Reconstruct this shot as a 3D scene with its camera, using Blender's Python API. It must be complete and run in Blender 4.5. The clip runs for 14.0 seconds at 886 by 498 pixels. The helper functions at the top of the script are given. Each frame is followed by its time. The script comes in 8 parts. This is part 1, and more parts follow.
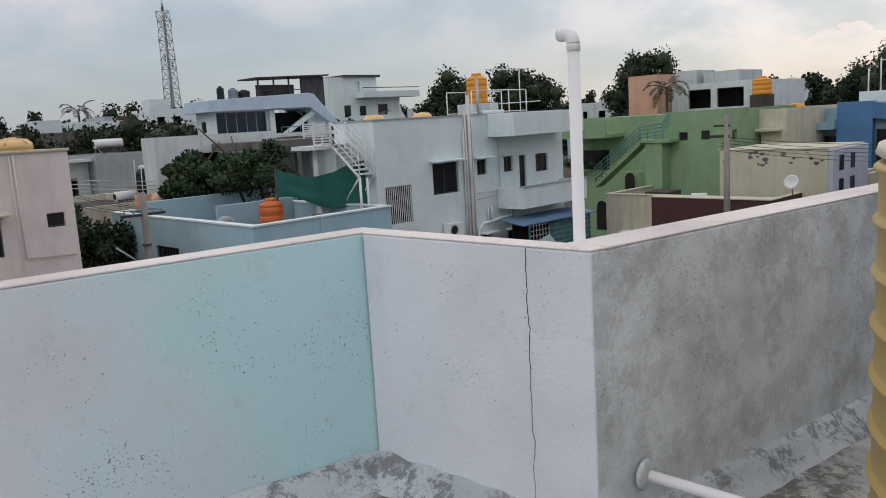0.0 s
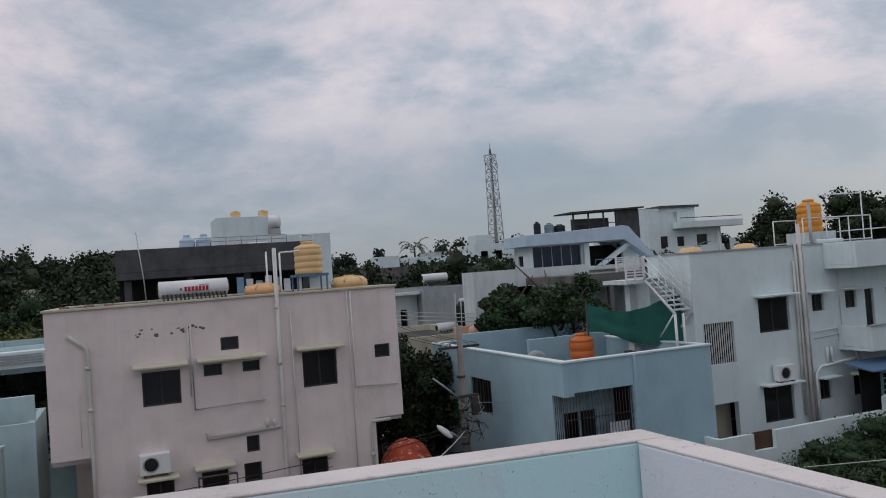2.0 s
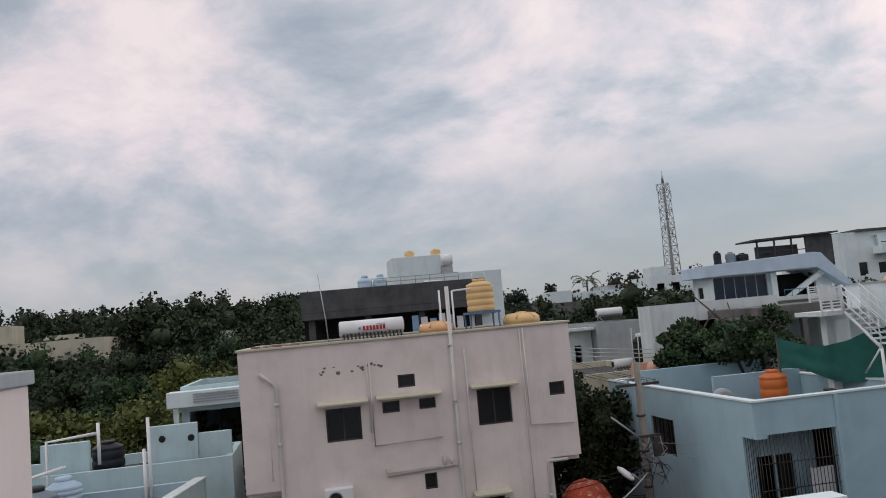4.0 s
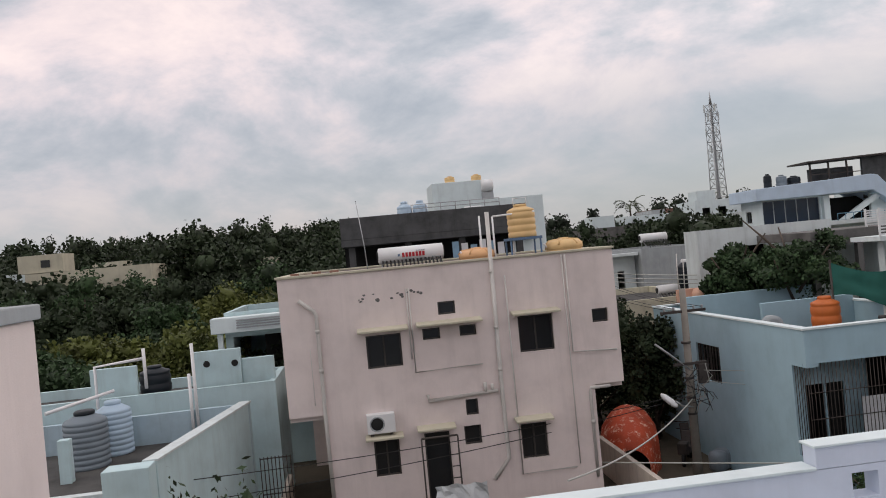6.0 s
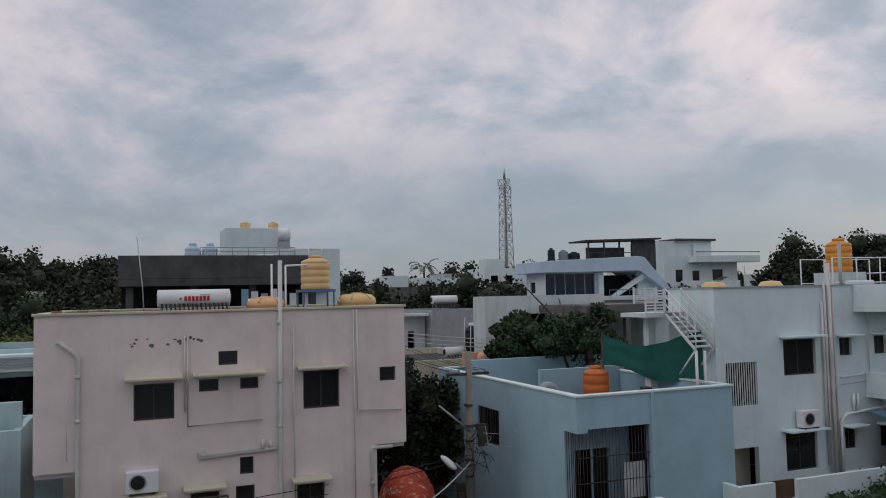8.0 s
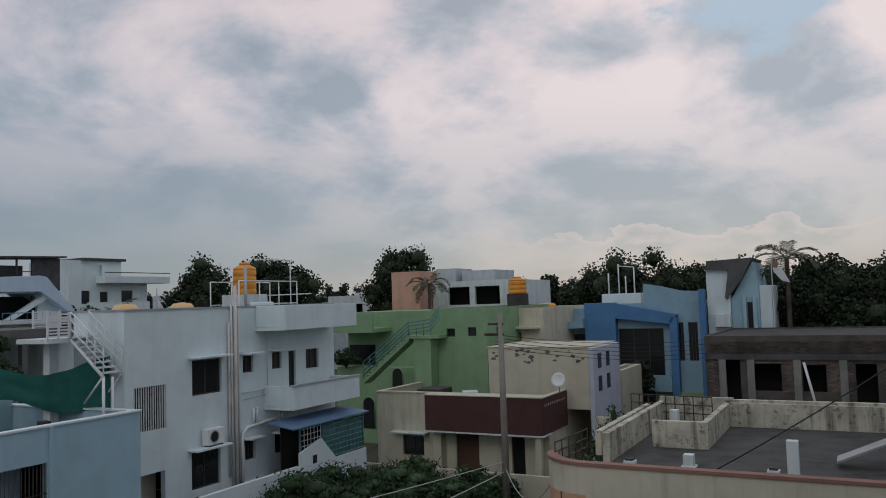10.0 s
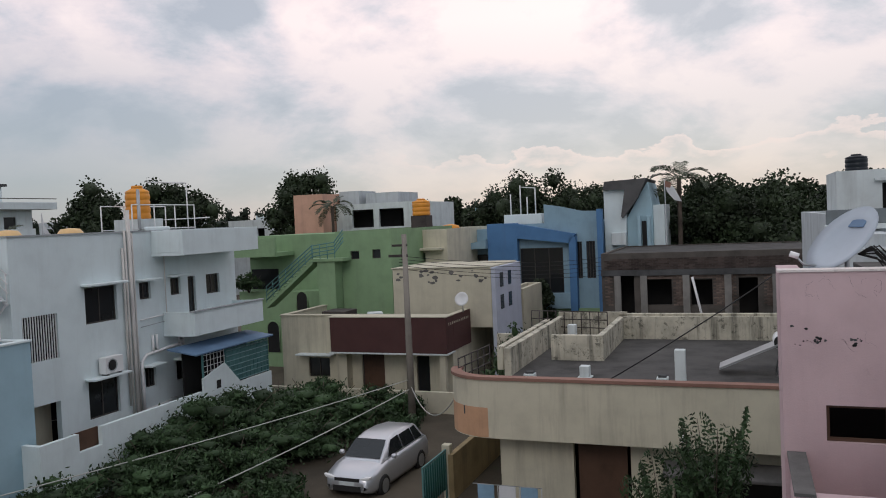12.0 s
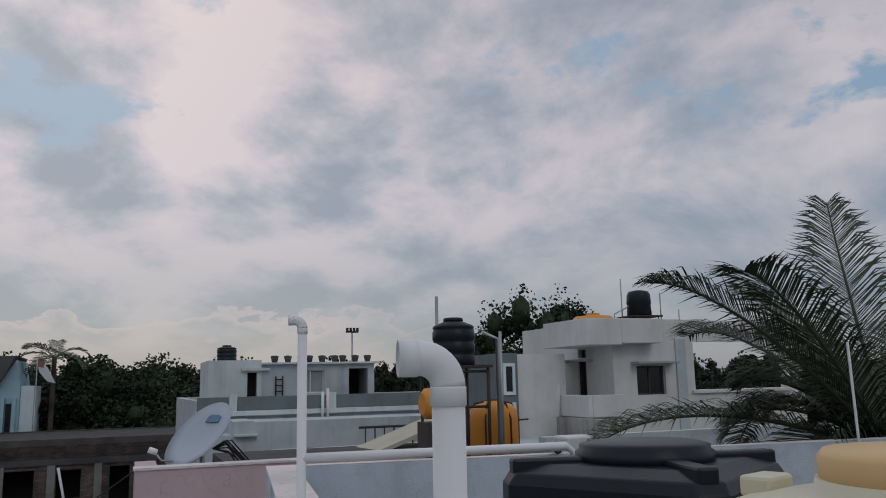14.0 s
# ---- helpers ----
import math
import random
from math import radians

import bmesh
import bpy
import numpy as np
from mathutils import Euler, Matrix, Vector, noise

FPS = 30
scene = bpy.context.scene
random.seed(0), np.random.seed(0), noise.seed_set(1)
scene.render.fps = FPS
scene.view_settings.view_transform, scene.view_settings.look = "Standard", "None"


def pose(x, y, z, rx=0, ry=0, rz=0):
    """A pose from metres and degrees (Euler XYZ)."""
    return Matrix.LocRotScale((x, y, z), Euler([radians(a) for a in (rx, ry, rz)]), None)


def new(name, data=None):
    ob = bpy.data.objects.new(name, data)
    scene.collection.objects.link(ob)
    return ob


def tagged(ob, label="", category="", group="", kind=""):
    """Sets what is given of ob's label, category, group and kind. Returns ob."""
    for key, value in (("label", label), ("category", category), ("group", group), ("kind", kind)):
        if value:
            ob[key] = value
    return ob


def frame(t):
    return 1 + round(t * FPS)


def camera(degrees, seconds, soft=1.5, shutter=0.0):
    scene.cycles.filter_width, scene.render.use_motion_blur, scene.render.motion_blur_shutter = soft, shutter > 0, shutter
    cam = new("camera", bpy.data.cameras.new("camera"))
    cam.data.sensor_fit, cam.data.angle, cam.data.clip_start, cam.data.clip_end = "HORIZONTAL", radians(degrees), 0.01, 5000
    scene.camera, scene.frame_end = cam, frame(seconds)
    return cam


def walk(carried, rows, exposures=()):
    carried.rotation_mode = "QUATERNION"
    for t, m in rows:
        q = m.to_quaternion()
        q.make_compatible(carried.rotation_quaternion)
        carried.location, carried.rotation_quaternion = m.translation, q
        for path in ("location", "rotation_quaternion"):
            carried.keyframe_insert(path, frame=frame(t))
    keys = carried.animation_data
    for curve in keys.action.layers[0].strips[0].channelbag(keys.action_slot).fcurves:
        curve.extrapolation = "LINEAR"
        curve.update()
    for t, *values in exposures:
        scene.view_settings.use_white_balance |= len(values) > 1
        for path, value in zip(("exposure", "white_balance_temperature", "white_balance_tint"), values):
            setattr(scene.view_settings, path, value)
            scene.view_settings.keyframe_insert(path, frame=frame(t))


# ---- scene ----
# ---- camera and walk ----
cam = camera(58.41, 14.0, soft=1.0)
PATH = [
    (0.0, 0.584, -1.908, 7.777, -0.43, -9.18, 3.38),
    (0.5, 0.594, -1.712, 7.786, 1.41, -7.85, 3.58),
    (1.0, 0.537, -1.504, 7.829, 1.42, -1.54, 4.05),
    (1.5, 0.574, -1.328, 7.838, 9.75, -0.01, 4.42),
    (2.0, 0.644, -1.238, 7.883, 22.10, 1.72, 4.17),
    (2.4, 0.638, -1.238, 7.936, 31.17, 2.54, 4.24),
    (2.5, 0.660, -1.197, 7.932, 32.17, 4.93, 4.44),
    (3.0, 0.626, -1.120, 7.915, 33.77, 5.46, 5.10),
    (5.3, 0.440, -0.948, 7.910, 35.82, 4.07, 5.31),
    (5.5, 0.383, -0.856, 7.915, 35.86, 1.94, 5.36),
    (6.0, 0.307, -0.660, 7.928, 37.51, 0.22, 5.39),
    (6.5, 0.271, -0.562, 7.919, 37.44, -0.11, 5.42),
    (6.8, 0.230, -0.500, 7.880, 30.42, -2.88, 4.58),
    (7.0, 0.204, -0.466, 7.859, 25.21, -2.06, 3.17),
    (7.2, 0.172, -0.451, 7.873, 24.17, 1.98, 1.86),
    (9.3, 0.069, -0.013, 7.908, 6.54, 3.98, 1.14),
    (9.5, 0.001, 0.002, 7.920, -1.38, 4.14, 1.22),
    (10.0, -0.023, 0.163, 7.929, -18.26, 3.72, 1.85),
    (10.5, 0.028, 0.267, 7.942, -19.93, 7.40, 1.53),
    (11.0, 0.008, 0.214, 7.907, -19.96, 3.27, 2.43),
    (11.5, -0.041, 0.151, 7.881, -21.08, -0.49, 2.51),
    (12.0, 0.030, 0.223, 7.864, -25.15, -2.09, 2.57),
    (12.5, 0.052, 0.237, 7.874, -30.44, 0.23, 2.26),
    (12.8, 0.119, 0.258, 7.899, -34.51, 3.45, 2.32),
    (13.0, 0.107, 0.249, 7.909, -37.90, 6.40, 1.14),
    (13.2, 0.124, 0.233, 7.928, -40.53, 7.44, 0.70),
    (13.5, 0.059, 0.164, 7.948, -48.83, 8.11, -1.25),
    (13.6, 0.076, 0.153, 7.951, -52.10, 8.28, -0.99),
    (13.9, 0.135, 0.125, 7.974, -63.35, 9.01, 0.41),
    (14.0, 0.183, 0.125, 7.981, -67.46, 9.47, 1.21),
]
walk(cam, [(t, pose(x, y, z, 90 + p, r, w)) for t, x, y, z, w, p, r in PATH],
     [(0.0, -0.04, 6800, 10), (0.5, -0.02, 6800, 10), (0.9, -0.6, 6500, 10), (1.5, -0.6, 6500, 10), (2.0, -0.45, 6500, 11), (3.0, -0.26, 6800, 12), (5.5, -0.06, 6900, 13), (6.5, 0.02, 7500, 16), (7.0, 0.02, 7200, 14), (7.2, -0.09, 7000, 13), (9.3, -0.69, 6400, 9), (10.0, -0.74, 6400, 9), (10.6, -0.73, 6400, 9), (11.1, -0.63, 6600, 10), (11.5, -0.37, 6500, 9), (12.0, -0.27, 6700, 12), (12.5, -0.55, 6350, 11), (12.8, -0.82, 6250, 9), (13.2, -0.83, 6300, 10), (14.0, -0.9, 6300, 10)])

# ---- world, sun, exposure ----
scene.view_settings.exposure = 0.0
world = bpy.data.worlds.new("sky")
scene.world = world
world.use_nodes = True


def node(nt, kind, **kw):
    n = nt.nodes.new(kind)
    for k, v in kw.items():
        if k in n.inputs:
            n.inputs[k].default_value = v
        else:
            setattr(n, k, v)
    return n


def ramp(nt, src, stops):
    r = nt.nodes.new("ShaderNodeValToRGB")
    el = r.color_ramp.elements
    while len(el) < len(stops):
        el.new(0.5)
    for e, (p, c) in zip(el, stops):
        e.position = p
        e.color = (*c, 1) if len(c) == 3 else c
    nt.links.new(src, r.inputs[0])
    return r


def mixc(nt, fac, a, b, mode="MIX"):
    m = nt.nodes.new("ShaderNodeMix")
    m.data_type, m.blend_type = "RGBA", mode
    for s, v in ((0, fac), (6, a), (7, b)):
        if isinstance(v, bpy.types.NodeSocket):
            nt.links.new(v, m.inputs[s])
        elif s == 0:
            m.inputs[0].default_value = v
        else:
            m.inputs[s].default_value = (*v, 1)
    return m.outputs[2]


def calc(nt, op, a, b=0.0, c=0.0):
    m = nt.nodes.new("ShaderNodeMath")
    m.operation = op
    for i, v in enumerate((a, b, c)):
        if isinstance(v, bpy.types.NodeSocket):
            nt.links.new(v, m.inputs[i])
        else:
            m.inputs[i].default_value = v
    return m.outputs[0]


SUN_YAW, SUN_ELEV = -40.0, 38.0


def build_sky():
    nt = world.node_tree
    nt.nodes.clear()
    out = nt.nodes.new("ShaderNodeOutputWorld")
    bg = nt.nodes.new("ShaderNodeBackground")
    nt.links.new(bg.outputs[0], out.inputs[0])
    sky = nt.nodes.new("ShaderNodeTexSky")
    sky.sky_type = "NISHITA"
    sky.sun_disc = False
    sky.sun_elevation, sky.sun_rotation = radians(SUN_ELEV), radians(-SUN_YAW)
    tc = nt.nodes.new("ShaderNodeTexCoord")
    sep = nt.nodes.new("ShaderNodeSeparateXYZ")
    nt.links.new(tc.outputs["Generated"], sep.inputs[0])
    up = calc(nt, "MAXIMUM", sep.outputs[2], 0.0)

    def towards(yaw, elev):
        """Cosine of the angle between the view and one direction of the sky."""
        d = nt.nodes.new("ShaderNodeVectorMath")
        d.operation = "DOT_PRODUCT"
        e = radians(elev)
        d.inputs[1].default_value = (math.sin(radians(-yaw)) * math.cos(e), math.cos(radians(-yaw)) * math.cos(e), math.sin(e))
        nt.links.new(tc.outputs["Generated"], d.inputs[0])
        return d.outputs["Value"]

    # the cloud deck, seen in perspective
    den = calc(nt, "ADD", up, 0.40)
    comb = nt.nodes.new("ShaderNodeCombineXYZ")
    nt.links.new(calc(nt, "DIVIDE", sep.outputs[0], den), comb.inputs[0])
    nt.links.new(calc(nt, "DIVIDE", sep.outputs[1], den), comb.inputs[1])
    # broad masses of thick and thin cloud
    n1 = node(nt, "ShaderNodeTexNoise", Scale=2.3, Detail=11.0, Roughness=0.60, Distortion=0.25)
    nt.links.new(comb.outputs[0], n1.inputs["Vector"])
    shift = nt.nodes.new("ShaderNodeVectorMath")
    shift.inputs[1].default_value = (3.3, 9.1, 4.0)
    nt.links.new(comb.outputs[0], shift.inputs[0])
    n2 = node(nt, "ShaderNodeTexNoise", Scale=2.4, Detail=10.0, Roughness=0.60, Distortion=0.15)
    nt.links.new(shift.outputs[0], n2.inputs["Vector"])
    # rounded billows: grey bellies with light showing round their edges
    wn = node(nt, "ShaderNodeTexNoise", Scale=4.6, Detail=6.0, Roughness=0.6)
    nt.links.new(comb.outputs[0], wn.inputs["Vector"])
    wv = nt.nodes.new("ShaderNodeVectorMath")
    wv.operation = "MULTIPLY_ADD"
    wv.inputs[1].default_value = (0.34, 0.34, 0.0)
    nt.links.new(wn.outputs["Color"], wv.inputs[0])
    nt.links.new(comb.outputs[0], wv.inputs[2])
    vo = node(nt, "ShaderNodeTexVoronoi", voronoi_dimensions="2D", feature="SMOOTH_F1")
    vo.inputs["Scale"].default_value, vo.inputs["Smoothness"].default_value = 3.9, 0.35
    nt.links.new(wv.outputs[0], vo.inputs["Vector"])
    # the billows stand out towards the hidden sun, elsewhere the deck is smooth
    sunward = ramp(nt, towards(-35, 14), [(0.72, (0.25, 0.25, 0.25)), (0.90, (1, 1, 1))])
    puff = calc(nt, "MULTIPLY", calc(nt, "MULTIPLY_ADD", vo.outputs["Distance"], 0.42, -0.15), sunward.outputs[0])
    val = calc(nt, "ADD", n1.outputs[0], puff)
    shade = ramp(nt, val, [(0.37, (0.45, 0.50, 0.56)), (0.45, (0.60, 0.63, 0.68)), (0.515, (0.80, 0.76, 0.80)), (0.57, (0.98, 0.87, 0.88)), (0.65, (1.14, 0.99, 0.96))])
    # the blue shows only in the gaps, most of them in the east
    east = towards(-78, 20)
    more = calc(nt, "MULTIPLY_ADD", east, 0.34, -0.28)
    high = ramp(nt, up, [(0.12, (0, 0, 0)), (0.34, (1, 1, 1))])
    more = calc(nt, "ADD", more, calc(nt, "MULTIPLY_ADD", high.outputs[0], 0.16, -0.12))
    gap = ramp(nt, calc(nt, "ADD", n2.outputs[0], more), [(0.615, (0, 0, 0)), (0.67, (1, 1, 1))])
    col = mixc(nt, gap.outputs[0], shade.outputs[0], (0.47, 0.64, 0.80))
    # a slate-blue rain bank low in the north
    bank = ramp(nt, towards(9, 3), [(0.90, (0, 0, 0)), (0.985, (1, 1, 1))])
    low = ramp(nt, up, [(0.06, (1, 1, 1)), (0.24, (0, 0, 0))])
    bk_ = calc(nt, "MULTIPLY", calc(nt, "MULTIPLY", bank.outputs[0], low.outputs[0]), 0.8)
    col = mixc(nt, bk_, col, (0.31, 0.38, 0.45))
    # haze towards the horizon
    haze = ramp(nt, up, [(0.0, (1, 1, 1)), (0.05, (0.88, 0.88, 0.88)), (0.13, (0.58, 0.58, 0.58)), (0.24, (0, 0, 0))])
    hz = calc(nt, "MULTIPLY", haze.outputs[0], 0.80)
    col = mixc(nt, hz, col, (0.37, 0.41, 0.475))
    # lit heads of cumulus just over the eastern horizon
    cu = nt.nodes.new("ShaderNodeMapping")
    cu.inputs["Scale"].default_value = (1.0, 1.0, 2.2)
    nt.links.new(tc.outputs["Generated"], cu.inputs[0])
    n3 = node(nt, "ShaderNodeTexNoise", Scale=11.0, Detail=7.0, Roughness=0.55)
    nt.links.new(cu.outputs[0], n3.inputs["Vector"])
    crest = calc(nt, "MULTIPLY_ADD", n3.outputs[0], 0.13, 0.012)
    under = calc(nt, "MULTIPLY", calc(nt, "SUBTRACT", crest, up), 60.0)
    head = ramp(nt, under, [(0.0, (0, 0, 0)), (0.18, (1, 1, 1)), (0.8, (0.45, 0.45, 0.45)), (1.0, (0.2, 0.2, 0.2))])
    where = ramp(nt, towards(-44, 4), [(0.90, (0, 0, 0)), (0.97, (1, 1, 1))])
    hd = calc(nt, "MULTIPLY", calc(nt, "MULTIPLY", head.outputs[0], where.outputs[0]), 0.75)
    col = mixc(nt, hd, col, (0.78, 0.66, 0.67))
    # brighter towards the hidden sun, and brightest overhead as under any thick deck
    glow = ramp(nt, towards(SUN_YAW, 37), [(0.0, (0.86, 0.88, 0.92)), (0.40, (0.84, 0.88, 0.92)), (0.62, (0.90, 0.93, 0.95)), (0.80, (0.99, 0.97, 0.97)), (1.0, (1.05, 1.0, 0.98))])
    col = mixc(nt, 1.0, col, glow.outputs[0], "MULTIPLY")
    zen = ramp(nt, up, [(0.46, (1, 1, 1)), (0.75, (1.34, 1.41, 1.44)), (1.0, (1.52, 1.62, 1.66))])
    col = mixc(nt, 1.0, col, zen.outputs[0], "MULTIPLY")
    tint = mixc(nt, 0.03, col, sky.outputs[0])
    nt.links.new(tint, bg.inputs[0])
    bg.inputs[1].default_value = 0.95


build_sky()
sun_data = bpy.data.lights.new("sun", "SUN")
sun_data.energy, sun_data.angle, sun_data.color = 0.5, radians(25), (1.0, 0.95, 0.88)
sun = new("sun", sun_data)
sun.matrix_world = pose(0, 0, 60, 90 - SUN_ELEV, 0, SUN_YAW + 180 + 180 - 0)

# ---- materials ----
def material(name, colour, rough=0.8, metal=0.0, grain=0.12, scale=3.0, streak=0.0, grime=(0.10, 0.09, 0.08), patch=0.0, bump=0.12, bscale=60.0, spec=0.35, blotch=1.2, island=0.0, objrand=0.0, pthr=0.60, speck=0.0, paint2=None):
    """A surface with fine grain, larger blotches, weather streaks and relief."""
    m = bpy.data.materials.new(name)
    m.use_nodes = True
    nt = m.node_tree
    b = nt.nodes["Principled BSDF"]
    b.inputs["Roughness"].default_value, b.inputs["Metallic"].default_value = rough, metal
    b.inputs["Specular IOR Level"].default_value = spec
    geo = nt.nodes.new("ShaderNodeNewGeometry")
    pos = geo.outputs["Position"]
    n1 = node(nt, "ShaderNodeTexNoise", Scale=blotch, Detail=5.0, Roughness=0.6)
    n2 = node(nt, "ShaderNodeTexNoise", Scale=scale * 8, Detail=3.0, Roughness=0.6)
    for n in (n1, n2):
        nt.links.new(pos, n.inputs["Vector"])
    dark = tuple(c * (1 - 2.2 * grain) for c in colour)
    light = tuple(min(1, c * (1 + 1.2 * grain)) for c in colour)
    r1 = ramp(nt, n1.outputs[0], [(0.3, dark), (0.52, colour), (0.75, light)])
    col = mixc(nt, calc(nt, "MULTIPLY", n2.outputs[0], 0.25), r1.outputs[0], dark)
    if paint2:
        # a second coat of paint over part of the wall, along the street grid
        c2, a0, a1 = paint2
        dp_ = nt.nodes.new("ShaderNodeVectorMath")
        dp_.operation = "DOT_PRODUCT"
        dp_.inputs[1].default_value = (math.cos(radians(44)), math.sin(radians(44)), 0)
        nt.links.new(pos, dp_.inputs[0])
        u = calc(nt, "DIVIDE", calc(nt, "SUBTRACT", dp_.outputs["Value"], a0), a1 - a0)
        u = calc(nt, "ADD", u, calc(nt, "MULTIPLY_ADD", n1.outputs[0], 1.6, -0.8))
        rp = ramp(nt, u, [(0.1, (0, 0, 0)), (0.9, (1, 1, 1))])
        col = mixc(nt, rp.outputs[0], col, c2)
    if speck:
        ns = node(nt, "ShaderNodeTexNoise", Scale=120.0, Detail=2.0, Roughness=0.5)
        nt.links.new(pos, ns.inputs["Vector"])
        nb = node(nt, "ShaderNodeTexNoise", Scale=3.2, Detail=4.0, Roughness=0.6)
        nt.links.new(pos, nb.inputs["Vector"])
        rs = ramp(nt, calc(nt, "ADD", ns.outputs[0], calc(nt, "MULTIPLY_ADD", nb.outputs[0], 0.5, -0.25)), [(0.70, (0, 0, 0)), (0.76, (1, 1, 1))])
        col = mixc(nt, calc(nt, "MULTIPLY", rs.outputs[0], speck), col, (0.13, 0.13, 0.13))
    if streak:
        mp = nt.nodes.new("ShaderNodeMapping")
        mp.inputs["Scale"].default_value = (2.6, 2.6, 0.22)
        nt.links.new(pos, mp.inputs[0])
        n3 = node(nt, "ShaderNodeTexNoise", Scale=1.0, Detail=6.0, Roughness=0.68)
        nt.links.new(mp.outputs[0], n3.inputs["Vector"])
        r3 = ramp(nt, n3.outputs[0], [(0.50, (0, 0, 0)), (0.72, (1, 1, 1))])
        col = mixc(nt, calc(nt, "MULTIPLY", r3.outputs[0], streak), col, grime)
    if patch:
        n4 = node(nt, "ShaderNodeTexNoise", Scale=scale * 1.1, Detail=10.0, Roughness=0.78)
        nt.links.new(pos, n4.inputs["Vector"])
        r4 = ramp(nt, n4.outputs[0], [(pthr, (0, 0, 0)), (pthr + 0.06, (1, 1, 1))])
        col = mixc(nt, calc(nt, "MULTIPLY", r4.outputs[0], patch), col, grime)
    if island or objrand:
        src = geo.outputs["Random Per Island"] if island else nt.nodes.new("ShaderNodeObjectInfo").outputs["Random"]
        rr = ramp(nt, src, [(0.0, (0.45, 0.45, 0.45)), (1.0, (1.35, 1.35, 1.35))])
        col = mixc(nt, island or objrand, col, mixc(nt, 1.0, col, rr.outputs[0], "MULTIPLY"))
    nt.links.new(col, b.inputs["Base Color"])
    if bump:
        n5 = node(nt, "ShaderNodeTexNoise", Scale=bscale, Detail=4.0, Roughness=0.65)
        nt.links.new(pos, n5.inputs["Vector"])
        bp = node(nt, "ShaderNodeBump", Strength=bump, Distance=0.02)
        nt.links.new(n5.outputs[0], bp.inputs["Height"])
        nt.links.new(bp.outputs[0], b.inputs["Normal"])
    return m


PINK = material("pink_plaster", (0.74, 0.65, 0.62), 0.85, streak=0.10, patch=0.05, grain=0.05)
WHITE = material("white_paint", (0.66, 0.75, 0.76), 0.75, streak=0.10, grain=0.04)
WHITE_OLD = material("weathered_white_paint", (0.62, 0.68, 0.68), 0.8, streak=0.22, grain=0.06, patch=0.12)
BLUEGREY = material("pale_blue_paint", (0.34, 0.50, 0.57), 0.8, streak=0.08, grain=0.05)
CYAN = material("pale_cyan_paint", (0.49, 0.64, 0.66), 0.8, streak=0.22, grain=0.06, grime=(0.25, 0.28, 0.27))
PARAPET = material("roof_parapet_paint", (0.70, 0.73, 0.78), 0.85, streak=0.10, grain=0.05, patch=0.35, pthr=0.57, grime=(0.50, 0.55, 0.58), scale=5.0, blotch=2.2, bump=0.16, bscale=55, speck=0.8, paint2=((0.50, 0.73, 0.76), -0.55, 0.55))
PARAPET_END = material("grey_blue_parapet_paint", (0.50, 0.57, 0.63), 0.88, streak=0.25, grain=0.09, patch=0.45, pthr=0.55, grime=(0.40, 0.43, 0.45), scale=3.0, blotch=3.0, bump=0.35, bscale=45, speck=0.7)
PARAPET_GREY = material("mouldy_parapet_paint", (0.66, 0.71, 0.74), 0.88, streak=0.5, grain=0.16, patch=0.30, pthr=0.50, grime=(0.27, 0.26, 0.22), scale=4.5, blotch=4.0, bump=0.4, bscale=45, speck=0.9)
COPING = material("rough_cement_coping", (0.74, 0.68, 0.65), 0.9, grain=0.12, patch=0.4, pthr=0.56, speck=0.5, grime=(0.33, 0.28, 0.26), scale=8.0, bump=0.4, bscale=50)
ROOF_FLOOR = material("stained_roof_screed", (0.46, 0.46, 0.44), 0.9, grain=0.25, patch=0.85, pthr=0.50, grime=(0.10, 0.10, 0.09), scale=2.2, blotch=3.0, bump=0.4)
GREEN = material("green_paint", (0.23, 0.355, 0.20), 0.8, streak=0.14, grain=0.06)
CREAM = material("cream_paint", (0.57, 0.54, 0.42), 0.85, streak=0.42, grain=0.07, grime=(0.22, 0.20, 0.15))
CREAM_OLD = material("mouldy_cream_paint", (0.55, 0.52, 0.42), 0.88, streak=1.0, grain=0.2, patch=0.75, pthr=0.54, grime=(0.07, 0.07, 0.055))
BROWN = material("maroon_paint", (0.080, 0.034, 0.032), 0.7, grain=0.08, streak=0.06)
BEIGE = material("beige_paint", (0.53, 0.50, 0.39), 0.85, streak=0.18, grain=0.06, patch=0.12)
PEACH = material("peach_paint", (0.62, 0.37, 0.27), 0.85, streak=0.2, grain=0.06)
BLUE = material("deep_blue_paint", (0.075, 0.19, 0.37), 0.75, streak=0.12, grain=0.06)
BLUE_LIGHT = material("sky_blue_paint", (0.24, 0.37, 0.45), 0.8, streak=0.15, grain=0.06)
LAVENDER = material("lavender_paint", (0.46, 0.50, 0.59), 0.8, streak=0.1, grain=0.05)
CONCRETE = material("bare_concrete", (0.15, 0.145, 0.14), 0.92, streak=0.45, grain=0.2, patch=0.35, grime=(0.06, 0.06, 0.055))
DARK_CONCRETE = material("blackened_concrete", (0.085, 0.088, 0.09), 0.92, streak=0.4, grain=0.2, patch=0.3, grime=(0.03, 0.03, 0.03))
GREY_PAINT = material("grey_paint", (0.36, 0.39, 0.40), 0.85, streak=0.25, grain=0.08)
SLATE_GREY = material("slate_grey_paint", (0.17, 0.20, 0.21), 0.85, streak=0.25, grain=0.1, patch=0.1)
PALE_GREY = material("pale_grey_paint", (0.52, 0.57, 0.59), 0.85, streak=0.3, grain=0.08, patch=0.1)
ROOF_DARK = material("dark_roof_screed", (0.075, 0.073, 0.07), 0.92, grain=0.22, patch=0.4, grime=(0.05, 0.05, 0.05))
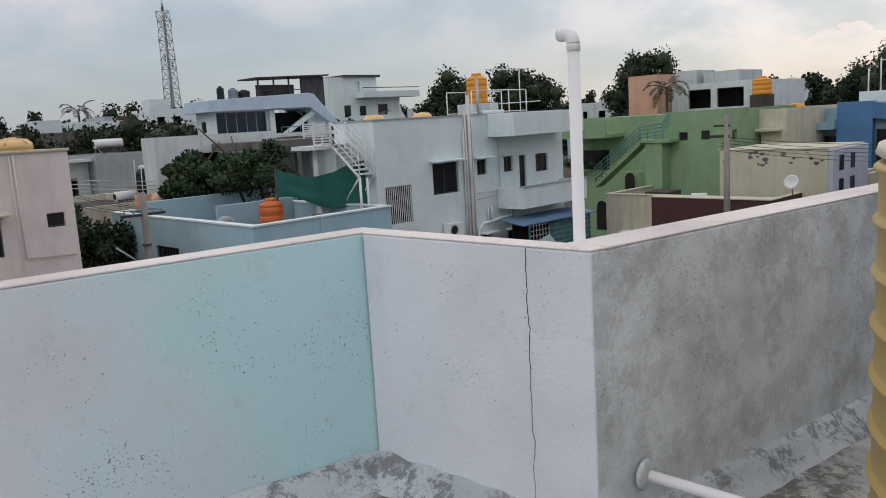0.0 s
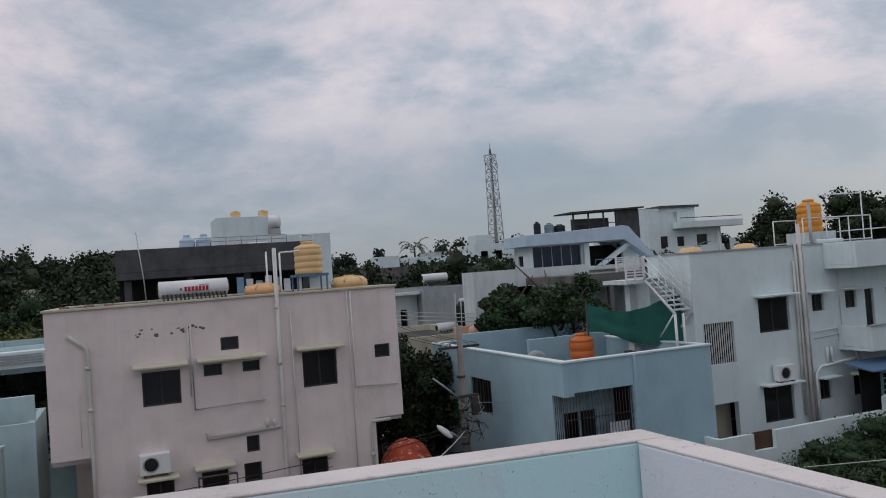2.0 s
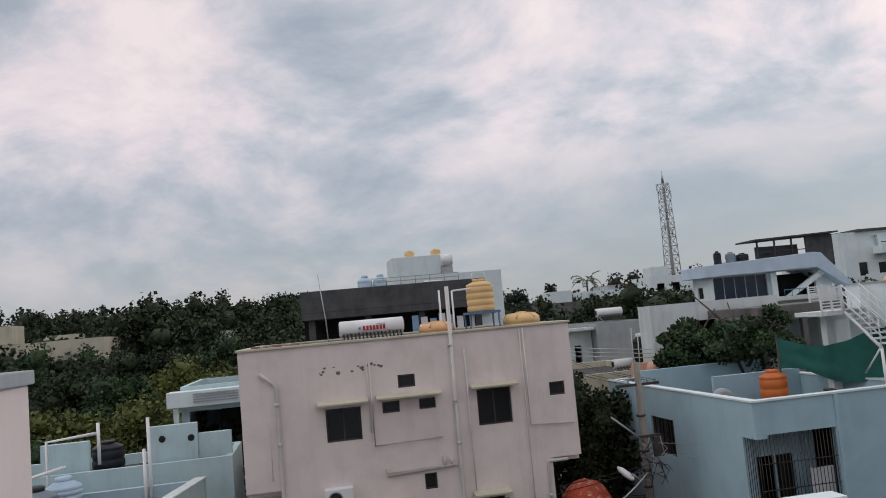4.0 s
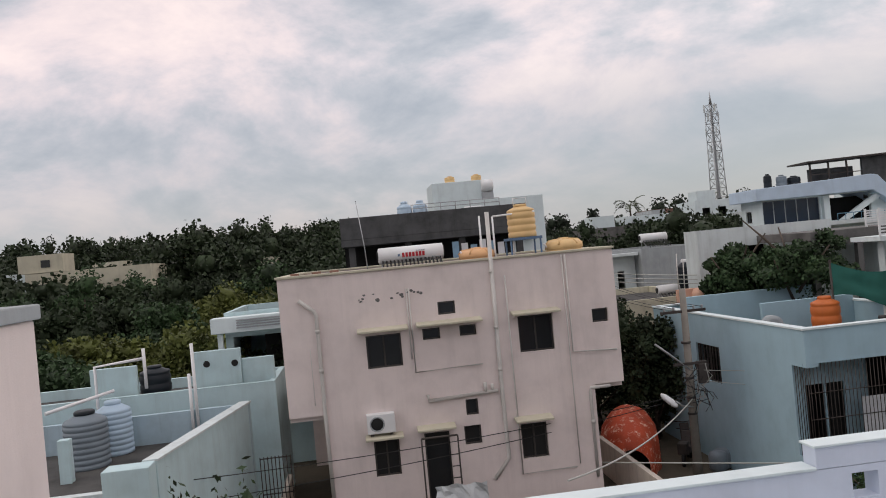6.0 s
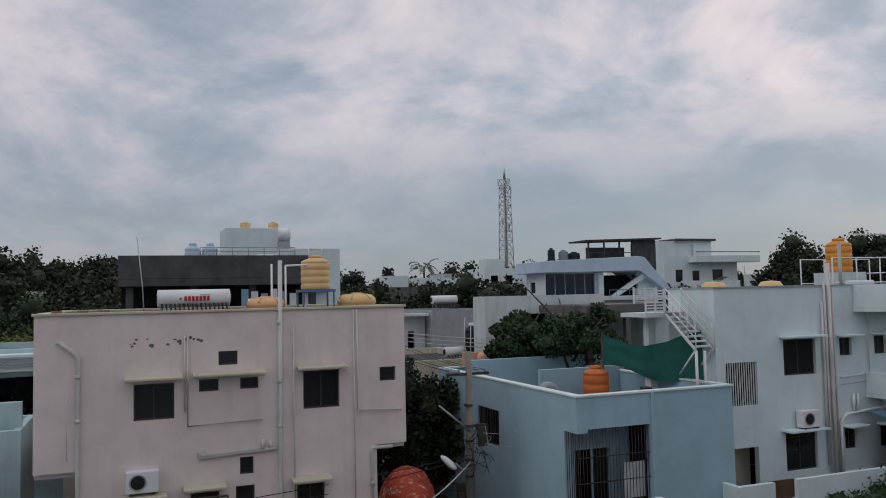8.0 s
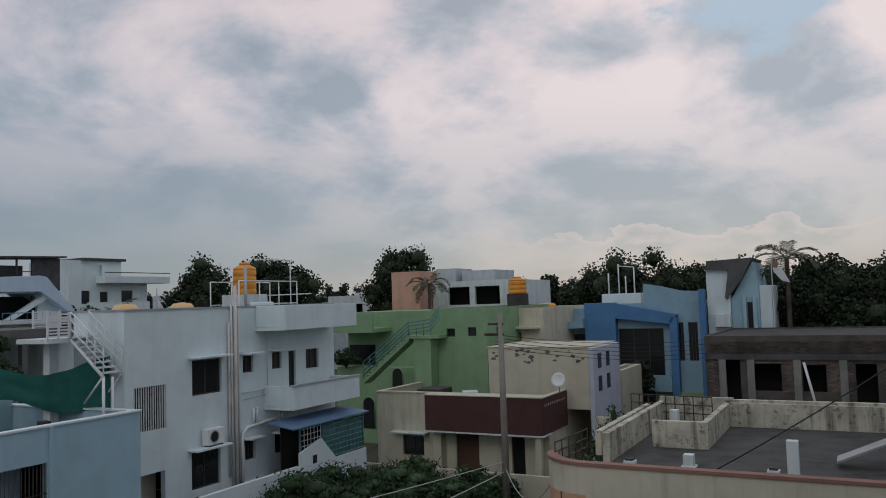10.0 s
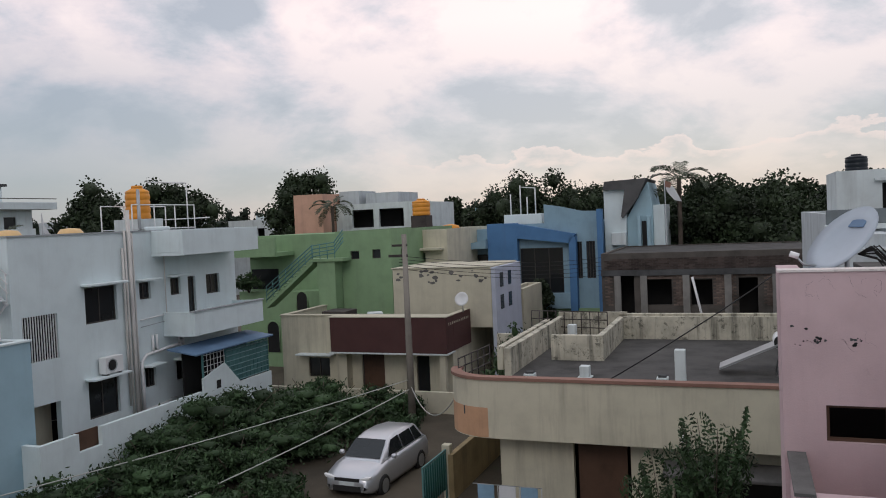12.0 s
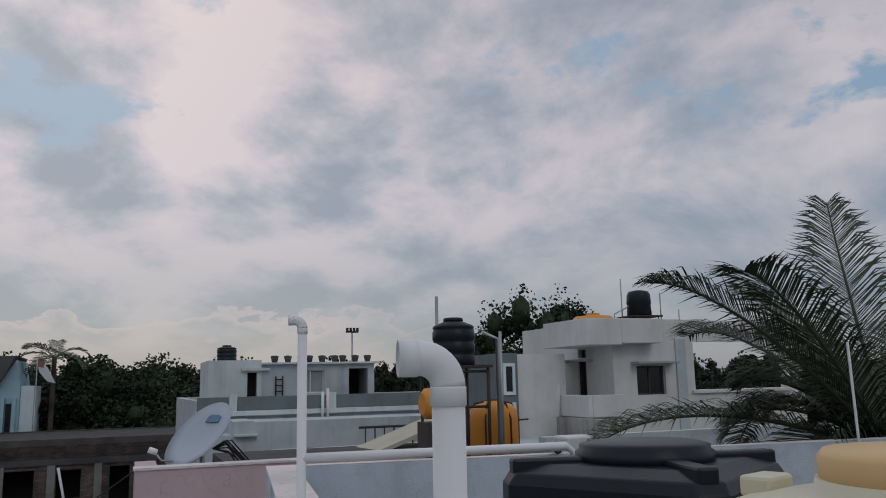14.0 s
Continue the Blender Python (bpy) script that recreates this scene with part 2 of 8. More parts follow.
PINK_WALL = material("faded_pink_wall", (0.58, 0.43, 0.44), 0.85, grain=0.07, streak=0.14, patch=0.14, grime=(0.22, 0.15, 0.15))
# Opaque near-black panes; the same colour paints in shade at two openings.
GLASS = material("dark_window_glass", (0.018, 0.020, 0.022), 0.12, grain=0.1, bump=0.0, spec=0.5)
FRAME = material("dark_window_frame", (0.05, 0.045, 0.04), 0.6, grain=0.1, bump=0.0)
# Near-black painted in for shade in rooms and openings; the crack and fan too.
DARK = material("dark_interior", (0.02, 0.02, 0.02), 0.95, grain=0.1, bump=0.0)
PVC = material("white_pvc_pipe", (0.78, 0.78, 0.78), 0.4, grain=0.03, bump=0.0)
PVC_OLD = material("dusty_pvc_pipe", (0.58, 0.56, 0.53), 0.6, grain=0.08, bump=0.0)
METAL = material("galvanised_steel", (0.40, 0.42, 0.43), 0.45, metal=0.7, grain=0.12, bump=0.0)
METAL_DARK = material("rusty_dark_steel", (0.07, 0.06, 0.055), 0.7, metal=0.3, grain=0.2, bump=0.0)
STEEL_WHITE = material("white_painted_steel", (0.72, 0.73, 0.73), 0.5, grain=0.04, bump=0.0)
STEEL_BLUE = material("blue_painted_steel", (0.10, 0.24, 0.34), 0.5, grain=0.08, bump=0.0)
STEEL_TEAL = material("teal_painted_steel", (0.09, 0.22, 0.22), 0.55, grain=0.08, bump=0.0)
TANK_ORANGE = material("orange_tank_plastic", (0.72, 0.29, 0.035), 0.45, grain=0.06, bump=0.03, streak=0.10)
TANK_RED = material("red_orange_tank_plastic", (0.60, 0.15, 0.035), 0.45, grain=0.06, bump=0.03, streak=0.12)
TANK_YELLOW = material("yellow_tank_plastic", (0.70, 0.47, 0.22), 0.45, grain=0.06, bump=0.03, streak=0.12)
TANK_TAN = material("tan_tank_plastic", (0.50, 0.36, 0.13), 0.42, grain=0.07, bump=0.04, streak=0.12, patch=0.05)
TANK_CREAM = material("faded_cream_tank_plastic", (0.66, 0.62, 0.46), 0.42, grain=0.05, bump=0.03, streak=0.06)
TANK_BLACK = material("black_tank_plastic", (0.014, 0.019, 0.024), 0.36, grain=0.1, bump=0.05, spec=0.24)
TANK_GREY = material("grey_tank_plastic", (0.18, 0.22, 0.25), 0.5, grain=0.08, bump=0.03)
TANK_BLUE = material("pale_blue_tank_plastic", (0.42, 0.55, 0.66), 0.5, grain=0.08, bump=0.03)
CLOTH_GREEN = material("dark_green_shade_net", (0.018, 0.115, 0.095), 0.9, grain=0.15, bump=0.2)
TARP = material("orange_printed_tarpaulin", (0.52, 0.075, 0.03), 0.7, grain=0.2, patch=0.95, pthr=0.545, grime=(0.80, 0.55, 0.42), scale=4.0, bump=0.1)
LEAF = material("dark_tree_leaves", (0.026, 0.044, 0.017), 0.7, grain=0.3, bump=0.0, island=0.40, blotch=0.6)
LEAF_LIGHT = material("yellow_green_leaves", (0.105, 0.125, 0.028), 0.7, grain=0.3, bump=0.0, island=0.40, blotch=0.6)
LEAF_BUSH = material("bush_leaves", (0.040, 0.080, 0.030), 0.7, grain=0.3, bump=0.0, island=0.8, blotch=0.8)
LEAF_FAR = material("distant_tree_leaves", (0.024, 0.038, 0.022), 0.8, grain=0.3, bump=0.0, island=0.7, blotch=0.4)
PALM = material("palm_frond", (0.050, 0.068, 0.034), 0.55, grain=0.25, bump=0.0, island=0.6)
BARK = material("tree_bark", (0.09, 0.07, 0.055), 0.9, grain=0.25)
EARTH = material("brown_earth", (0.09, 0.075, 0.055), 0.95, grain=0.25, patch=0.4, grime=(0.05, 0.07, 0.03), scale=0.8, blotch=0.25, bump=0.4, bscale=12)
ROAD = material("dusty_road", (0.13, 0.12, 0.11), 0.92, grain=0.2, patch=0.3, grime=(0.08, 0.075, 0.07), scale=1.2, bump=0.3, bscale=25)
CAR_PAINT = material("silver_car_paint", (0.55, 0.57, 0.60), 0.28, metal=0.6, grain=0.03, bump=0.0, spec=0.6)
RUBBER = material("black_rubber", (0.02, 0.02, 0.02), 0.75, grain=0.1, bump=0.0)
BRICK = material("sooty_brick", (0.080, 0.062, 0.055), 0.92, grain=0.2, patch=0.3, grime=(0.05, 0.045, 0.04), objrand=0.7, bump=0.3)
MORTAR = material("old_mortar", (0.10, 0.09, 0.08), 0.95, grain=0.2, patch=0.3)
POLE = material("weathered_concrete_pole", (0.25, 0.23, 0.20), 0.9, grain=0.15, streak=0.2)
CABLE = material("black_cable", (0.02, 0.02, 0.02), 0.7, grain=0.05, bump=0.0)
CABLE_PALE = material("pale_cable", (0.42, 0.43, 0.40), 0.6, grain=0.05, bump=0.0)
SHEET_BLUE = material("blue_metal_sheet", (0.11, 0.19, 0.30), 0.6, grain=0.1, bump=0.05)
DISH = material("grey_dish_enamel", (0.40, 0.46, 0.52), 0.45, grain=0.06, bump=0.0)
RED_TEXT = material("red_lettering", (0.45, 0.03, 0.04), 0.6, grain=0.05, bump=0.0)
SLATE = material("slate_roof_sheet", (0.10, 0.10, 0.10), 0.75, grain=0.15)
TERRACOTTA = material("terracotta_paint", (0.27, 0.15, 0.115), 0.85, grain=0.1, streak=0.15)
CLOTH_WHITE = material("pale_laundry_cloth", (0.62, 0.64, 0.66), 0.9, grain=0.1)
CLOTH_BLUE = material("blue_laundry_cloth", (0.22, 0.36, 0.48), 0.9, grain=0.15)
WOOD = material("brown_door_wood", (0.10, 0.055, 0.035), 0.6, grain=0.2)
YELLOW_WALL = material("yellow_ochre_paint", (0.55, 0.42, 0.18), 0.85, grain=0.1, streak=0.2)

CONCRETE_PALE = material("grey_cement_column", (0.24, 0.235, 0.22), 0.92, streak=0.4, grain=0.15, patch=0.3, grime=(0.08, 0.08, 0.075))
GLASS_BLUE = material("blue_tinted_glass", (0.020, 0.032, 0.055), 0.15, grain=0.1, bump=0.0, spec=0.5)
STEEL_LIGHTTEAL = material("pale_teal_steel", (0.22, 0.36, 0.38), 0.55, grain=0.08, bump=0.0)
WHITE_WARM = material("off_white_paint", (0.70, 0.70, 0.67), 0.8, streak=0.16, grain=0.06, patch=0.08, grime=(0.30, 0.29, 0.27))
WALL_STAINED = material("stained_boundary_plaster", (0.44, 0.43, 0.40), 0.9, streak=0.75, grain=0.16, patch=0.4, grime=(0.13, 0.12, 0.11))

# ---- building kit ----
AXIS = 44.0  # the street grid: its a axis points 44 degrees from x
EA, EB = Vector((math.cos(radians(AXIS)), math.sin(radians(AXIS)), 0)), Vector((-math.sin(radians(AXIS)), math.cos(radians(AXIS)), 0))


def grid(a, b, z=0.0):
    return EA * a + EB * b + Vector((0, 0, z))


def place(a, b, z=0.0, turn=0.0):
    p = grid(a, b, z)
    return pose(p.x, p.y, p.z, 0, 0, AXIS + turn)


def thing(name, label, category, a, b, z=0.0, turn=0.0, group="", kind=""):
    ob = new(name)
    ob.empty_display_size = 0.2
    ob.matrix_world = place(a, b, z, turn)
    return tagged(ob, label, category, group, kind)


class Shape:
    """Collects plain polygons for one mesh."""

    def __init__(self):
        self.v, self.f, self.s = [], [], []

    def add(self, vs, fs, smooth=False):
        o = len(self.v)
        self.v.extend(vs)
        self.f.extend([tuple(i + o for i in f) for f in fs])
        self.s.extend([smooth] * len(fs))
        return self

    def box(self, x0, y0, z0, x1, y1, z1):
        x0, x1 = min(x0, x1), max(x0, x1)
        y0, y1 = min(y0, y1), max(y0, y1)
        z0, z1 = min(z0, z1), max(z0, z1)
        vs = [(x, y, z) for z in (z0, z1) for y in (y0, y1) for x in (x0, x1)]
        return self.add(vs, [(0, 2, 3, 1), (4, 5, 7, 6), (0, 1, 5, 4), (2, 6, 7, 3), (0, 4, 6, 2), (1, 3, 7, 5)])

    def ring(self, x0, y0, x1, y1, t, z0, z1):
        """A flat rectangular ring, t wide."""
        o = [(x0, y0), (x1, y0), (x1, y1), (x0, y1)]
        i = [(x0 + t, y0 + t), (x1 - t, y0 + t), (x1 - t, y1 - t), (x0 + t, y1 - t)]
        vs = [(x, y, z) for z in (z0, z1) for x, y in o + i]
        fs = []
        for k in range(4):
            m = (k + 1) % 4
            fs += [(k, m, 4 + m, 4 + k), (8 + k, 12 + k, 12 + m, 8 + m), (k, 8 + k, 8 + m, m), (4 + k, 4 + m, 12 + m, 12 + k)]
        return self.add(vs, fs)

    def prism(self, pts, z0, z1):
        n = len(pts)
        vs = [(x, y, z0) for x, y in pts] + [(x, y, z1) for x, y in pts]
        return self.add(vs, [tuple(range(n))[::-1], tuple(range(n, 2 * n))] + [(i, (i + 1) % n, n + (i + 1) % n, n + i) for i in range(n)])

    def extrude(self, pts, axis, u0, u1):
        """A profile (p, z) swept along x (axis 'x': p is y) or y (axis 'y': p is x)."""
        n = len(pts)
        mk = (lambda u, p, z: (u, p, z)) if axis == "x" else (lambda u, p, z: (p, u, z))
        vs = [mk(u0, p, z) for p, z in pts] + [mk(u1, p, z) for p, z in pts]
        return self.add(vs, [tuple(range(n))[::-1], tuple(range(n, 2 * n))] + [(i, (i + 1) % n, n + (i + 1) % n, n + i) for i in range(n)])

    def tube(self, pts, r, n=8, r1=None):
        """A round bar along a line of points."""
        pts = [Vector(p) for p in pts]
        m = len(pts)
        vs, fs = [], []
        d0 = (pts[1] - pts[0]).normalized()
        ref = Vector((0, 0, 1)) if abs(d0.z) < 0.9 else Vector((1, 0, 0))
        for i, p in enumerate(pts):
            d = (pts[min(i + 1, m - 1)] - pts[max(i - 1, 0)]).normalized()
            a = d.cross(ref)
            if a.length < 1e-4:
                a = d.cross(Vector((0, 1, 0)))
            a.normalize()
            b = d.cross(a)
            rr = r if r1 is None else r + (r1 - r) * i / (m - 1)
            for k in range(n):
                w = 2 * math.pi * k / n
                vs.append(tuple(p + a * (rr * math.cos(w)) + b * (rr * math.sin(w))))
        for i in range(m - 1):
            for k in range(n):
                fs.append((i * n + k, i * n + (k + 1) % n, (i + 1) * n + (k + 1) % n, (i + 1) * n + k))
        self.add(vs, fs, True)
        return self.add([vs[k] for k in range(n)] + [vs[(m - 1) * n + k] for k in range(n)], [tuple(range(n)), tuple(range(2 * n - 1, n - 1, -1))])

    def lathe(self, prof, n=24, centre=(0, 0, 0), axis="z"):
        """Profile (radius, height) turned round an axis."""
        cx, cy, cz = centre
        vs, fs = [], []
        for r, h in prof:
            for k in range(n):
                w = 2 * math.pi * k / n
                c, s = r * math.cos(w), r * math.sin(w)
                vs.append({"z": (cx + c, cy + s, cz + h), "x": (cx + h, cy + c, cz + s), "y": (cx + c, cy + h, cz + s)}[axis])
        for i in range(len(prof) - 1):
            for k in range(n):
                fs.append((i * n + k, i * n + (k + 1) % n, (i + 1) * n + (k + 1) % n, (i + 1) * n + k))
        self.add(vs, fs, True)
        m = len(prof)
        return self.add([vs[k] for k in range(n)] + [vs[(m - 1) * n + k] for k in range(n)], [tuple(range(n))[::-1], tuple(range(n, 2 * n))])

    def panel(self, side, at, u0, u1, z0, z1, thick, holes=()):
        """A wall with real openings. side 'x': u runs along x, its outer face at y=at, thickness towards +y (thick<0: -y); side 'y' likewise along y."""
        us = sorted({u0, u1, *[min(max(h[i], u0), u1) for h in holes for i in (0, 2)]})
        zs = sorted({z0, z1, *[min(max(h[i], z0), z1) for h in holes for i in (1, 3)]})
        solid = {}
        for i in range(len(us) - 1):
            for j in range(len(zs) - 1):
                cu, cz = (us[i] + us[i + 1]) / 2, (zs[j] + zs[j + 1]) / 2
                solid[i, j] = not any(h[0] < cu < h[2] and h[1] < cz < h[3] for h in holes)
        p = (lambda u, d, z: (u, at + d, z)) if side == "x" else (lambda u, d, z: (at + d, u, z))
        for (i, j), s in solid.items():
            if not s:
                continue
            a, b, c, d = us[i], us[i + 1], zs[j], zs[j + 1]
            self.add([p(a, 0, c), p(b, 0, c), p(b, 0, d), p(a, 0, d)], [(0, 1, 2, 3)])
            self.add([p(a, thick, c), p(b, thick, c), p(b, thick, d), p(a, thick, d)], [(3, 2, 1, 0)])
            for (di, dj), q in (((-1, 0), (a, c, a, d)), ((1, 0), (b, c, b, d)), ((0, -1), (a, c, b, c)), ((0, 1), (a, d, b, d))):
                if not solid.get((i + di, j + dj), False):
                    self.add([p(q[0], 0, q[1]), p(q[2], 0, q[3]), p(q[2], thick, q[3]), p(q[0], thick, q[1])], [(0, 1, 2, 3)])
        return self


def part(name, shape, mat, parent, label="", bevel=0.0, fix=True):
    """Links a Shape as one mesh under a thing or a part."""
    me = bpy.data.meshes.new(name)
    me.from_pydata([tuple(v) for v in shape.v], [], shape.f)
    me.polygons.foreach_set("use_smooth", shape.s)
    if fix and len(shape.f) < 4000:
        bm = bmesh.new()
        bm.from_mesh(me)
        bmesh.ops.remove_doubles(bm, verts=bm.verts, dist=1e-5)
        if bevel:
            bmesh.ops.bevel(bm, geom=[e for e in bm.edges if len(e.link_faces) == 2 and e.calc_face_angle(0) > 0.6], offset=bevel, segments=2, affect="EDGES", profile=0.5)
        bmesh.ops.recalc_face_normals(bm, faces=bm.faces)
        bm.to_mesh(me)
        bm.free()
    me.materials.append(mat)
    me.update()
    ob = new(name, me)
    ob.parent = parent
    if label:
        ob["label"] = label
    return ob


def window(parent, side, at, u0, z0, u1, z1, inward, bars=0, mull=1, shade=0.0, name="window", frame_mat=None, shade_mat=None, pane_mat=None, depth=0.10):
    """A recessed window: frame, panes, and a small concrete sunshade over it where shade > 0. inward: +1 or -1, the way into the house."""
    fm = frame_mat or FRAME
    d = depth * inward
    P = lambda sh, ua, da, za, ub, db, zb: sh.box(ua, at + da, za, ub, at + db, zb) if side == "x" else sh.box(at + da, ua, za, at + db, ub, zb)
    w = 0.045
    n = mull + 1
    lights = [(u0 + (u1 - u0) * k / n + (w if k == 0 else w / 2), z0 + w, u0 + (u1 - u0) * (k + 1) / n - (w if k == n - 1 else w / 2), z1 - w) for k in range(n)]
    win = part(name, Shape().panel(side, at + d, u0, u1, z0, z1, 0.05 * inward, lights), fm, parent, "")
    for k in range(n):
        a, b = u0 + (u1 - u0) * k / n + w * 0.6, u0 + (u1 - u0) * (k + 1) / n - w * 0.6
        s = Shape()
        P(s, a, d + 0.022 * inward, z0 + w * 0.8, b, d + 0.03 * inward, z1 - w * 0.8)
        part("pane", s, pane_mat or GLASS, win, "", fix=False)
    for k in range(bars):
        c = u0 + (u1 - u0) * (k + 0.5) / bars
        s = Shape()
        P(s, c - 0.012, 0.02 * inward, z0, c + 0.012, 0.045 * inward, z1)
        part("bar", s, STEEL_WHITE if bars > 9 else METAL_DARK, win, "", fix=False)
    if shade:
        s = Shape()
        o0, o1 = -shade * inward, 0.0
        prof_z = z1 + 0.06
        P(s, u0 - 0.15, o0, prof_z, u1 + 0.15, o1, prof_z + 0.07)
        part("sunshade", s, shade_mat or WHITE, parent, "", bevel=0.012)
    return win


def house(name, label, a0, b0, a1, b1, top, mat, parapet=0.9, base=0.0, front=(), side=(), right=(), back=(), roof_mat=None, coping=None, thick=0.2, roof_z=None, kind=""):
    """A flat-roofed house on the grid with four walls, real openings, a roof slab and a coping.
    front: openings (u0, z0, u1, z1) in the wall that faces -b; side: in the wall that faces -a."""
    h = thing(name, label, "building", a0, b0, 0.0, kind=kind)
    w, d = a1 - a0, b1 - b0
    part("wall", Shape().panel("x", 0, 0, w, base, top, thick, front), mat, h)
    part("wall", Shape().panel("y", 0, thick, d - thick, base, top, thick, side), mat, h)
    part("wall", Shape().panel("x", d, 0, w, base, top, -thick, back), mat, h)
    part("wall", Shape().panel("y", w, thick, d - thick, base, top, -thick, right), mat, h)
    rz = top - parapet if roof_z is None else roof_z
    part("roof", Shape().box(thick, thick, rz - 0.15, w - thick, d - thick, rz), roof_mat or ROOF_DARK, h, "flat cement roof")
    # A solid near-black block stands for the unlit rooms behind the openings.
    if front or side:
        part("interior", Shape().box(thick + 1.2, thick + 1.2, base, w - thick - 0.3, d - thick - 0.3, rz - 0.2), DARK, h, "near-black block for the unlit rooms behind the windows")
    if coping:
        part("coping", Shape().ring(-0.04, -0.04, w + 0.04, d + 0.04, thick + 0.08, top, top + 0.05), coping, h)
    return h


def boxes(name, parent, mat, *dims, label="", bevel=0.0):
    """One part for each box."""
    return [part(name, Shape().box(*d), mat, parent, label, bevel=bevel) for d in dims]


def railing(parent, p0, p1, height, posts, rails, mat, r=0.018, name="rail"):
    """Posts and rails between two points of the parent's frame."""
    p0, p1 = Vector(p0), Vector(p1)
    up = Vector((0, 0, height))
    for k in range(posts):
        p = p0.lerp(p1, k / (posts - 1))
        part("post", Shape().tube([p, p + up], r, 6), mat, parent)
    for k in range(rails):
        h = up * ((k + 1) / rails)
        part(name, Shape().tube([p0 + h, p1 + h], r, 6), mat, parent)


def ribbed_tank(label, a, b, z, r, h, mat, group="", lid=None, ribs=5, lid_mat=None, n=28):
    """An upright plastic water tank with ribs, a domed top and a lid."""
    t = thing("water_tank", label, "water tank", a, b, z, group=group)
    prof = [(r * 0.96, 0)]
    for k in range(ribs):
        z0, z1 = h * 0.8 * k / ribs, h * 0.8 * (k + 1) / ribs
        m = (z1 - z0)
        prof += [(r, z0 + 0.12 * m), (r, z0 + 0.70 * m), (r * 0.955, z0 + 0.80 * m), (r * 0.955, z0 + 0.96 * m)]
    prof += [(r * 0.99, h * 0.82), (r * 0.93, h * 0.86), (r * 0.45, h * 0.95), (r * 0.42, h * 0.96)]
    part("body", Shape().lathe(prof, n), mat, t)
    part("lid", Shape().lathe([(r * 0.46, h * 0.955), (r * 0.47, h * 0.965), (r * 0.47, h * 1.01), (r * 0.40, h * 1.03), (r * 0.05, h * 1.035)], n), lid_mat or mat, t)
    return t

# ---- ground ----
gs = Shape()
R = [0, 15, 30, 60, 120, 250, 600, 1500, 3500]
gv, gf = [(0, 0, 0)], []
for i, r in enumerate(R[1:]):
    for k in range(48):
        w = 2 * math.pi * k / 48
        x, y = r * math.cos(w), r * math.sin(w)
        gv.append((x, y, 0.25 * (noise.noise(Vector((x, y, 0)) * 0.05)) if r < 100 else 0.0))
for k in range(48):
    gf.append((0, 1 + k, 1 + (k + 1) % 48))
    for i in range(len(R) - 2):
        o = 1 + i * 48
        gf.append((o + k, o + 48 + k, o + 48 + (k + 1) % 48, o + (k + 1) % 48))
gs.add(gv, gf, True)
tagged(part("ground", gs, EARTH, None), "brown bare earth with weeds between the houses", "ground", kind="structure")

# ---- the roof we stand on ----
FLOOR, TOP = 6.48, 7.40
INNER = [(-6.0, 1.31), (0.84, 0.46), (0.89, -0.50), (3.40, -0.86), (6.10, -1.20)]
OUTER = [(-6.0, 1.42), (0.94, 0.57), (0.967, -0.36), (3.36, -0.70), (3.37, -0.635), (6.22, -1.0)]


def plan(points):
    return [tuple(grid(a, b).xy) for a, b in points]


def roof_wall(name, pts, mat, label):
    o = part(name, Shape().prism(plan(pts), FLOOR - 0.3, TOP - 0.007), mat, None, bevel=0.006)
    tagged(o, label, "parapet wall", kind="structure")
    n = len(pts)
    c = part("coping", Shape().prism(plan(pts), TOP - 0.007, TOP), COPING, o, "rough pinkish cement coping", bevel=0.003)
    return o


roof_wall("wall_west", [INNER[0], INNER[1], (0.94, 0.446), OUTER[1], OUTER[0]], PARAPET, "pale blue plastered roof parapet with rough coping")
roof_wall("wall_step", [(0.843, 0.452), (0.89, -0.50), (0.955, -0.51), (0.967, -0.36), (0.941, 0.44)], material("step_wall_paint", (0.68, 0.71, 0.76), 0.85, streak=0.10, grain=0.05, patch=0.30, pthr=0.56, grime=(0.46, 0.50, 0.54), scale=5.0, blotch=2.2, bump=0.14, bscale=55, speck=0.8), "greyish white return of the roof parapet with a crack")
roof_wall("wall_north", [(0.892, -0.502), INNER[3], INNER[4], OUTER[5], OUTER[4], OUTER[3], OUTER[2], (0.957, -0.508)], PARAPET_GREY, "grey mouldy plastered roof parapet with broad coping")
roof_wall("wall_east", [(6.12, -1.184), (5.3, -8.0), (5.42, -8.0), (6.235, -1.0)], PARAPET_END, "pale blue plastered parapet across the end of the roof")
fl = part("floor", Shape().prism(plan([(-6, 1.35), (0.9, 0.5), (0.93, -0.4), (3.4, -0.7), (6.15, -1.1), (5.35, -8), (-6, -8)]), FLOOR - 0.3, FLOOR), ROOF_FLOOR, None)
tagged(fl, "stained grey cement roof floor", "floor", kind="structure")
body = part("building_wall", Shape().prism(plan([(-6, 1.40), (0.93, 0.55), (0.957, -0.37), (3.36, -0.71), (3.37, -0.645), (6.21, -1.01), (5.41, -8), (-6, -8)]), 0.0, FLOOR - 0.301), WHITE, None)
tagged(body, "white painted house below the roof terrace", "building", kind="structure")

# ---- pink house ----
PK = (-2.40, 21.7)
pk_holes = [(2.30, 4.84, 3.29, 5.77), (3.91, 5.49, 4.41, 5.81), (4.97, 5.50, 5.45, 5.80), (4.41, 6.16, 4.91, 6.53), (6.67, 4.84, 7.69, 5.88), (8.87, 5.48, 9.35, 5.88)]
pk_low = [(2.26, 1.80, 2.97, 2.84), (3.69, 0.85, 4.41, 2.87), (4.95, 3.23, 5.31, 3.69), (4.84, 2.40, 5.33, 2.94), (6.47, 1.80, 7.23, 2.80)]
pink = thing("house", "pale pink plastered two storey house with brown sunshades", "building", *PK)
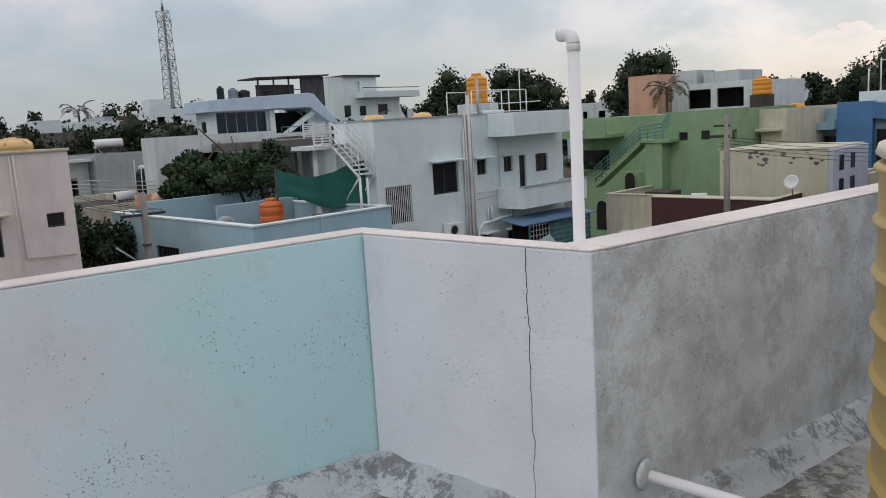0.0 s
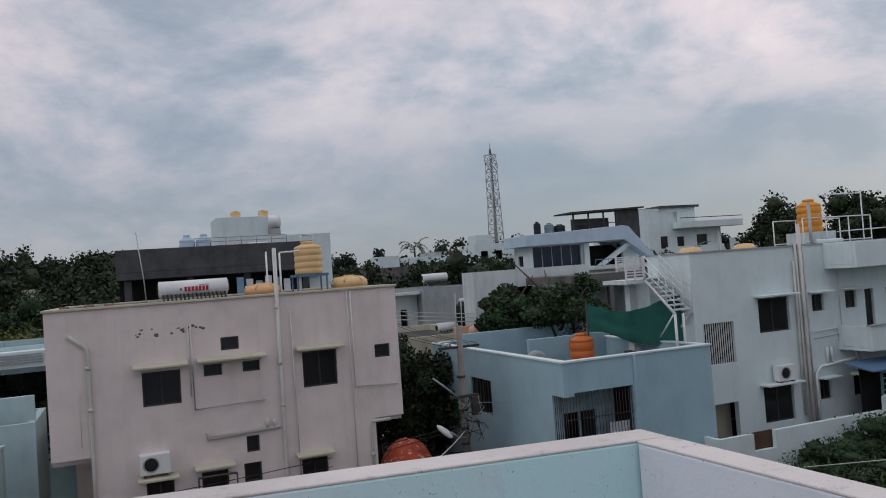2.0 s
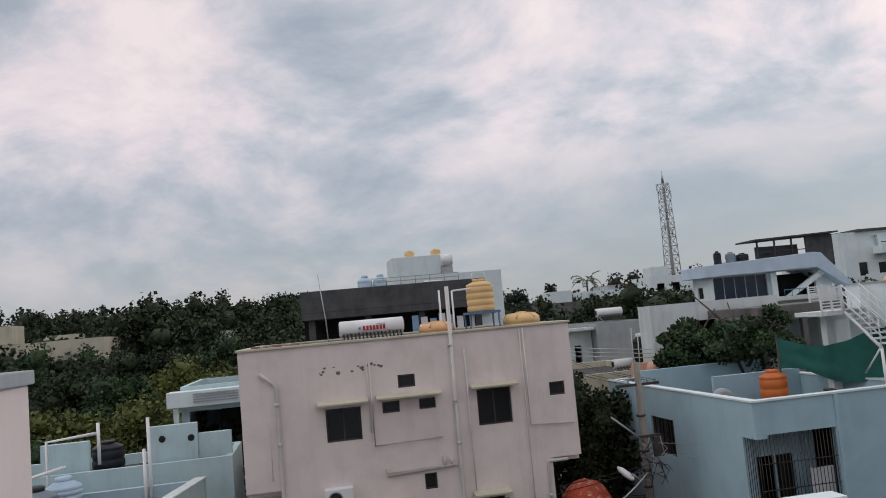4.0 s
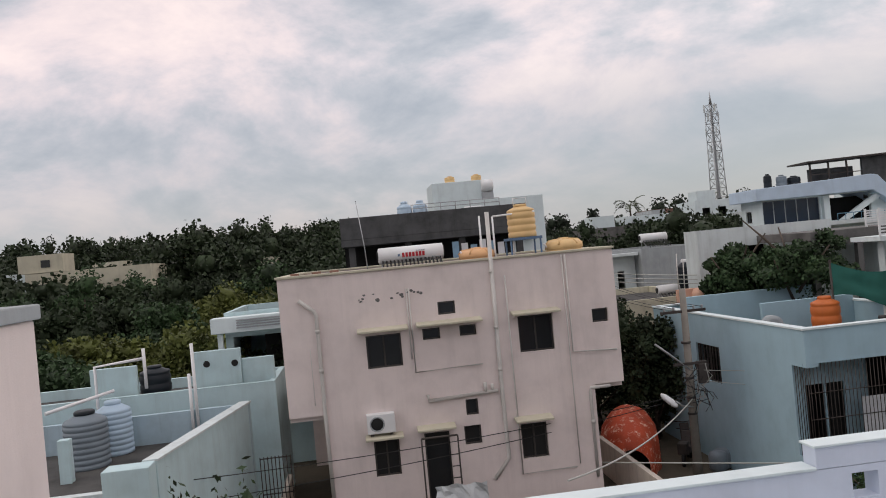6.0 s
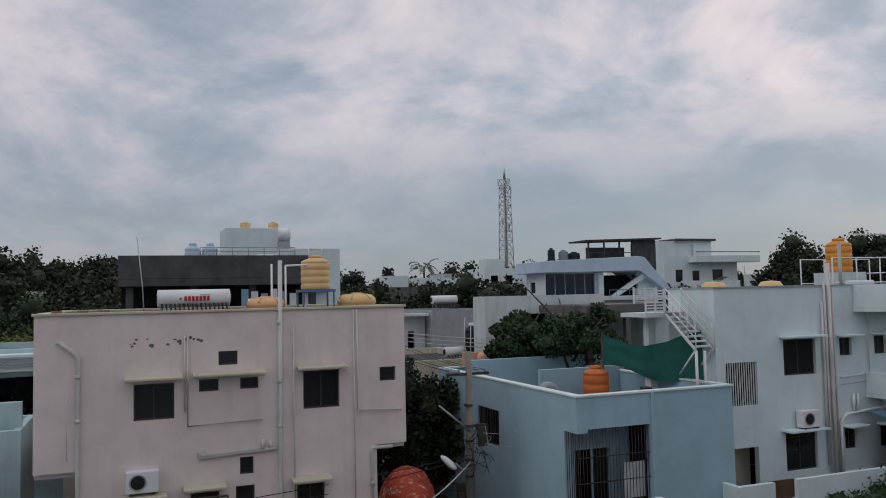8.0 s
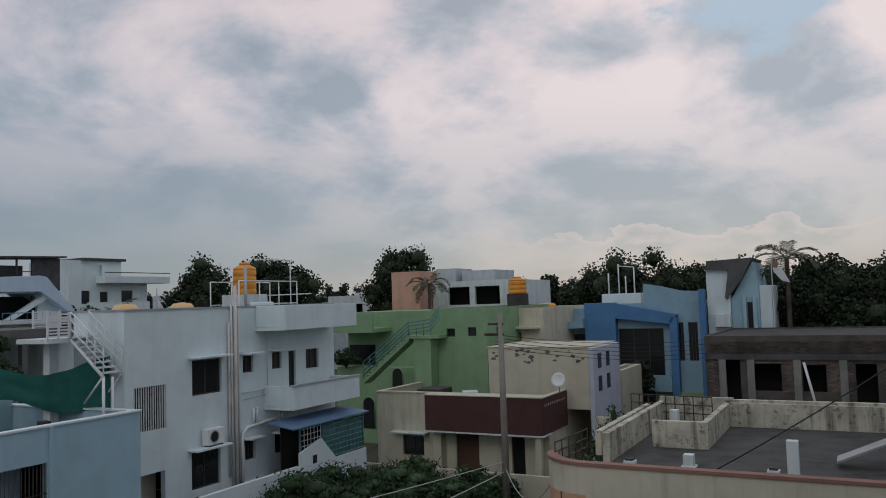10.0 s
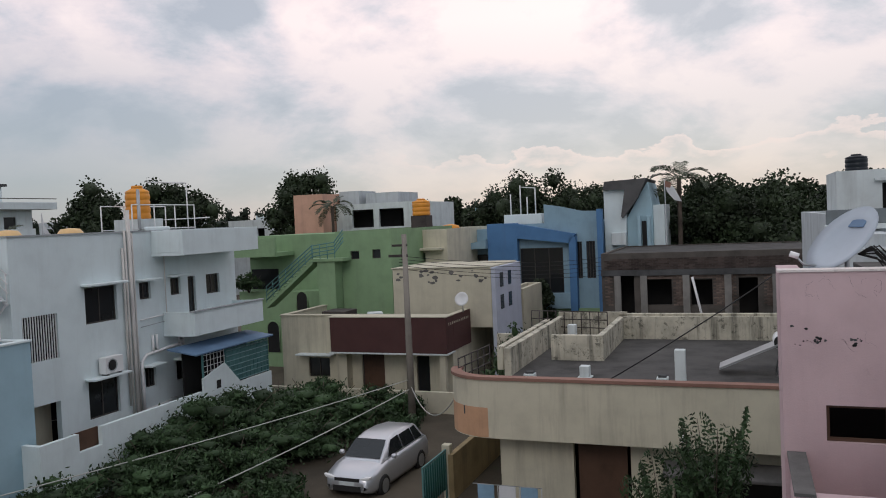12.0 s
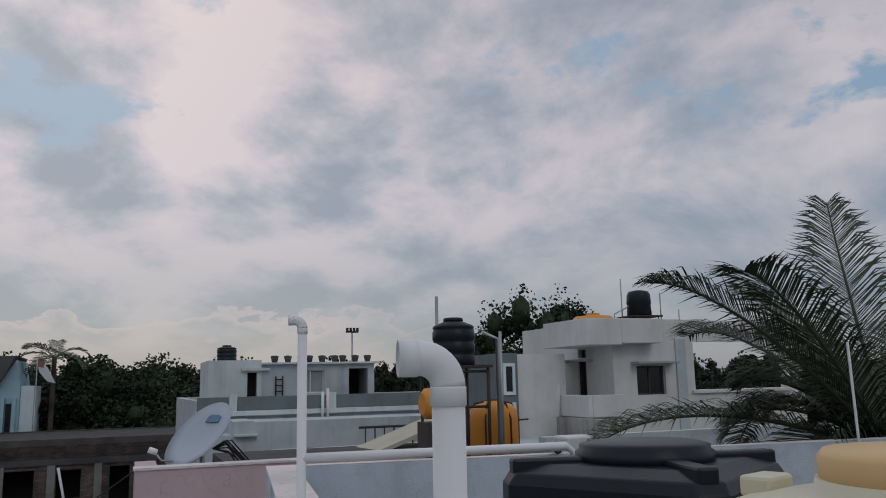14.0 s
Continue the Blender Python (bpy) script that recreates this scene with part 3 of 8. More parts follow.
W, D, T = 9.64, 9.5, 0.2
part("wall", Shape().panel("x", 0, 0, W, 3.70, 7.58, T, pk_holes), PINK, pink)
part("wall", Shape().panel("x", 0.0, 1.05, 8.75, 0.0, 3.70, T, pk_low), PINK, pink)
part("wall", Shape().panel("y", 0, T, D, 3.70, 7.58, T), PINK, pink)
part("wall", Shape().panel("y", W, T, D, 3.70, 7.58, -T), PINK, pink)
part("wall", Shape().panel("y", 1.05, 0.25, D, 0, 3.70, T), PINK, pink)
part("wall", Shape().panel("y", 8.75, 0.25, D, 0, 3.70, -T), PINK, pink)
part("wall", Shape().panel("x", D, 0, W, 0.0, 7.58, -T), PINK, pink)
part("slab", Shape().box(0.01, 0.2, 3.55, W - 0.01, D - 0.2, 3.7), PINK, pink)
part("roof", Shape().box(T, T, 6.75, W - T, D - T, 6.9), ROOF_DARK, pink, "flat cement roof")
# Shade of the rooms as one near-black block.
part("interior", Shape().box(1.6, 1.4, 0, 8.2, D - 0.5, 6.6), DARK, pink, "near-black block for the unlit rooms behind the windows")
part("coping", Shape().ring(-0.05, -0.06, W + 0.05, D + 0.05, 0.3, 7.58, 7.65), BEIGE, pink, "beige painted coping", bevel=0.015)
for i, h in enumerate(pk_holes):
    big = h[3] - h[1] > 0.8
    window(pink, "x", 0, h[0], h[1], h[2], h[3], 1, mull=1 if big else 0)
for i, h in enumerate(pk_low):
    window(pink, "x", 0.0, h[0], h[1], h[2], h[3], 1, mull=1 if i in (0, 4) else 0, name="door" if i == 1 else "window")
for u0, u1, z in ((2.08, 3.50, 5.91), (3.74, 5.60, 5.93), (6.48, 7.86, 5.97), (2.05, 3.10, 2.93), (3.50, 4.58, 3.02), (6.30, 7.38, 2.95)):
    part("sunshade", Shape().extrude([(0.04, z + 0.09), (-0.42, z + 0.03), (-0.42, z - 0.03), (0.04, z)], "x", u0, u1), BEIGE, pink, "weathered beige concrete sunshade", bevel=0.01)

# ---- white house ----
WH = (17.0, 20.0)
wh_holes = [(0.33, 4.16, 1.62, 5.54), (2.74, 5.01, 4.12, 6.19), (5.20, 5.55, 5.76, 6.15), (6.81, 5.54, 7.37, 6.17), (7.79, 4.20, 8.23, 6.16), (8.88, 5.38, 9.72, 6.15)]
wh_low = [(0.56, 1.2, 1.55, 2.84), (2.68, 1.92, 4.01, 3.16), (5.25, 2.42, 5.80, 3.12), (6.89, 2.36, 7.44, 3.08), (7.83, 0.6, 8.26, 3.12)]
white = house("house", "white painted two storey house with balcony and roof tank", WH[0], WH[1], 27.8, 22.3, 7.92, WHITE, 0.75, front=wh_holes + wh_low, coping=GREY_PAINT)
for i, h in enumerate(wh_holes):
    window(white, "x", 0, *h, 1, bars=14 if i == 0 else 0, mull=0 if i in (0, 4) else 1, shade=0.45 if i in (1, 2, 3) else 0, name="door" if i == 4 else "window")
part("recess", Shape().box(0.4, 0.7, 1.0, 1.8, 0.76, 3.0), BEIGE, white, "cream wall inside the open window")
for i, h in enumerate(wh_low[1:], 1):
    window(white, "x", 0, *h, 1, mull=0 if i == 4 else 1, shade=0.45 if i in (1, 2, 3) else 0, name="door" if i == 4 else "window")
# balcony, roof overhang and porch
boxes("balcony_wall", white, WHITE, (6.3, -1.4, 4.10, 10.6, -1.28, 4.96), (6.3, -1.278, 4.222, 6.42, -0.002, 4.96), (10.48, -1.278, 4.222, 10.6, -0.002, 4.96), bevel=0.015)
boxes("balcony_slab", white, WHITE, (6.3, -1.278, 4.10, 10.6, -0.002, 4.22))
part("balcony_coping", Shape().box(6.26, -1.44, 4.962, 10.64, -1.24, 5.01), GREY_PAINT, white, "dark edged coping")
boxes("overhang_wall", white, WHITE, (5.9, -1.4, 7.03, 10.5, -1.26, 7.94), (5.9, -1.258, 7.152, 6.04, -0.002, 7.94), (10.36, -1.258, 7.152, 10.5, -0.002, 7.94), bevel=0.015)
boxes("overhang_slab", white, WHITE, (5.9, -1.258, 7.03, 10.5, -0.002, 7.15))

# ---- pale blue house ----
BL = (11.3, 19.0)
blue = house("house", "pale blue single storey house with terrace parapet", BL[0], BL[1], 16.7, 29.5, 4.98, BLUEGREY, 0.75, front=[(0.0, 1.5, 2.4, 4.08)], side=[(0.2, 1.5, 0.72, 3.98), (5.04, 2.76, 6.79, 3.98)], coping=WHITE)

# ---- cream and maroon house ----
br_side = [(5.93, 1.05, 7.01, 1.92), (3.22, 0.0, 4.31, 2.17), (1.1, 0.0, 1.7, 2.1)]
brown = house("house", "cream single storey house with a maroon parapet band", 31.3, 11.8, 41.0, 20.15, 3.82, CREAM, 0.8, side=br_side, coping=BEIGE)
for i, h in enumerate(br_side):
    window(brown, "y", 0, *h, 1, mull=1 if i in (0, 3) else 0, name="door" if i in (1, 2) else "window", pane_mat=WOOD if i == 1 else None)
part("band", Shape().box(-0.9, -0.07, 2.36, -0.02, 5.34, 3.86), BROWN, brown, "maroon painted parapet band over the porch", bevel=0.02)
part("band", Shape().box(-0.018, -0.07, 2.36, 2.2, -0.004, 3.86), BROWN, brown, "maroon painted parapet band over the porch", bevel=0.01)
part("stair_room", Shape().box(2.2, -1.1, 3.02, 6.5, 3.65, 5.70), BEIGE, brown, "beige roof room with flaking paint", bevel=0.02)
part("stair_side", Shape().box(2.22, -1.3, 0, 6.4, -1.102, 5.68), LAVENDER, brown, "lavender painted stair side", bevel=0.01)

# ---- cream house with curved corner ----
CR_TOP, CR_Z = 3.9, 3.12
cream = thing("house", "cream single storey house with curved corner and stained roof terrace", "building", 18.9, -6.0)
cy = 12.4


def curved_wall(x, y0, y1, r, th, n=10):
    """Plan line of a wall along y that turns the corner towards +x."""
    o = [(x, y0)] + [(x + r - r * math.cos(w), y1 - r + r * math.sin(w)) for w in [math.pi / 2 * k / n for k in range(n + 1)]]
    i = [(x + r - (r - th) * math.cos(w), y1 - r + (r - th) * math.sin(w)) for w in [math.pi / 2 * k / n for k in range(n, -1, -1)]] + [(x + th, y0)]
    return o + i


cr_side = [(8.9, 0.0, 10.3, 2.35), (5.2, 0.0, 7.9, 1.7)]
part("wall", Shape().prism(curved_wall(0, 0, 13.6, 1.3, 0.18), 2.35, 3.82), CREAM, cream)
part("wall", Shape().panel("y", 0.6, 0, 12.2, 0, 2.35, 0.2, cr_side), CREAM, cream)
part("wall", Shape().panel("x", 12.2, 0.8, 11, 0, 2.35, -0.2), CREAM, cream)
part("coping", Shape().prism(curved_wall(-0.04, 0, 13.64, 1.34, 0.28), 3.82, 3.90), TERRACOTTA, cream, "stained terracotta coping")
part("roof", Shape().box(0.18, 0, 2.9, 11.4, 13.0, CR_Z), ROOF_DARK, cream, "dark damp roof terrace")
# Near-black block in place of the shade indoors.
part("interior", Shape().box(2.2, 0.2, 0, 10.8, 11.8, 2.85), DARK, cream, "near-black block for the unlit rooms behind the openings")
for bx in ((11.2, 5.2, 0, 11.398, 10.6, 3.95), (3.9, 12.8, 2.6, 11.398, 13.0, 3.95), (11.4, 10.4, 0, 11.6, 13, 4.1)):
    part("wall", Shape().box(*bx), CREAM_OLD, cream, "cream parapet streaked with black mould")
part("wall", Shape().box(11.4, -6, 0, 11.6, 5.2, 4.05), CREAM_OLD, cream, "cream parapet streaked with black mould")

# ---- green house ----
gr_side = [(18.39 - 16.62, 6.08, 18.88 - 16.62, 6.50), (17.2 - 16.62, 6.10, 17.67 - 16.62, 6.55)]
green = house("house", "green painted two storey house with an outside staircase", 36.0, 16.62, 46.0, 19.73, 7.52, GREEN, 0.7, side=gr_side, front=[(1.2, 6.0, 1.7, 6.5)])
for h in gr_side:
    window(green, "y", 0, *h, 1, mull=0)
part("wing", Shape().box(2.0, 3.112, 0, 9.9, 10.5, 4.3), GREEN, green)
part("wing_upper", Shape().box(3.2, 3.112, 4.3, 9.9, 10.5, 7.4), GREEN, green)

# ---- blue house ----
bh_side = [(9.95 - 7.9, 2.52, 12.49 - 7.9, 6.0), (8.1 - 7.9, 4.2, 8.6 - 7.9, 6.3), (8.85 - 7.9, 4.2, 9.3 - 7.9, 6.3)]
bhouse = house("house", "blue and pale blue modern two storey house", 45.0, 7.9, 54, 14.3, 7.42, BLUE_LIGHT, 0.6, side=bh_side)
for h in bh_side:
    window(bhouse, "y", 0, *h, 1, mull=2)
part("wing", Shape().box(0.3, 6.402, 0, 8, 9.1, 7.2), BLUE_LIGHT, bhouse)

# ---- bare brick shell ----
bk = house("unfinished_building", "unfinished dark brick building with open window holes", 38.0, -4.5, 46, 6.6, 5.92, MORTAR, 0.06, side=[(3.4 + 4.5, 3.47, 4.63 + 4.5, 4.67), (1.62 + 4.5, 3.47, 2.56 + 4.5, 4.64), (9.6, 0.5, 10.4, 4.9), (4.2, 2.9, 5.0, 4.7)])

# ---- pink wall beside our house ----
pw = thing("house", "faded pink painted house wall with flaking plaster", "building", 8.1, -3.2)
part("wall", Shape().panel("y", 0, 0, 3.06, 0, 7.24, 0.2, [(2.18, 5.68, 2.70, 6.02)]), PINK_WALL, pw)
part("wall", Shape().panel("x", 3.06, 0.201, 1.0, 0, 7.24, -0.2), PINK_WALL, pw)
part("roof", Shape().box(0.2, -2, 6.9, 4, 2.0, 7.05), ROOF_DARK, pw)

# ---- grey house and white house beyond the roof ----
gh = house("house", "pale grey house with a grey banded terrace wall", 24.0, -12.0, 34, -1.9, 7.56, PALE_GREY, 0.4)
for v0, v1 in ((-3.0, 6.1), (6.32, 8.98), (9.24, 10.1)):
    part("band", Shape().box(-0.06, v0, 7.27, -0.003, v1, 7.66), SLATE_GREY, gh, "grey painted band", bevel=0.01)
for v in (6.21, 9.11):
    part("pier", Shape().box(-0.09, v - 0.11, 7.1, -0.003, v + 0.11, 7.72), WHITE_OLD, gh, bevel=0.01)
part("ledge", Shape().box(-0.14, -3.0, 7.12, -0.003, 10.14, 7.262), WHITE_OLD, gh, "white painted ledge", bevel=0.01)
part("roof_room", Shape().panel("y", 1.2, 4.53, 8.13, 7.2, 8.60, 0.2, [(4.75, 7.2, 5.37, 8.45), (6.17, 7.70, 7.02, 8.42)]), PALE_GREY, gh, "whitewashed roof room")
part("roof_room", Shape().panel("x", 4.53, 1.4, 5.0, 7.2, 8.60, 0.2), PALE_GREY, gh)
part("roof_room", Shape().panel("x", 8.13, 1.4, 5.0, 7.2, 8.60, -0.2), PALE_GREY, gh)
part("roof_room", Shape().panel("y", 5.0, 4.73, 7.93, 7.2, 8.60, -0.2), PALE_GREY, gh)
part("window_frame", Shape().panel("y", 1.28, 6.17, 7.02, 7.70, 8.42, 0.05, [(6.21, 7.74, 6.58, 8.38), (6.62, 7.74, 6.98, 8.38)]), WHITE, gh, "white painted frame")
part("shutter", Shape().box(1.34, 6.2, 7.72, 1.36, 7.0, 8.40), GREY_PAINT, gh, "grey glass shutters")
part("stair_tower", Shape().panel("y", 1.15, 8.135, 9.71, 7.2, 8.74, 0.2, [(8.27, 7.2, 8.56, 8.36)]), WHITE_OLD, gh, "patched white stair room")
part("stair_tower", Shape().panel("x", 9.71, 1.351, 4.0, 7.2, 8.74, -0.2), WHITE_OLD, gh)
part("tower_roof", Shape().box(1.35, 8.135, 8.60, 4.0, 9.51, 8.735), WHITE_OLD, gh)
# Two near-black sheets paint in the shade behind the door and room holes.
part("doorway", Shape().box(1.5, 8.2, 7.2, 1.55, 8.6, 8.4), DARK, gh, "near-black sheet for the shade in the doorway")
part("doorway", Shape().box(2.4, 4.73, 7.2, 2.45, 7.93, 8.6), DARK, gh, "near-black sheet for the unlit room behind the openings")
part("ledge", Shape().box(1.02, 7.9, 8.42, 1.148, 8.75, 8.50), WHITE_OLD, gh)
w2 = thing("house", "white two storey house with deep canopy and open roof frame", "building", 17.0, -17.2)
part("wall", Shape().panel("y", 0, 3.9, 6.06, 0, 9.42, 0.2, [(4.53, 7.54, 5.39, 8.25)]), WHITE_WARM, w2)
part("wall", Shape().panel("x", 6.06, 0.2, 4.6, 0, 9.42, -0.2, [(1.26, 7.45, 1.68, 8.42), (1.25, 8.5, 1.62, 8.72)]), WHITE_WARM, w2)
part("wall", Shape().panel("x", 3.9, 0.2, 4.6, 0, 9.42, 0.2), WHITE_WARM, w2)
part("wall", Shape().panel("y", 4.6, 3.9, 6.06, 0, 9.42, 0.2), WHITE_WARM, w2)
part("roof", Shape().box(0.2, 4.1, 8.95, 4.6, 5.86, 9.1), ROOF_DARK, w2, "flat cement roof")
# Near-black block painted as the shade inside.
part("interior", Shape().box(1.0, 4.3, 6.5, 4.2, 5.4, 8.9), DARK, w2, "near-black block for the unlit rooms behind the windows")
part("frame_wall", Shape().panel("y", 0, 0, 3.898, 6.4, 9.40, 0.2, [(0.62, 7.63, 3.63, 8.86)]), WHITE_WARM, w2, "white wall with a wide open frame")
part("terrace_slab", Shape().box(0.2, 0, 6.6, 4.6, 3.89, 6.8), ROOF_DARK, w2)
part("pilaster", Shape().box(-0.05, 3.90, 6.4, -0.002, 4.20, 8.92), PALE_GREY, w2, "grey painted pilaster", bevel=0.008)
part("sill", Shape().box(-0.08, 0.5, 7.54, -0.002, 3.75, 7.625), WHITE_WARM, w2, bevel=0.01)

# ---- lower terrace in front of our house ----
tagged(part("terrace_floor", Shape().prism(plan([(-6, 1.44), (0.95, 0.59), (0.98, -0.34), (5.0, -0.78), (4.95, 6.4), (-6, 6.4)]), 0.0, 4.6), PALE_GREY, None), "pale grey cement terrace floor below", "floor", kind="structure")
tw = part("terrace_wall", Shape().panel("x", 0, 0, 10.95, 4.0, 5.53, 0.22, [(10.28, 5.22, 10.55, 5.46), (10.95, 4, 10.951, 4.1)]), material("white_blue_paint", (0.60, 0.66, 0.76), 0.8, streak=0.06, grain=0.05), None)
tw.matrix_world = place(-6.0, 6.42)
tagged(tw, "white and pale blue terrace parapet with a square opening", "parapet wall", kind="structure")
part("step", Shape().box(9.93, 0, 5.533, 10.95, 0.22, 5.74), bpy.data.materials["white_blue_paint"], tw, "raised end of the parapet", bevel=0.008)
part("coping", Shape().box(0, -0.02, 5.531, 9.925, 0.24, 5.56), WHITE, tw, "white coping", bevel=0.006)
part("coping", Shape().box(9.91, -0.02, 5.741, 10.97, 0.24, 5.765), WHITE, tw, "white coping", bevel=0.006)
sidew = part("terrace_side_wall", Shape().box(0, 0, 4.0, 0.2, 6.0, 5.15), bpy.data.materials["white_blue_paint"], None, bevel=0.01)
sidew.matrix_world = place(4.75, 0.3)
tagged(sidew, "low pale blue parapet at the terrace end", "parapet wall", kind="structure")
pil = thing("stair_room", "pale pink plastered stair room with grey coping", "building", -5.0, 3.2)
part("wall", Shape().box(0, 0, 4.6, 2.92, 0.9, 7.76), PINK, pil, bevel=0.012)
part("coping", Shape().box(-0.03, -0.03, 7.762, 2.95, 0.93, 7.85), GREY_PAINT, pil, bevel=0.01)

# ---- plants ----
RNG = np.random.default_rng(5)


def blob(c, r):
    """A rough low ball of inner foliage, twelve corners pushed about."""
    g = (1 + 5 ** 0.5) / 2
    v = np.array([(-1, g, 0), (1, g, 0), (-1, -g, 0), (1, -g, 0), (0, -1, g), (0, 1, g), (0, -1, -g), (0, 1, -g), (g, 0, -1), (g, 0, 1), (-g, 0, -1), (-g, 0, 1)]) / 1.9
    v = v * RNG.uniform(0.6, 1.0, (12, 1)) * np.asarray(r) + np.asarray(c)
    f = [(0, 11, 5), (0, 5, 1), (0, 1, 7), (0, 7, 10), (0, 10, 11), (1, 5, 9), (5, 11, 4), (11, 10, 2), (10, 7, 6), (7, 1, 8), (3, 9, 4), (3, 4, 2), (3, 2, 6), (3, 6, 8), (3, 8, 9), (4, 9, 5), (2, 4, 11), (6, 2, 10), (8, 6, 7), (9, 8, 1)]
    return v, f


def leaf_mesh(name, centres, sizes, mat, parent, droop=0.0, aspect=0.55, label="", kind="", blobs=()):
    """Many single leaves (folded diamonds, two triangles each) as one crown."""
    n = len(centres)
    d = RNG.normal(size=(n, 3))
    d[:, 2] -= droop
    d /= np.linalg.norm(d, axis=1)[:, None]
    e = np.cross(d, RNG.normal(size=(n, 3)))
    e /= np.linalg.norm(e, axis=1)[:, None] + 1e-9
    s = np.asarray(sizes)[:, None]
    v = np.empty((n, 4, 3))
    v[:, 0] = centres - d * s * 0.5
    v[:, 1] = centres + e * s * aspect * 0.5
    v[:, 2] = centres + d * s * 0.5
    v[:, 3] = centres - e * s * aspect * 0.5
    bv, bi = [], []
    for c, r in blobs:
        q, f = blob(c, r)
        base_i = n * 4 + 12 * len(bv)
        bv.append(q)
        bi.append(np.array(f).ravel() + base_i)
    nb = len(bv) * 20
    co = np.concatenate([v.reshape(-1, 3)] + bv)
    li = np.concatenate([np.arange(n * 4)] + bi)
    me = bpy.data.meshes.new(name)
    me.vertices.add(len(co))
    me.vertices.foreach_set("co", co.ravel())
    me.loops.add(len(li))
    me.loops.foreach_set("vertex_index", li)
    me.polygons.add(n + nb)
    me.polygons.foreach_set("loop_start", np.concatenate([np.arange(0, n * 4, 4), n * 4 + 3 * np.arange(nb)]))
    me.update(calc_edges=True)
    me.materials.append(mat)
    ob = new(name, me)
    ob.parent = parent
    if label:
        ob["label"] = label
    if kind:
        ob["kind"] = kind
    return ob


BLOBS = []


def crown_points(h, w, n, base=0.35, lumps=14, rough=0.06):
    """Leaf places in an uneven crown of overlapping lumps, thin inside."""
    lumps = int(lumps * 1.9)
    c = RNG.normal(size=(lumps, 3))
    c /= np.linalg.norm(c, axis=1)[:, None]
    c *= RNG.uniform(0.25, 0.84, (lumps, 1))
    r = RNG.uniform(0.17, 0.36, lumps)
    k = RNG.integers(0, lumps, n)
    p = RNG.normal(size=(n, 3))
    p /= np.linalg.norm(p, axis=1)[:, None]
    p *= (RNG.uniform(0.25, 1.0, (n, 1)) ** 0.5)
    p = c[k] + p * r[k][:, None] * (1 + RNG.normal(size=(n, 1)) * rough)
    hh = h * (1 - base) / 2
    BLOBS.clear()
    sc = np.array([w / 2, w / 2, hh])
    for q in range(lumps):
        BLOBS.append((c[q] * sc + np.array([0, 0, h * base + hh]), r[q] * sc * 0.70))
    return p * np.array([w / 2, w / 2, hh]) + np.array([0, 0, h * base + hh])


def tree(label, a, b, h, w, n=2500, leaf=0.3, mat=None, base=0.35, z=0.0, lumps=14, group="", trunk=True, droop=0.2, aspect=0.85):
    t = thing("tree", label, "tree", a, b, z, turn=float(RNG.uniform(0, 360)), group=group)
    if trunk:
        tr = Shape().tube([(0, 0, 0), (0.02 * h, 0, h * 0.25), (0.0, 0.02 * h, h * 0.5), (0.03 * h, 0, h * 0.75)], 0.022 * h, 8, 0.006 * h)
        part("trunk", tr, BARK, t)
        for k in range(5):
            w0 = 2 * math.pi * k / 5 + 0.4
            z0 = h * (base + 0.05 * k)
            part("limb", Shape().tube([(0, 0, z0), (0.2 * w * math.cos(w0), 0.2 * w * math.sin(w0), z0 + 0.14 * h), (0.36 * w * math.cos(w0), 0.36 * w * math.sin(w0), z0 + 0.24 * h)], 0.009 * h, 5, 0.003 * h), BARK, t)
    n, leaf = int(n * 2.7), leaf * 0.74
    p = crown_points(h, w, n, base, lumps)
    leaf_mesh("crown", p, RNG.uniform(0.6, 1.3, n) * leaf, mat or LEAF, t, droop, aspect, blobs=list(BLOBS))
    return t


def polar(yaw, d):
    """Grid place at a bearing from the roof."""
    x, y = -math.sin(radians(yaw)) * d, math.cos(radians(yaw)) * d
    v = Vector((x, y, 0))
    return v.dot(EA), v.dot(EB)


# wood on the left: near trees one by one, the rest as one mass
for k in range(22):
    yaw, d = 49 + 27 * ((k * 0.618) % 1), 34 + 1.5 * k
    a, b = polar(yaw, d)
    h = 5.4 + (d - 34) * 0.13 + float(RNG.uniform(-0.5, 0.7))
    tree("leafy yellow-green tree at the edge of the wood" if k in (2, 4, 5, 8, 10) else "dark green leafy tree at the edge of the wood", a, b, h, float(RNG.uniform(5.5, 8.0)), 3600, 0.30, LEAF_LIGHT if k in (2, 4, 5, 8, 10) else (LEAF_BUSH if k % 3 else LEAF), base=0.15, lumps=20, group="trees of the wood")
pts, szs, bl = [], [], []
for k in range(70):
    yaw, d = 44 + 34 * ((k * 0.618) % 1), 66 + 85 * (k / 70)
    x, y = -math.sin(radians(yaw)) * d, math.cos(radians(yaw)) * d
    h = 10.3 + (d - 66) * 0.078 + RNG.uniform(-0.8, 1.6)
    p = crown_points(h, RNG.uniform(8, 12), 5000, 0.1, 18) + np.array([x, y, 0])
    pts.append(p)
    bl += [(c_ + np.array([x, y, 0]), r_) for c_, r_ in BLOBS]
    szs.append(RNG.uniform(0.26, 0.58, len(p)))
o = leaf_mesh("wood", np.concatenate(pts), np.concatenate(szs), LEAF, None, 0.2, 0.85, blobs=bl)
tagged(o, "dark green wood of dense leafy trees beyond the houses", "trees", kind="stuff")
# far tree line all round the horizon
pts, szs, bl = [], [], []
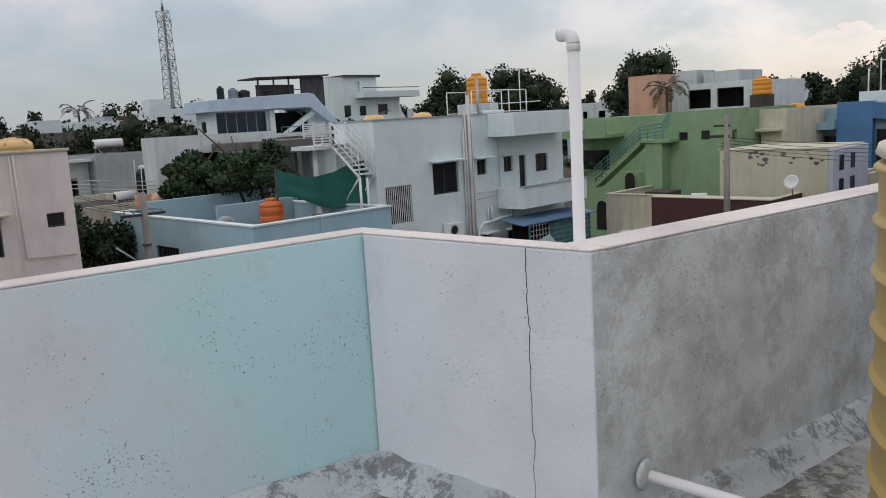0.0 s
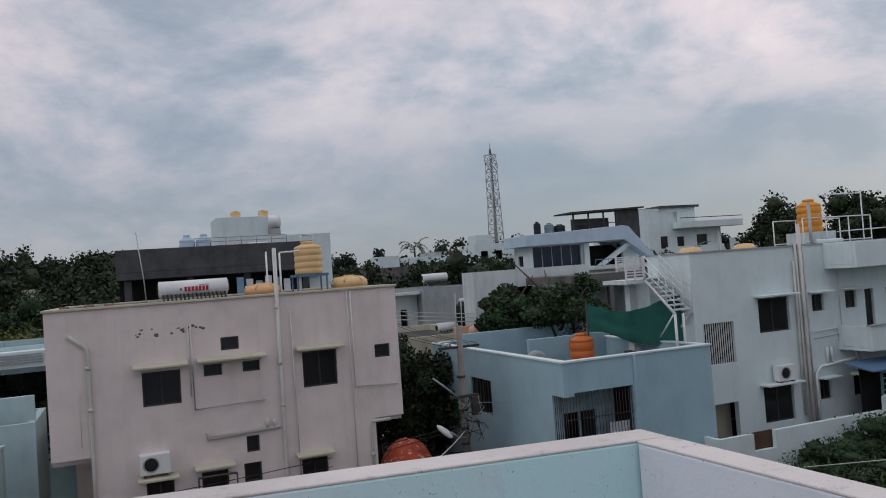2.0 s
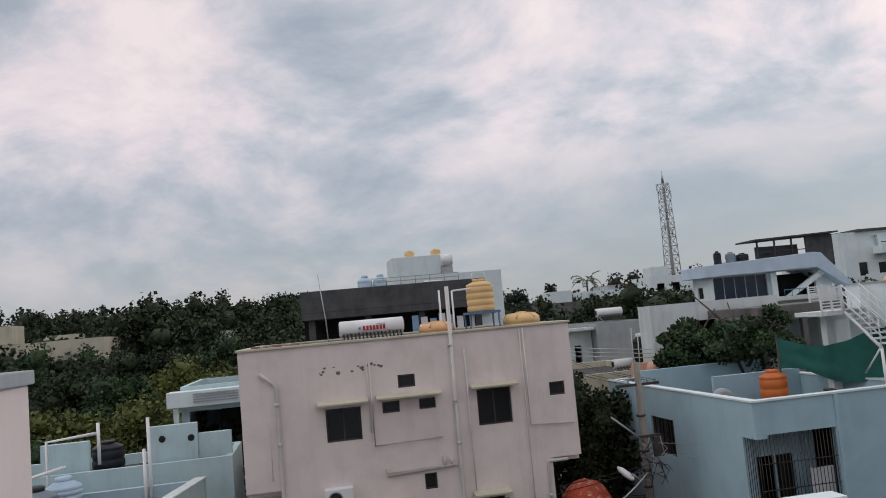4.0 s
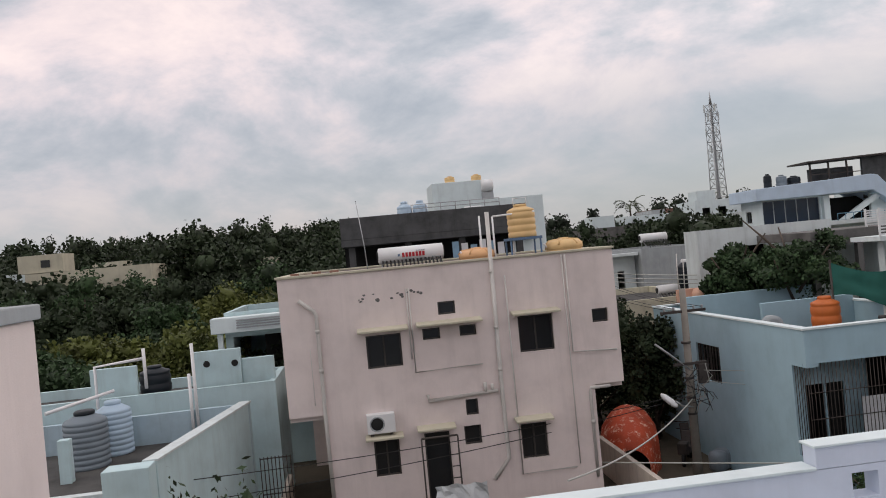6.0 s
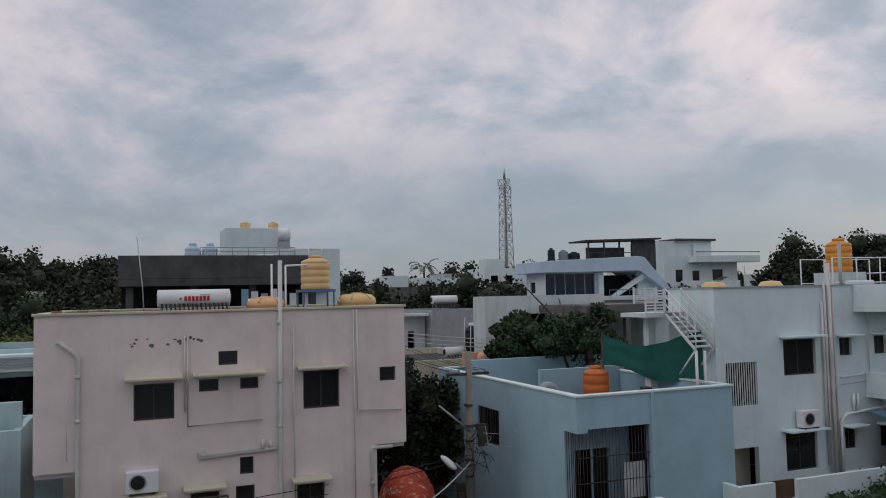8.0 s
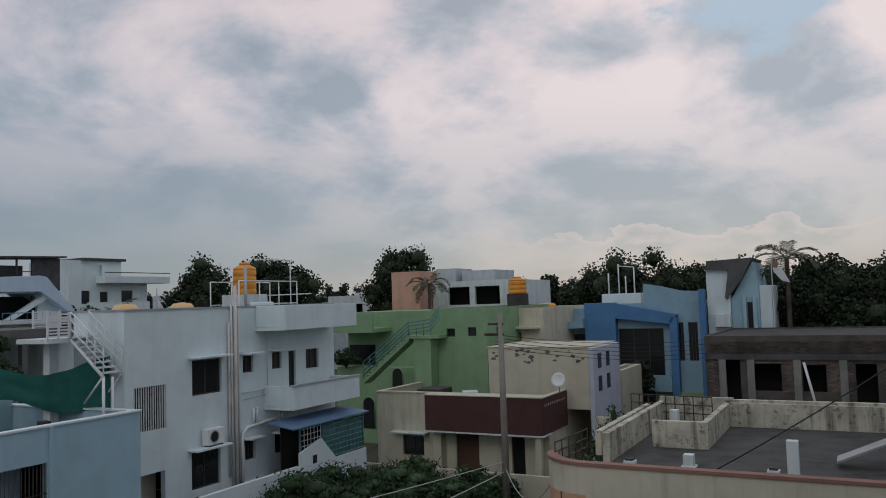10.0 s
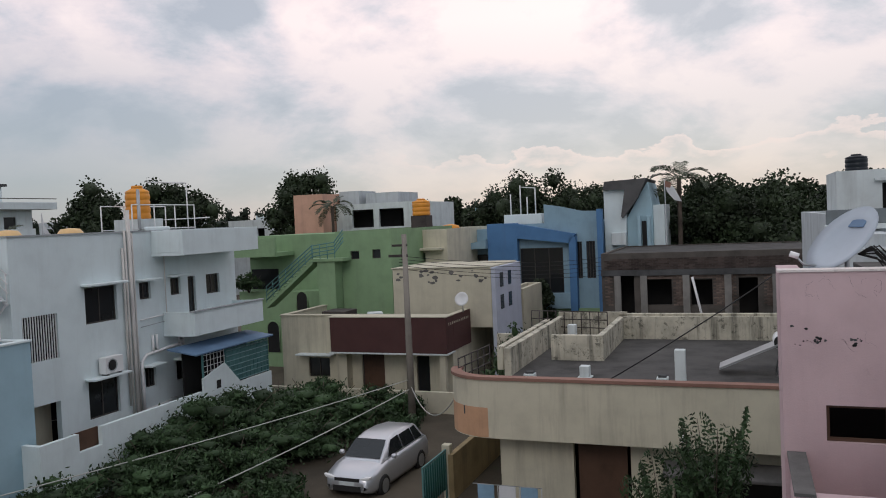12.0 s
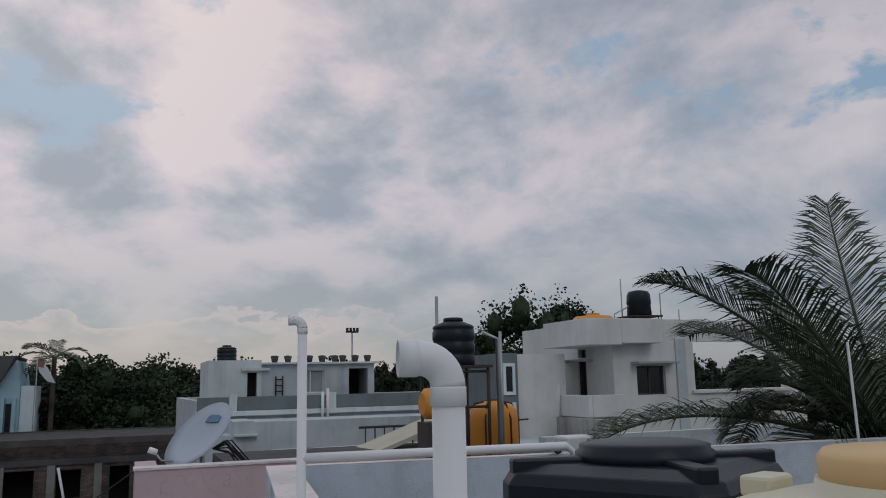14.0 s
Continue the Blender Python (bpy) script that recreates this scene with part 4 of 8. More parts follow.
for k in range(230):
    yaw, d = 80 - 205 * ((k * 0.6180339) % 1), 120 + 190 * ((k * 0.7548) % 1)
    x, y = -math.sin(radians(yaw)) * d, math.cos(radians(yaw)) * d
    h = 8.8 + d * 0.019 + RNG.uniform(-1.5, 1.8)
    p = crown_points(h, RNG.uniform(9, 16), 1700, 0.02, 12) + np.array([x, y, 0])
    pts.append(p)
    bl += [(c_ + np.array([x, y, 0]), r_) for c_, r_ in BLOBS]
    szs.append(RNG.uniform(0.45, 0.9, len(p)))
o = leaf_mesh("distant_trees", np.concatenate(pts), np.concatenate(szs), LEAF_FAR, None, 0.2, 0.85, blobs=bl)
tagged(o, "far dark line of trees along the horizon", "trees", kind="stuff")


def tree_at(yaw, d, top, w, n, leaf, mat=None, base=0.3, label="dark leafy tree behind the houses", **kw):
    a, b = polar(yaw, d)
    return tree(label, a, b, top, w, n, leaf, mat, base, **kw)


tree_at(13.6, 31.5, 7.75, 4.5, 4200, 0.18, LEAF_BUSH, 0.60, "dark feathery tree between the terraces", lumps=26)
tree_at(17.2, 32.0, 7.2, 3.2, 3600, 0.20, LEAF_BUSH, 0.60, "dark feathery tree between the terraces", lumps=14)
tree_at(-1.4, 85, 13.2, 8.6, 3600, 0.42, lumps=32)
tree_at(-6.6, 90, 14.4, 9.8, 3800, 0.42, lumps=32)
tree_at(-15.2, 85, 13.8, 9.8, 3800, 0.42, lumps=32)
tree_at(-26.5, 90, 11.0, 9.0, 1800, 0.6)
for k, (yw, dd, tp, ww) in enumerate(((-32.0, 72, 12.5, 10), (-35.5, 74, 12.2, 9.5), (-29.6, 76, 11.5, 7), (-38.8, 70, 10.8, 8.5), (-42.0, 58, 10.8, 10), (-45.8, 56, 11.3, 11.5), (-49.3, 57, 10.5, 10), (-52.5, 62, 10.9, 9), (-43.5, 52, 9.3, 9), (-48.0, 50, 9.0, 9), (-54.5, 75, 10.6, 9), (-57.5, 95, 11.4, 12))):
    tree_at(yw, dd, tp, ww, 6800, 0.31, LEAF, 0.12, "large dense dark green tree", lumps=26, group="large trees")
for yw, tp, ww in ((-72.0, 12.4, 6.0), (-74.3, 13.4, 6.5), (-76.6, 13.0, 6.0)):
    tree_at(yw, 46, tp, ww, 4200, 0.27, LEAF, 0.12, "dark round leafy tree beyond the tanks", lumps=30, group="trees beyond the tanks")
tree_at(-71.0, 80, 10.4, 10.0, 2200, 0.5)
tree_at(-65.5, 85, 10.8, 10.0, 2200, 0.5)
tree_at(-88.5, 60, 9.5, 9.0, 2200, 0.45)
tree_at(-92.5, 55, 9.2, 9.0, 2200, 0.45)
for k in range(26):
    yw, dd = 5.5 + 24.5 * ((k * 0.618) % 1), 56 + 1.9 * k
    tree_at(yw, dd, 8.7 + 0.028 * (dd - 56) + float(RNG.uniform(-0.5, 1.0)), float(RNG.uniform(6, 9)), 1700, 0.45, LEAF, 0.02, "dark leafy tree among the far houses", lumps=16, group="trees among the far houses")
for k in range(12):
    tree_at(13.0 + 1.75 * k, 126 + 4 * (k % 4), 12.8 + float(RNG.uniform(-0.8, 1.3)), float(RNG.uniform(8, 12)), 1500, 0.6, LEAF_FAR, 0.02, "dark tree on the horizon behind the houses", lumps=16, group="trees on the horizon", trunk=False)
# dark trees between the pink and the blue house
tree_at(23.4, 30.5, 5.1, 3.4, 4200, 0.22, LEAF, 0.05, "dark dense tree beside the pale blue house", lumps=22)
tree("dark dense tree beside the pink house", 9.2, 31.0, 6.2, 4.6, 5200, 0.24, LEAF, 0.05, lumps=26)
tree("dark dense tree beside the pink house", 11.0, 34.0, 5.6, 4.2, 3600, 0.24, LEAF, 0.05, lumps=20)


def bush(a, b, h, w, n, leaf=0.13, mat=None, label="dense green thorny bush on the empty plot", z=0.0, stems=4, group="bushes on the plot", droop=0.6, aspect=0.4):
    t = thing("bush", label, "bush", a, b, z, turn=float(RNG.uniform(0, 360)), group=group)
    for k in range(stems):
        w0 = 6.283 * k / stems + 0.3
        part("stem", Shape().tube([(0, 0, 0), (0.15 * w * math.cos(w0), 0.15 * w * math.sin(w0), h * 0.45), (0.35 * w * math.cos(w0), 0.35 * w * math.sin(w0), h * 0.85)], 0.03, 5, 0.008), BARK, t)
    p = crown_points(h, w, n, 0.0, 22, 0.3)
    p[:, 2] = np.maximum(p[:, 2], 0.03)
    leaf_mesh("foliage", p, RNG.uniform(0.6, 1.4, n) * leaf, mat or LEAF_BUSH, t, droop, aspect, blobs=list(BLOBS))
    return t


for k, (a, b, h, w) in enumerate(((22.6, 17.2, 2.5, 5.4), (20.2, 18.2, 2.1, 4.6), (25.2, 16.6, 2.2, 4.6), (18.0, 16.4, 1.7, 4.2), (27.6, 16.0, 1.7, 3.6), (23.0, 14.4, 1.8, 4.0), (25.6, 13.6, 1.5, 3.4), (20.2, 15.0, 1.5, 3.6), (16.0, 18.0, 1.3, 3.6), (29.0, 14.2, 1.3, 2.8), (17.0, 14.0, 1.1, 3.2), (14.2, 17.0, 1.2, 3.4), (28.2, 12.9, 1.2, 2.4), (26.0, 11.9, 1.0, 2.0), (12.6, 17.8, 1.5, 2.8), (15.2, 15.4, 0.9, 3.0), (19.0, 12.8, 0.8, 2.6), (29.3, 17.6, 1.6, 2.8), (12.2, 20.2, 1.3, 1.8), (11.0, 15.6, 0.9, 3.0))):
    bush(a, b, h, w, 5200 if w > 3.5 else 3000, 0.15)

# ---- things on our roof ----
def pvc_vent(label, a, b, z0, z1, r, out, group=""):
    """An upright vent pipe with an elbow at its top; out is the elbow's way in grid terms."""
    t = thing("vent_pipe", label, "pipe", a, b, z0, group=group)
    h = z1 - z0
    part("pipe", Shape().tube([(0, 0, 0), (0, 0, h - 3.0 * r)], r, 24), PVC, t)
    part("socket", Shape().lathe([(r * 0.99, h - 3.95 * r), (r * 1.10, h - 3.9 * r), (r * 1.10, h - 2.9 * r), (r * 1.07, h - 2.8 * r)], 24), PVC, t)
    R_ = 1.75 * r
    bend = [(out[0] * R_ * (1 - math.cos(w)), out[1] * R_ * (1 - math.cos(w)), h - 1.08 * r - R_ + R_ * math.sin(w)) for w in [math.pi / 2 * k / 10 for k in range(11)]]
    end = (out[0] * 3.0 * r, out[1] * 3.0 * r, h - 1.08 * r)
    part("elbow", Shape().tube(bend + [(out[0] * 2.0 * r, out[1] * 2.0 * r, h - 1.08 * r)], r * 1.06, 24), PVC, t)
    lip = part("mouth", Shape().lathe([(r * 1.04, -1.2 * r), (r * 1.12, -1.15 * r), (r * 1.12, 0.0), (r * 0.96, 0.0), (r * 0.94, -0.9 * r), (0.02 * r, -0.92 * r)], 24), PVC, t, "open pipe mouth")
    lip.matrix_local = Matrix.Translation(end) @ Vector((out[0], out[1], 0)).to_track_quat("Z", "Y").to_matrix().to_4x4()
    return t


pvc_vent("tall white plastic vent pipe with elbow beside the parapet", 1.03, -0.362, 4.6, 8.026, 0.0182, (0.20, 0.98), "vent pipes")
vb = pvc_vent("tall white plastic vent pipe with elbow beside the parapet", 3.335, -0.672, 4.6, 8.25, 0.0185, (0.20, 0.98), "vent pipes")
part("branch", Shape().tube([(0, 0, 3.10), (0.0, -1.16, 3.09), (0, -1.20, 3.06), (0, -1.21, 2.7)], 0.019, 12), PVC, vb, "level white pipe run across the roof")
part("clamp", Shape().box(-0.05, -0.03, 2.42, 0.05, 0.035, 2.55).box(-0.04, -0.02, 2.32, 0.04, 0.03, 2.44), METAL, vb, "grey pipe clamp")

# cream and tan water tank
ct = thing("water_tank", "tan ribbed plastic water tank with cream dome and tan lid", "water tank", 1.41, -1.61, FLOOR - 0.05)
prof, r, hh = [(0.52, 0.0)], 0.53, 1.19
for k in range(9):
    z0, m = hh * k / 9, hh / 9
    prof += [(0.518, z0 + 0.02 * m), (0.518, z0 + 0.74 * m), (0.53, z0 + 0.82 * m), (0.53, z0 + 0.88 * m), (0.518, z0 + 0.96 * m)]
part("body", Shape().lathe(prof, 48), TANK_TAN, ct)
part("dome", Shape().lathe([(0.508, hh), (0.527, hh + 0.015), (0.52, hh + 0.04), (0.40, hh + 0.085), (0.30, hh + 0.105), (0.25, hh + 0.11), (0.245, hh + 0.14)], 48), TANK_CREAM, ct, "faded cream dome")
part("lid", Shape().lathe([(0.232, hh + 0.125), (0.238, hh + 0.13), (0.238, hh + 0.185), (0.225, hh + 0.20), (0.05, hh + 0.205)], 48), TANK_YELLOW, ct, "tan screw lid")
for k in range(4):
    w = radians(20 + 90 * k)
    part("lug", Shape().box(-0.04, -0.06, 0, 0.04, 0.06, 0.05), TANK_CREAM, ct, bevel=0.01).matrix_local = Matrix.Translation((0.385 * math.cos(w), 0.385 * math.sin(w), hh + 0.075)) @ Matrix.Rotation(w, 4, "Z")

# square black tank
bt = thing("water_tank", "black square plastic water tank with round lid", "water tank", 2.73, -1.81, FLOOR, turn=32)
s = Shape()
prev = None
for z, q in ((0, 0.40), (0.35, 0.405), (0.37, 0.39), (0.42, 0.39), (0.44, 0.405), (0.78, 0.405), (0.80, 0.39), (0.85, 0.39), (0.87, 0.405), (1.14, 0.405), (1.18, 0.385), (1.205, 0.30)):
    c = 0.07
    ringp = [(q - c, -q, z), (q, -q + c, z), (q, q - c, z), (q - c, q, z), (-q + c, q, z), (-q, q - c, z), (-q, -q + c, z), (-q + c, -q, z)]
    o = len(s.v)
    s.v.extend(ringp)
    if prev is not None:
        for k in range(8):
            s.f.append((prev + k, prev + (k + 1) % 8, o + (k + 1) % 8, o + k))
            s.s.append(False)
    prev = o
s.f.append(tuple(range(prev, prev + 8)))
s.s.append(False)
part("body", s, TANK_BLACK, bt, bevel=0.008)
part("lid", Shape().lathe([(0.20, 1.19), (0.245, 1.20), (0.25, 1.215), (0.25, 1.235), (0.235, 1.245), (0.235, 1.26), (0.20, 1.27), (0.05, 1.275)], 40), TANK_BLACK, bt, "round ribbed black lid")
for k in range(4):
    w = radians(45 + 90 * k)
    part("rib", Shape().box(0.22, -0.035, 1.165, 0.50, 0.035, 1.225), TANK_BLACK, bt, bevel=0.01).matrix_local = Matrix.Rotation(w, 4, "Z")
part("outlet", Shape().tube([(-0.30, 0.405, 1.06), (-0.30, 0.50, 1.06)], 0.03, 14).tube([(-0.30, 0.45, 1.06), (-0.30, 0.475, 1.06)], 0.042, 14), PVC, bt, "white plastic outlet")
small = thing("rubber_mat", "dark folded rubber sheet lying on the parapet", "sheet", 5.8, -3.18, 7.40)
part("sheet", Shape().tube([(0, 0, 0.035), (0.1, -0.05, 0.05), (0.22, -0.12, 0.04), (0.30, -0.2, 0.03)], 0.035, 8, 0.028), RUBBER, small)

# drain pipe and mortar at the wall foot
dp = thing("drain_pipe", "white plastic pipe coming out of the parapet foot", "pipe", 1.08, -0.52, FLOOR)
part("pipe", Shape().tube([(0, 0.05, 0.20), (0.10, -0.35, 0.15), (0.22, -0.95, 0.05)], 0.018, 14), PVC, dp)
part("collar", Shape().lathe([(0.05, 0), (0.04, 0.008), (0.02, 0.01)], 18, (0.0, 0.0, 0.20), "y"), PARAPET_GREY, dp, "mortar patch").matrix_local = Matrix.Rotation(math.pi, 4, "Z") @ Matrix.Translation((0, 0.02, 0))


def cove(a0, b0, a1, b1, inward, name="mortar_fillet"):
    """An uneven strip of mortar along the foot of a wall."""
    n = 40
    vs, fs = [], []
    d = Vector((a1 - a0, b1 - b0))
    for k in range(n + 1):
        p = Vector((a0, b0)) + d * (k / n)
        j = noise.noise(Vector((p.x * 9, p.y * 9, 1.0))) * 0.025
        q = noise.noise(Vector((p.x * 14, p.y * 14, 5.0))) * 0.02
        for off, z in ((0.0, 0.10 + j), (0.035, 0.085 + j), (0.075 + q, 0.035 + j * 0.6), (0.12 + q, -0.002)):
            vs.append(tuple(grid(p.x + inward[0] * off, p.y + inward[1] * off, FLOOR + z)))
    for k in range(n):
        for m in range(3):
            fs.append((k * 4 + m, k * 4 + m + 1, k * 4 + m + 5, k * 4 + m + 4))
    ob = part(name, Shape().add(vs, fs, False), material(name, (0.50, 0.54, 0.57), 0.9, grain=0.2, patch=0.85, pthr=0.50, grime=(0.17, 0.18, 0.18), scale=7, bump=0.6, bscale=60, speck=0.9) if name not in bpy.data.materials else bpy.data.materials[name], None)
    tagged(ob, "rough whitish mortar fillet at the wall foot", "trim", kind="structure")


cove(-5.9, 1.30, 0.86, 0.455, (-0.12, -0.99))
cove(0.842, 0.46, 0.892, -0.52, (-1, 0))
cove(0.88, -0.50, 6.1, -1.18, (-0.12, -0.99))
# crack in the return wall
pts = []
for k in range(71):
    z = TOP - 0.01 - 0.9 * k / 70
    jag = 0.012 * noise.noise(Vector((0, 0, z * 11))) + 0.006 * noise.noise(Vector((3, 0, z * 60)))
    pts.append(tuple(grid(0.8783, -0.275 + jag, z)))
ck = part("crack", Shape().tube(pts, 0.0013, 5, 0.0007), DARK, None)
tagged(ck, "dark crack running down the parapet plaster", "crack", kind="structure")

# ---- pink house: pipes, cooler, roof things ----
def wall_pipe(parent, pts, r=0.045, mat=None, label=""):
    return part("pipe", Shape().tube(pts, r, 8), mat or PVC_OLD, parent, label)


Y = -0.06
wall_pipe(pink, [(0.55, Y, 6.95), (0.95, Y, 6.62), (1.0, Y, 6.5), (1.0, Y, 3.7), (1.02, -0.02, 1.3)], 0.055)
wall_pipe(pink, [(6.05, Y, 8.95), (6.02, Y, 3.7), (6.05, -0.02, 1.9), (5.6, -0.02, 1.35)], 0.06)
wall_pipe(pink, [(5.9, Y, 3.86), (3.9, Y, 3.78), (3.9, Y, 3.95)], 0.05)
wall_pipe(pink, [(5.55, Y, 3.86), (5.55, Y, 4.12)], 0.055)
wall_pipe(pink, [(5.75, Y, 3.86), (5.75, Y, 4.06)], 0.045)
wall_pipe(pink, [(3.62, Y, 7.0), (3.62, Y, 4.62), (5.55, Y, 4.66)], 0.022)
wall_pipe(pink, [(3.55, Y, 7.0), (3.55, Y, 5.0)], 0.018)
wall_pipe(pink, [(6.4, Y, 7.1), (6.4, Y, 1.4), (8.0, Y, 1.42)], 0.022)
wall_pipe(pink, [(8.2, Y, 7.55), (8.2, Y, 4.72), (9.5, Y, 4.66)], 0.024)
wall_pipe(pink, [(8.1, Y, 7.55), (8.1, Y, 1.5)], 0.016)
wall_pipe(pink, [(9.2, -0.02, 3.62), (8.62, -0.02, 3.62), (8.6, -0.02, 3.5), (8.6, -0.02, 1.05)], 0.05)
wall_pipe(pink, [(0.75, Y, 5.6), (0.75, Y, 4.0)], 0.01)
for u, z in ((1.0, 6.0), (1.0, 4.9), (6.02, 7.2), (6.02, 5.6), (6.02, 4.4), (8.6, 2.6)):
    part("pipe_collar", Shape().tube([(u, Y, z), (u, Y, z + 0.1)], 0.068, 8), PVC_OLD, pink)


def cooler(parent_a, parent_b, z, turn=0.0, label="white outdoor air conditioner unit on a wall shelf"):
    t = thing("air_conditioner", label, "air conditioner", parent_a, parent_b, z, turn=turn)
    part("case", Shape().box(0, -0.30, 0, 0.78, 0, 0.54), STEEL_WHITE, t, bevel=0.02)
    part("grille", Shape().lathe([(0.21, 0.0), (0.21, -0.02), (0.19, -0.025), (0.18, -0.005)], 24, (0.28, -0.301, 0.27), "y"), GREY_PAINT, t, "round fan guard")
    part("fan", Shape().lathe([(0.175, -0.001), (0.17, -0.006), (0.06, -0.012), (0.02, -0.02)], 20, (0.28, -0.302, 0.27), "y"), DARK, t, "dark fan")
    boxes("foot", t, METAL_DARK, (0.08, -0.28, -0.05, 0.16, -0.02, -0.001), (0.62, -0.28, -0.05, 0.70, -0.02, -0.001))
    return t


cooler(PK[0] + 2.12, PK[1] + 0.02, 3.07)
door_fr = thing("door_frame", "dark steel frame with a bamboo blind over the side door", "frame", PK[0] + 3.55, PK[1] - 0.75)
for u in (0.0, 1.0):
    part("post", Shape().tube([(u, 0, 0), (u, 0, 2.9)], 0.025, 6), METAL_DARK, door_fr)
part("beam", Shape().tube([(0, 0, 2.9), (1.0, 0, 2.9)], 0.03, 6), METAL_DARK, door_fr)
for k in range(5):
    part("rung", Shape().tube([(0.78, -0.01, 1.1 + 0.32 * k), (1.0, -0.01, 1.1 + 0.32 * k)], 0.015, 6), METAL_DARK, door_fr)
sh = thing("plastic_sheet", "crumpled grey plastic sheet hung over the compound wall", "sheet", PK[0] + 3.7, PK[1] - 2.06)
vs, fs = [], []
for i in range(13):
    for j in range(11):
        u, v = i / 12, j / 10
        n0 = noise.noise(Vector((u * 5, v * 5, 3)))
        vs.append((u * 1.35 + 0.1 * n0, -0.06 - 0.14 * v + 0.14 * n0, 1.95 - 1.15 * v + 0.1 * noise.noise(Vector((u * 4, 2, 0))) - 0.25 * abs(u - 0.5) * v))
for i in range(12):
    for j in range(10):
        fs.append((i * 11 + j, i * 11 + 11 + j, i * 11 + 12 + j, i * 11 + j + 1))
part("sheet", Shape().add(vs, fs, False), material("grey_plastic_sheet", (0.50, 0.53, 0.54), 0.45, grain=0.12, patch=0.2, scale=4), sh)
# compound wall
cw = thing("compound_wall", "pale weathered compound wall round the pink house", "wall", PK[0] - 0.6, PK[1] - 2.0)
part("wall", Shape().box(0, 0, 0, 10.6, 0.16, 1.18), material("compound_wall_plaster", (0.52, 0.46, 0.40), 0.88, streak=0.4, grain=0.1, patch=0.15), cw, bevel=0.012)
part("wall", Shape().box(10.44, 0.162, 0, 10.6, 6.0, 1.18), bpy.data.materials["compound_wall_plaster"], cw, bevel=0.012)
part("wall", Shape().box(0, 0.162, 0, 0.16, 6.0, 1.18), bpy.data.materials["compound_wall_plaster"], cw, bevel=0.012)
# flaking marks high on the wall
for k in range(16):
    u, z = 2.2 + 1.8 * RNG.uniform(), 6.75 + 0.22 * RNG.uniform()
    m = 0.02 + 0.05 * RNG.uniform()
    part("flake", Shape().prism([(u + m * math.cos(w) * RNG.uniform(0.5, 1.2), z + m * 0.8 * math.sin(w) * RNG.uniform(0.5, 1.2)) for w in [0.9 * q for q in range(7)]], 0.0, 0.004), CONCRETE, pink, "bare patch of fallen plaster").matrix_local = Matrix(((1, 0, 0, 0), (0, 0, 1, -0.004), (0, 1, 0, 0), (0, 0, 0, 1)))


def solar_heater(label, a, b, z, length, turn=0.0, tubes=16, text=True, r=0.24, name_mat=None):
    """A rooftop solar water heater: lying tank, frame and a slope of glass tubes."""
    t = thing("solar_heater", label, "solar heater", a, b, z, turn=turn)
    part("tank", Shape().lathe([(r * 0.7, 0), (r, 0.02), (r, length - 0.02), (r * 0.7, length)], 28, (0, 0, 0.55), "x"), STEEL_WHITE, t, "white insulated tank")
    for x in (0.1, length - 0.1):
        part("leg", Shape().tube([(x, 0, 0.40), (x, 0.1, 0)], 0.02, 6), METAL, t)
        part("leg", Shape().tube([(x, 0, 0.40), (x, -0.9, 0)], 0.02, 6), METAL, t)
    for k in range(tubes):
        x = 0.12 + (length - 0.24) * k / (tubes - 1)
        part("tube", Shape().tube([(x, -0.12, 0.42), (x, -0.85, 0.02)], 0.026, 6), RUBBER, t)
    part("end_cap", Shape().lathe([(r * 0.6, -0.02), (r * 0.6, 0.01)], 20, (-0.01, 0, 0.55), "x"), RUBBER, t)
    part("end_cap", Shape().lathe([(r * 0.6, -0.01), (r * 0.6, 0.02)], 20, (length + 0.01, 0, 0.55), "x"), RUBBER, t)
    if text:
        # the maker's mark, as plain shapes in its red
        u = length * 0.36
        for k in range(7):
            part("mark", Shape().box(u + 0.1 * k, -r - 0.008, 0.47, u + 0.1 * k + 0.07, -r + 0.02, 0.60), RED_TEXT, t, "red painted lettering")
        part("mark", Shape().box(u - 0.13, -r - 0.006, 0.50, u - 0.07, -r + 0.02, 0.57), SHEET_BLUE, t, "small emblem")
        for k in range(4):
            part("mark", Shape().box(u + 0.42 + 0.07 * k, -r - 0.004, 0.625, u + 0.47 + 0.07 * k, -r + 0.04, 0.65), GREY_PAINT, t, "small grey lettering")
    return t


solar_heater("white solar water heater with red lettering on the pink house roof", 0.50, 22.9, 7.42, 1.95)
RZ = 6.9


def low_tank(label, a, b, z, r, h, mat, n=24):
    t = thing("water_tank", label, "water tank", a, b, z)
    part("body", Shape().lathe([(r * 0.9, 0), (r, 0.1 * h), (r, 0.4 * h), (r * 0.93, 0.46 * h), (r, 0.52 * h), (r * 0.97, 0.75 * h), (r * 0.75, 0.92 * h), (r * 0.3, 0.97 * h), (r * 0.28, 1.05 * h), (r * 0.05, 1.06 * h)], n), mat, t)
    for k in range(6):
        w = 6.283 * k / 6
        part("rib", Shape().tube([(0.3 * r * math.cos(w), 0.3 * r * math.sin(w), 0.97 * h), (0.78 * r * math.cos(w), 0.78 * r * math.sin(w), 0.92 * h), (1.0 * r * math.cos(w), 1.0 * r * math.sin(w), 0.72 * h)], 0.03, 6), mat, t)
    part("stand", Shape().box(-r, -r, -(z - RZ), r, r, -0.002), CONCRETE, t, "cement block plinth")
    return t


low_tank("low faded orange plastic water tank on the pink house roof", 3.45, 22.9, 7.40, 0.55, 0.55, material("faded_orange_plastic", (0.70, 0.40, 0.20), 0.5, grain=0.06, bump=0.03))
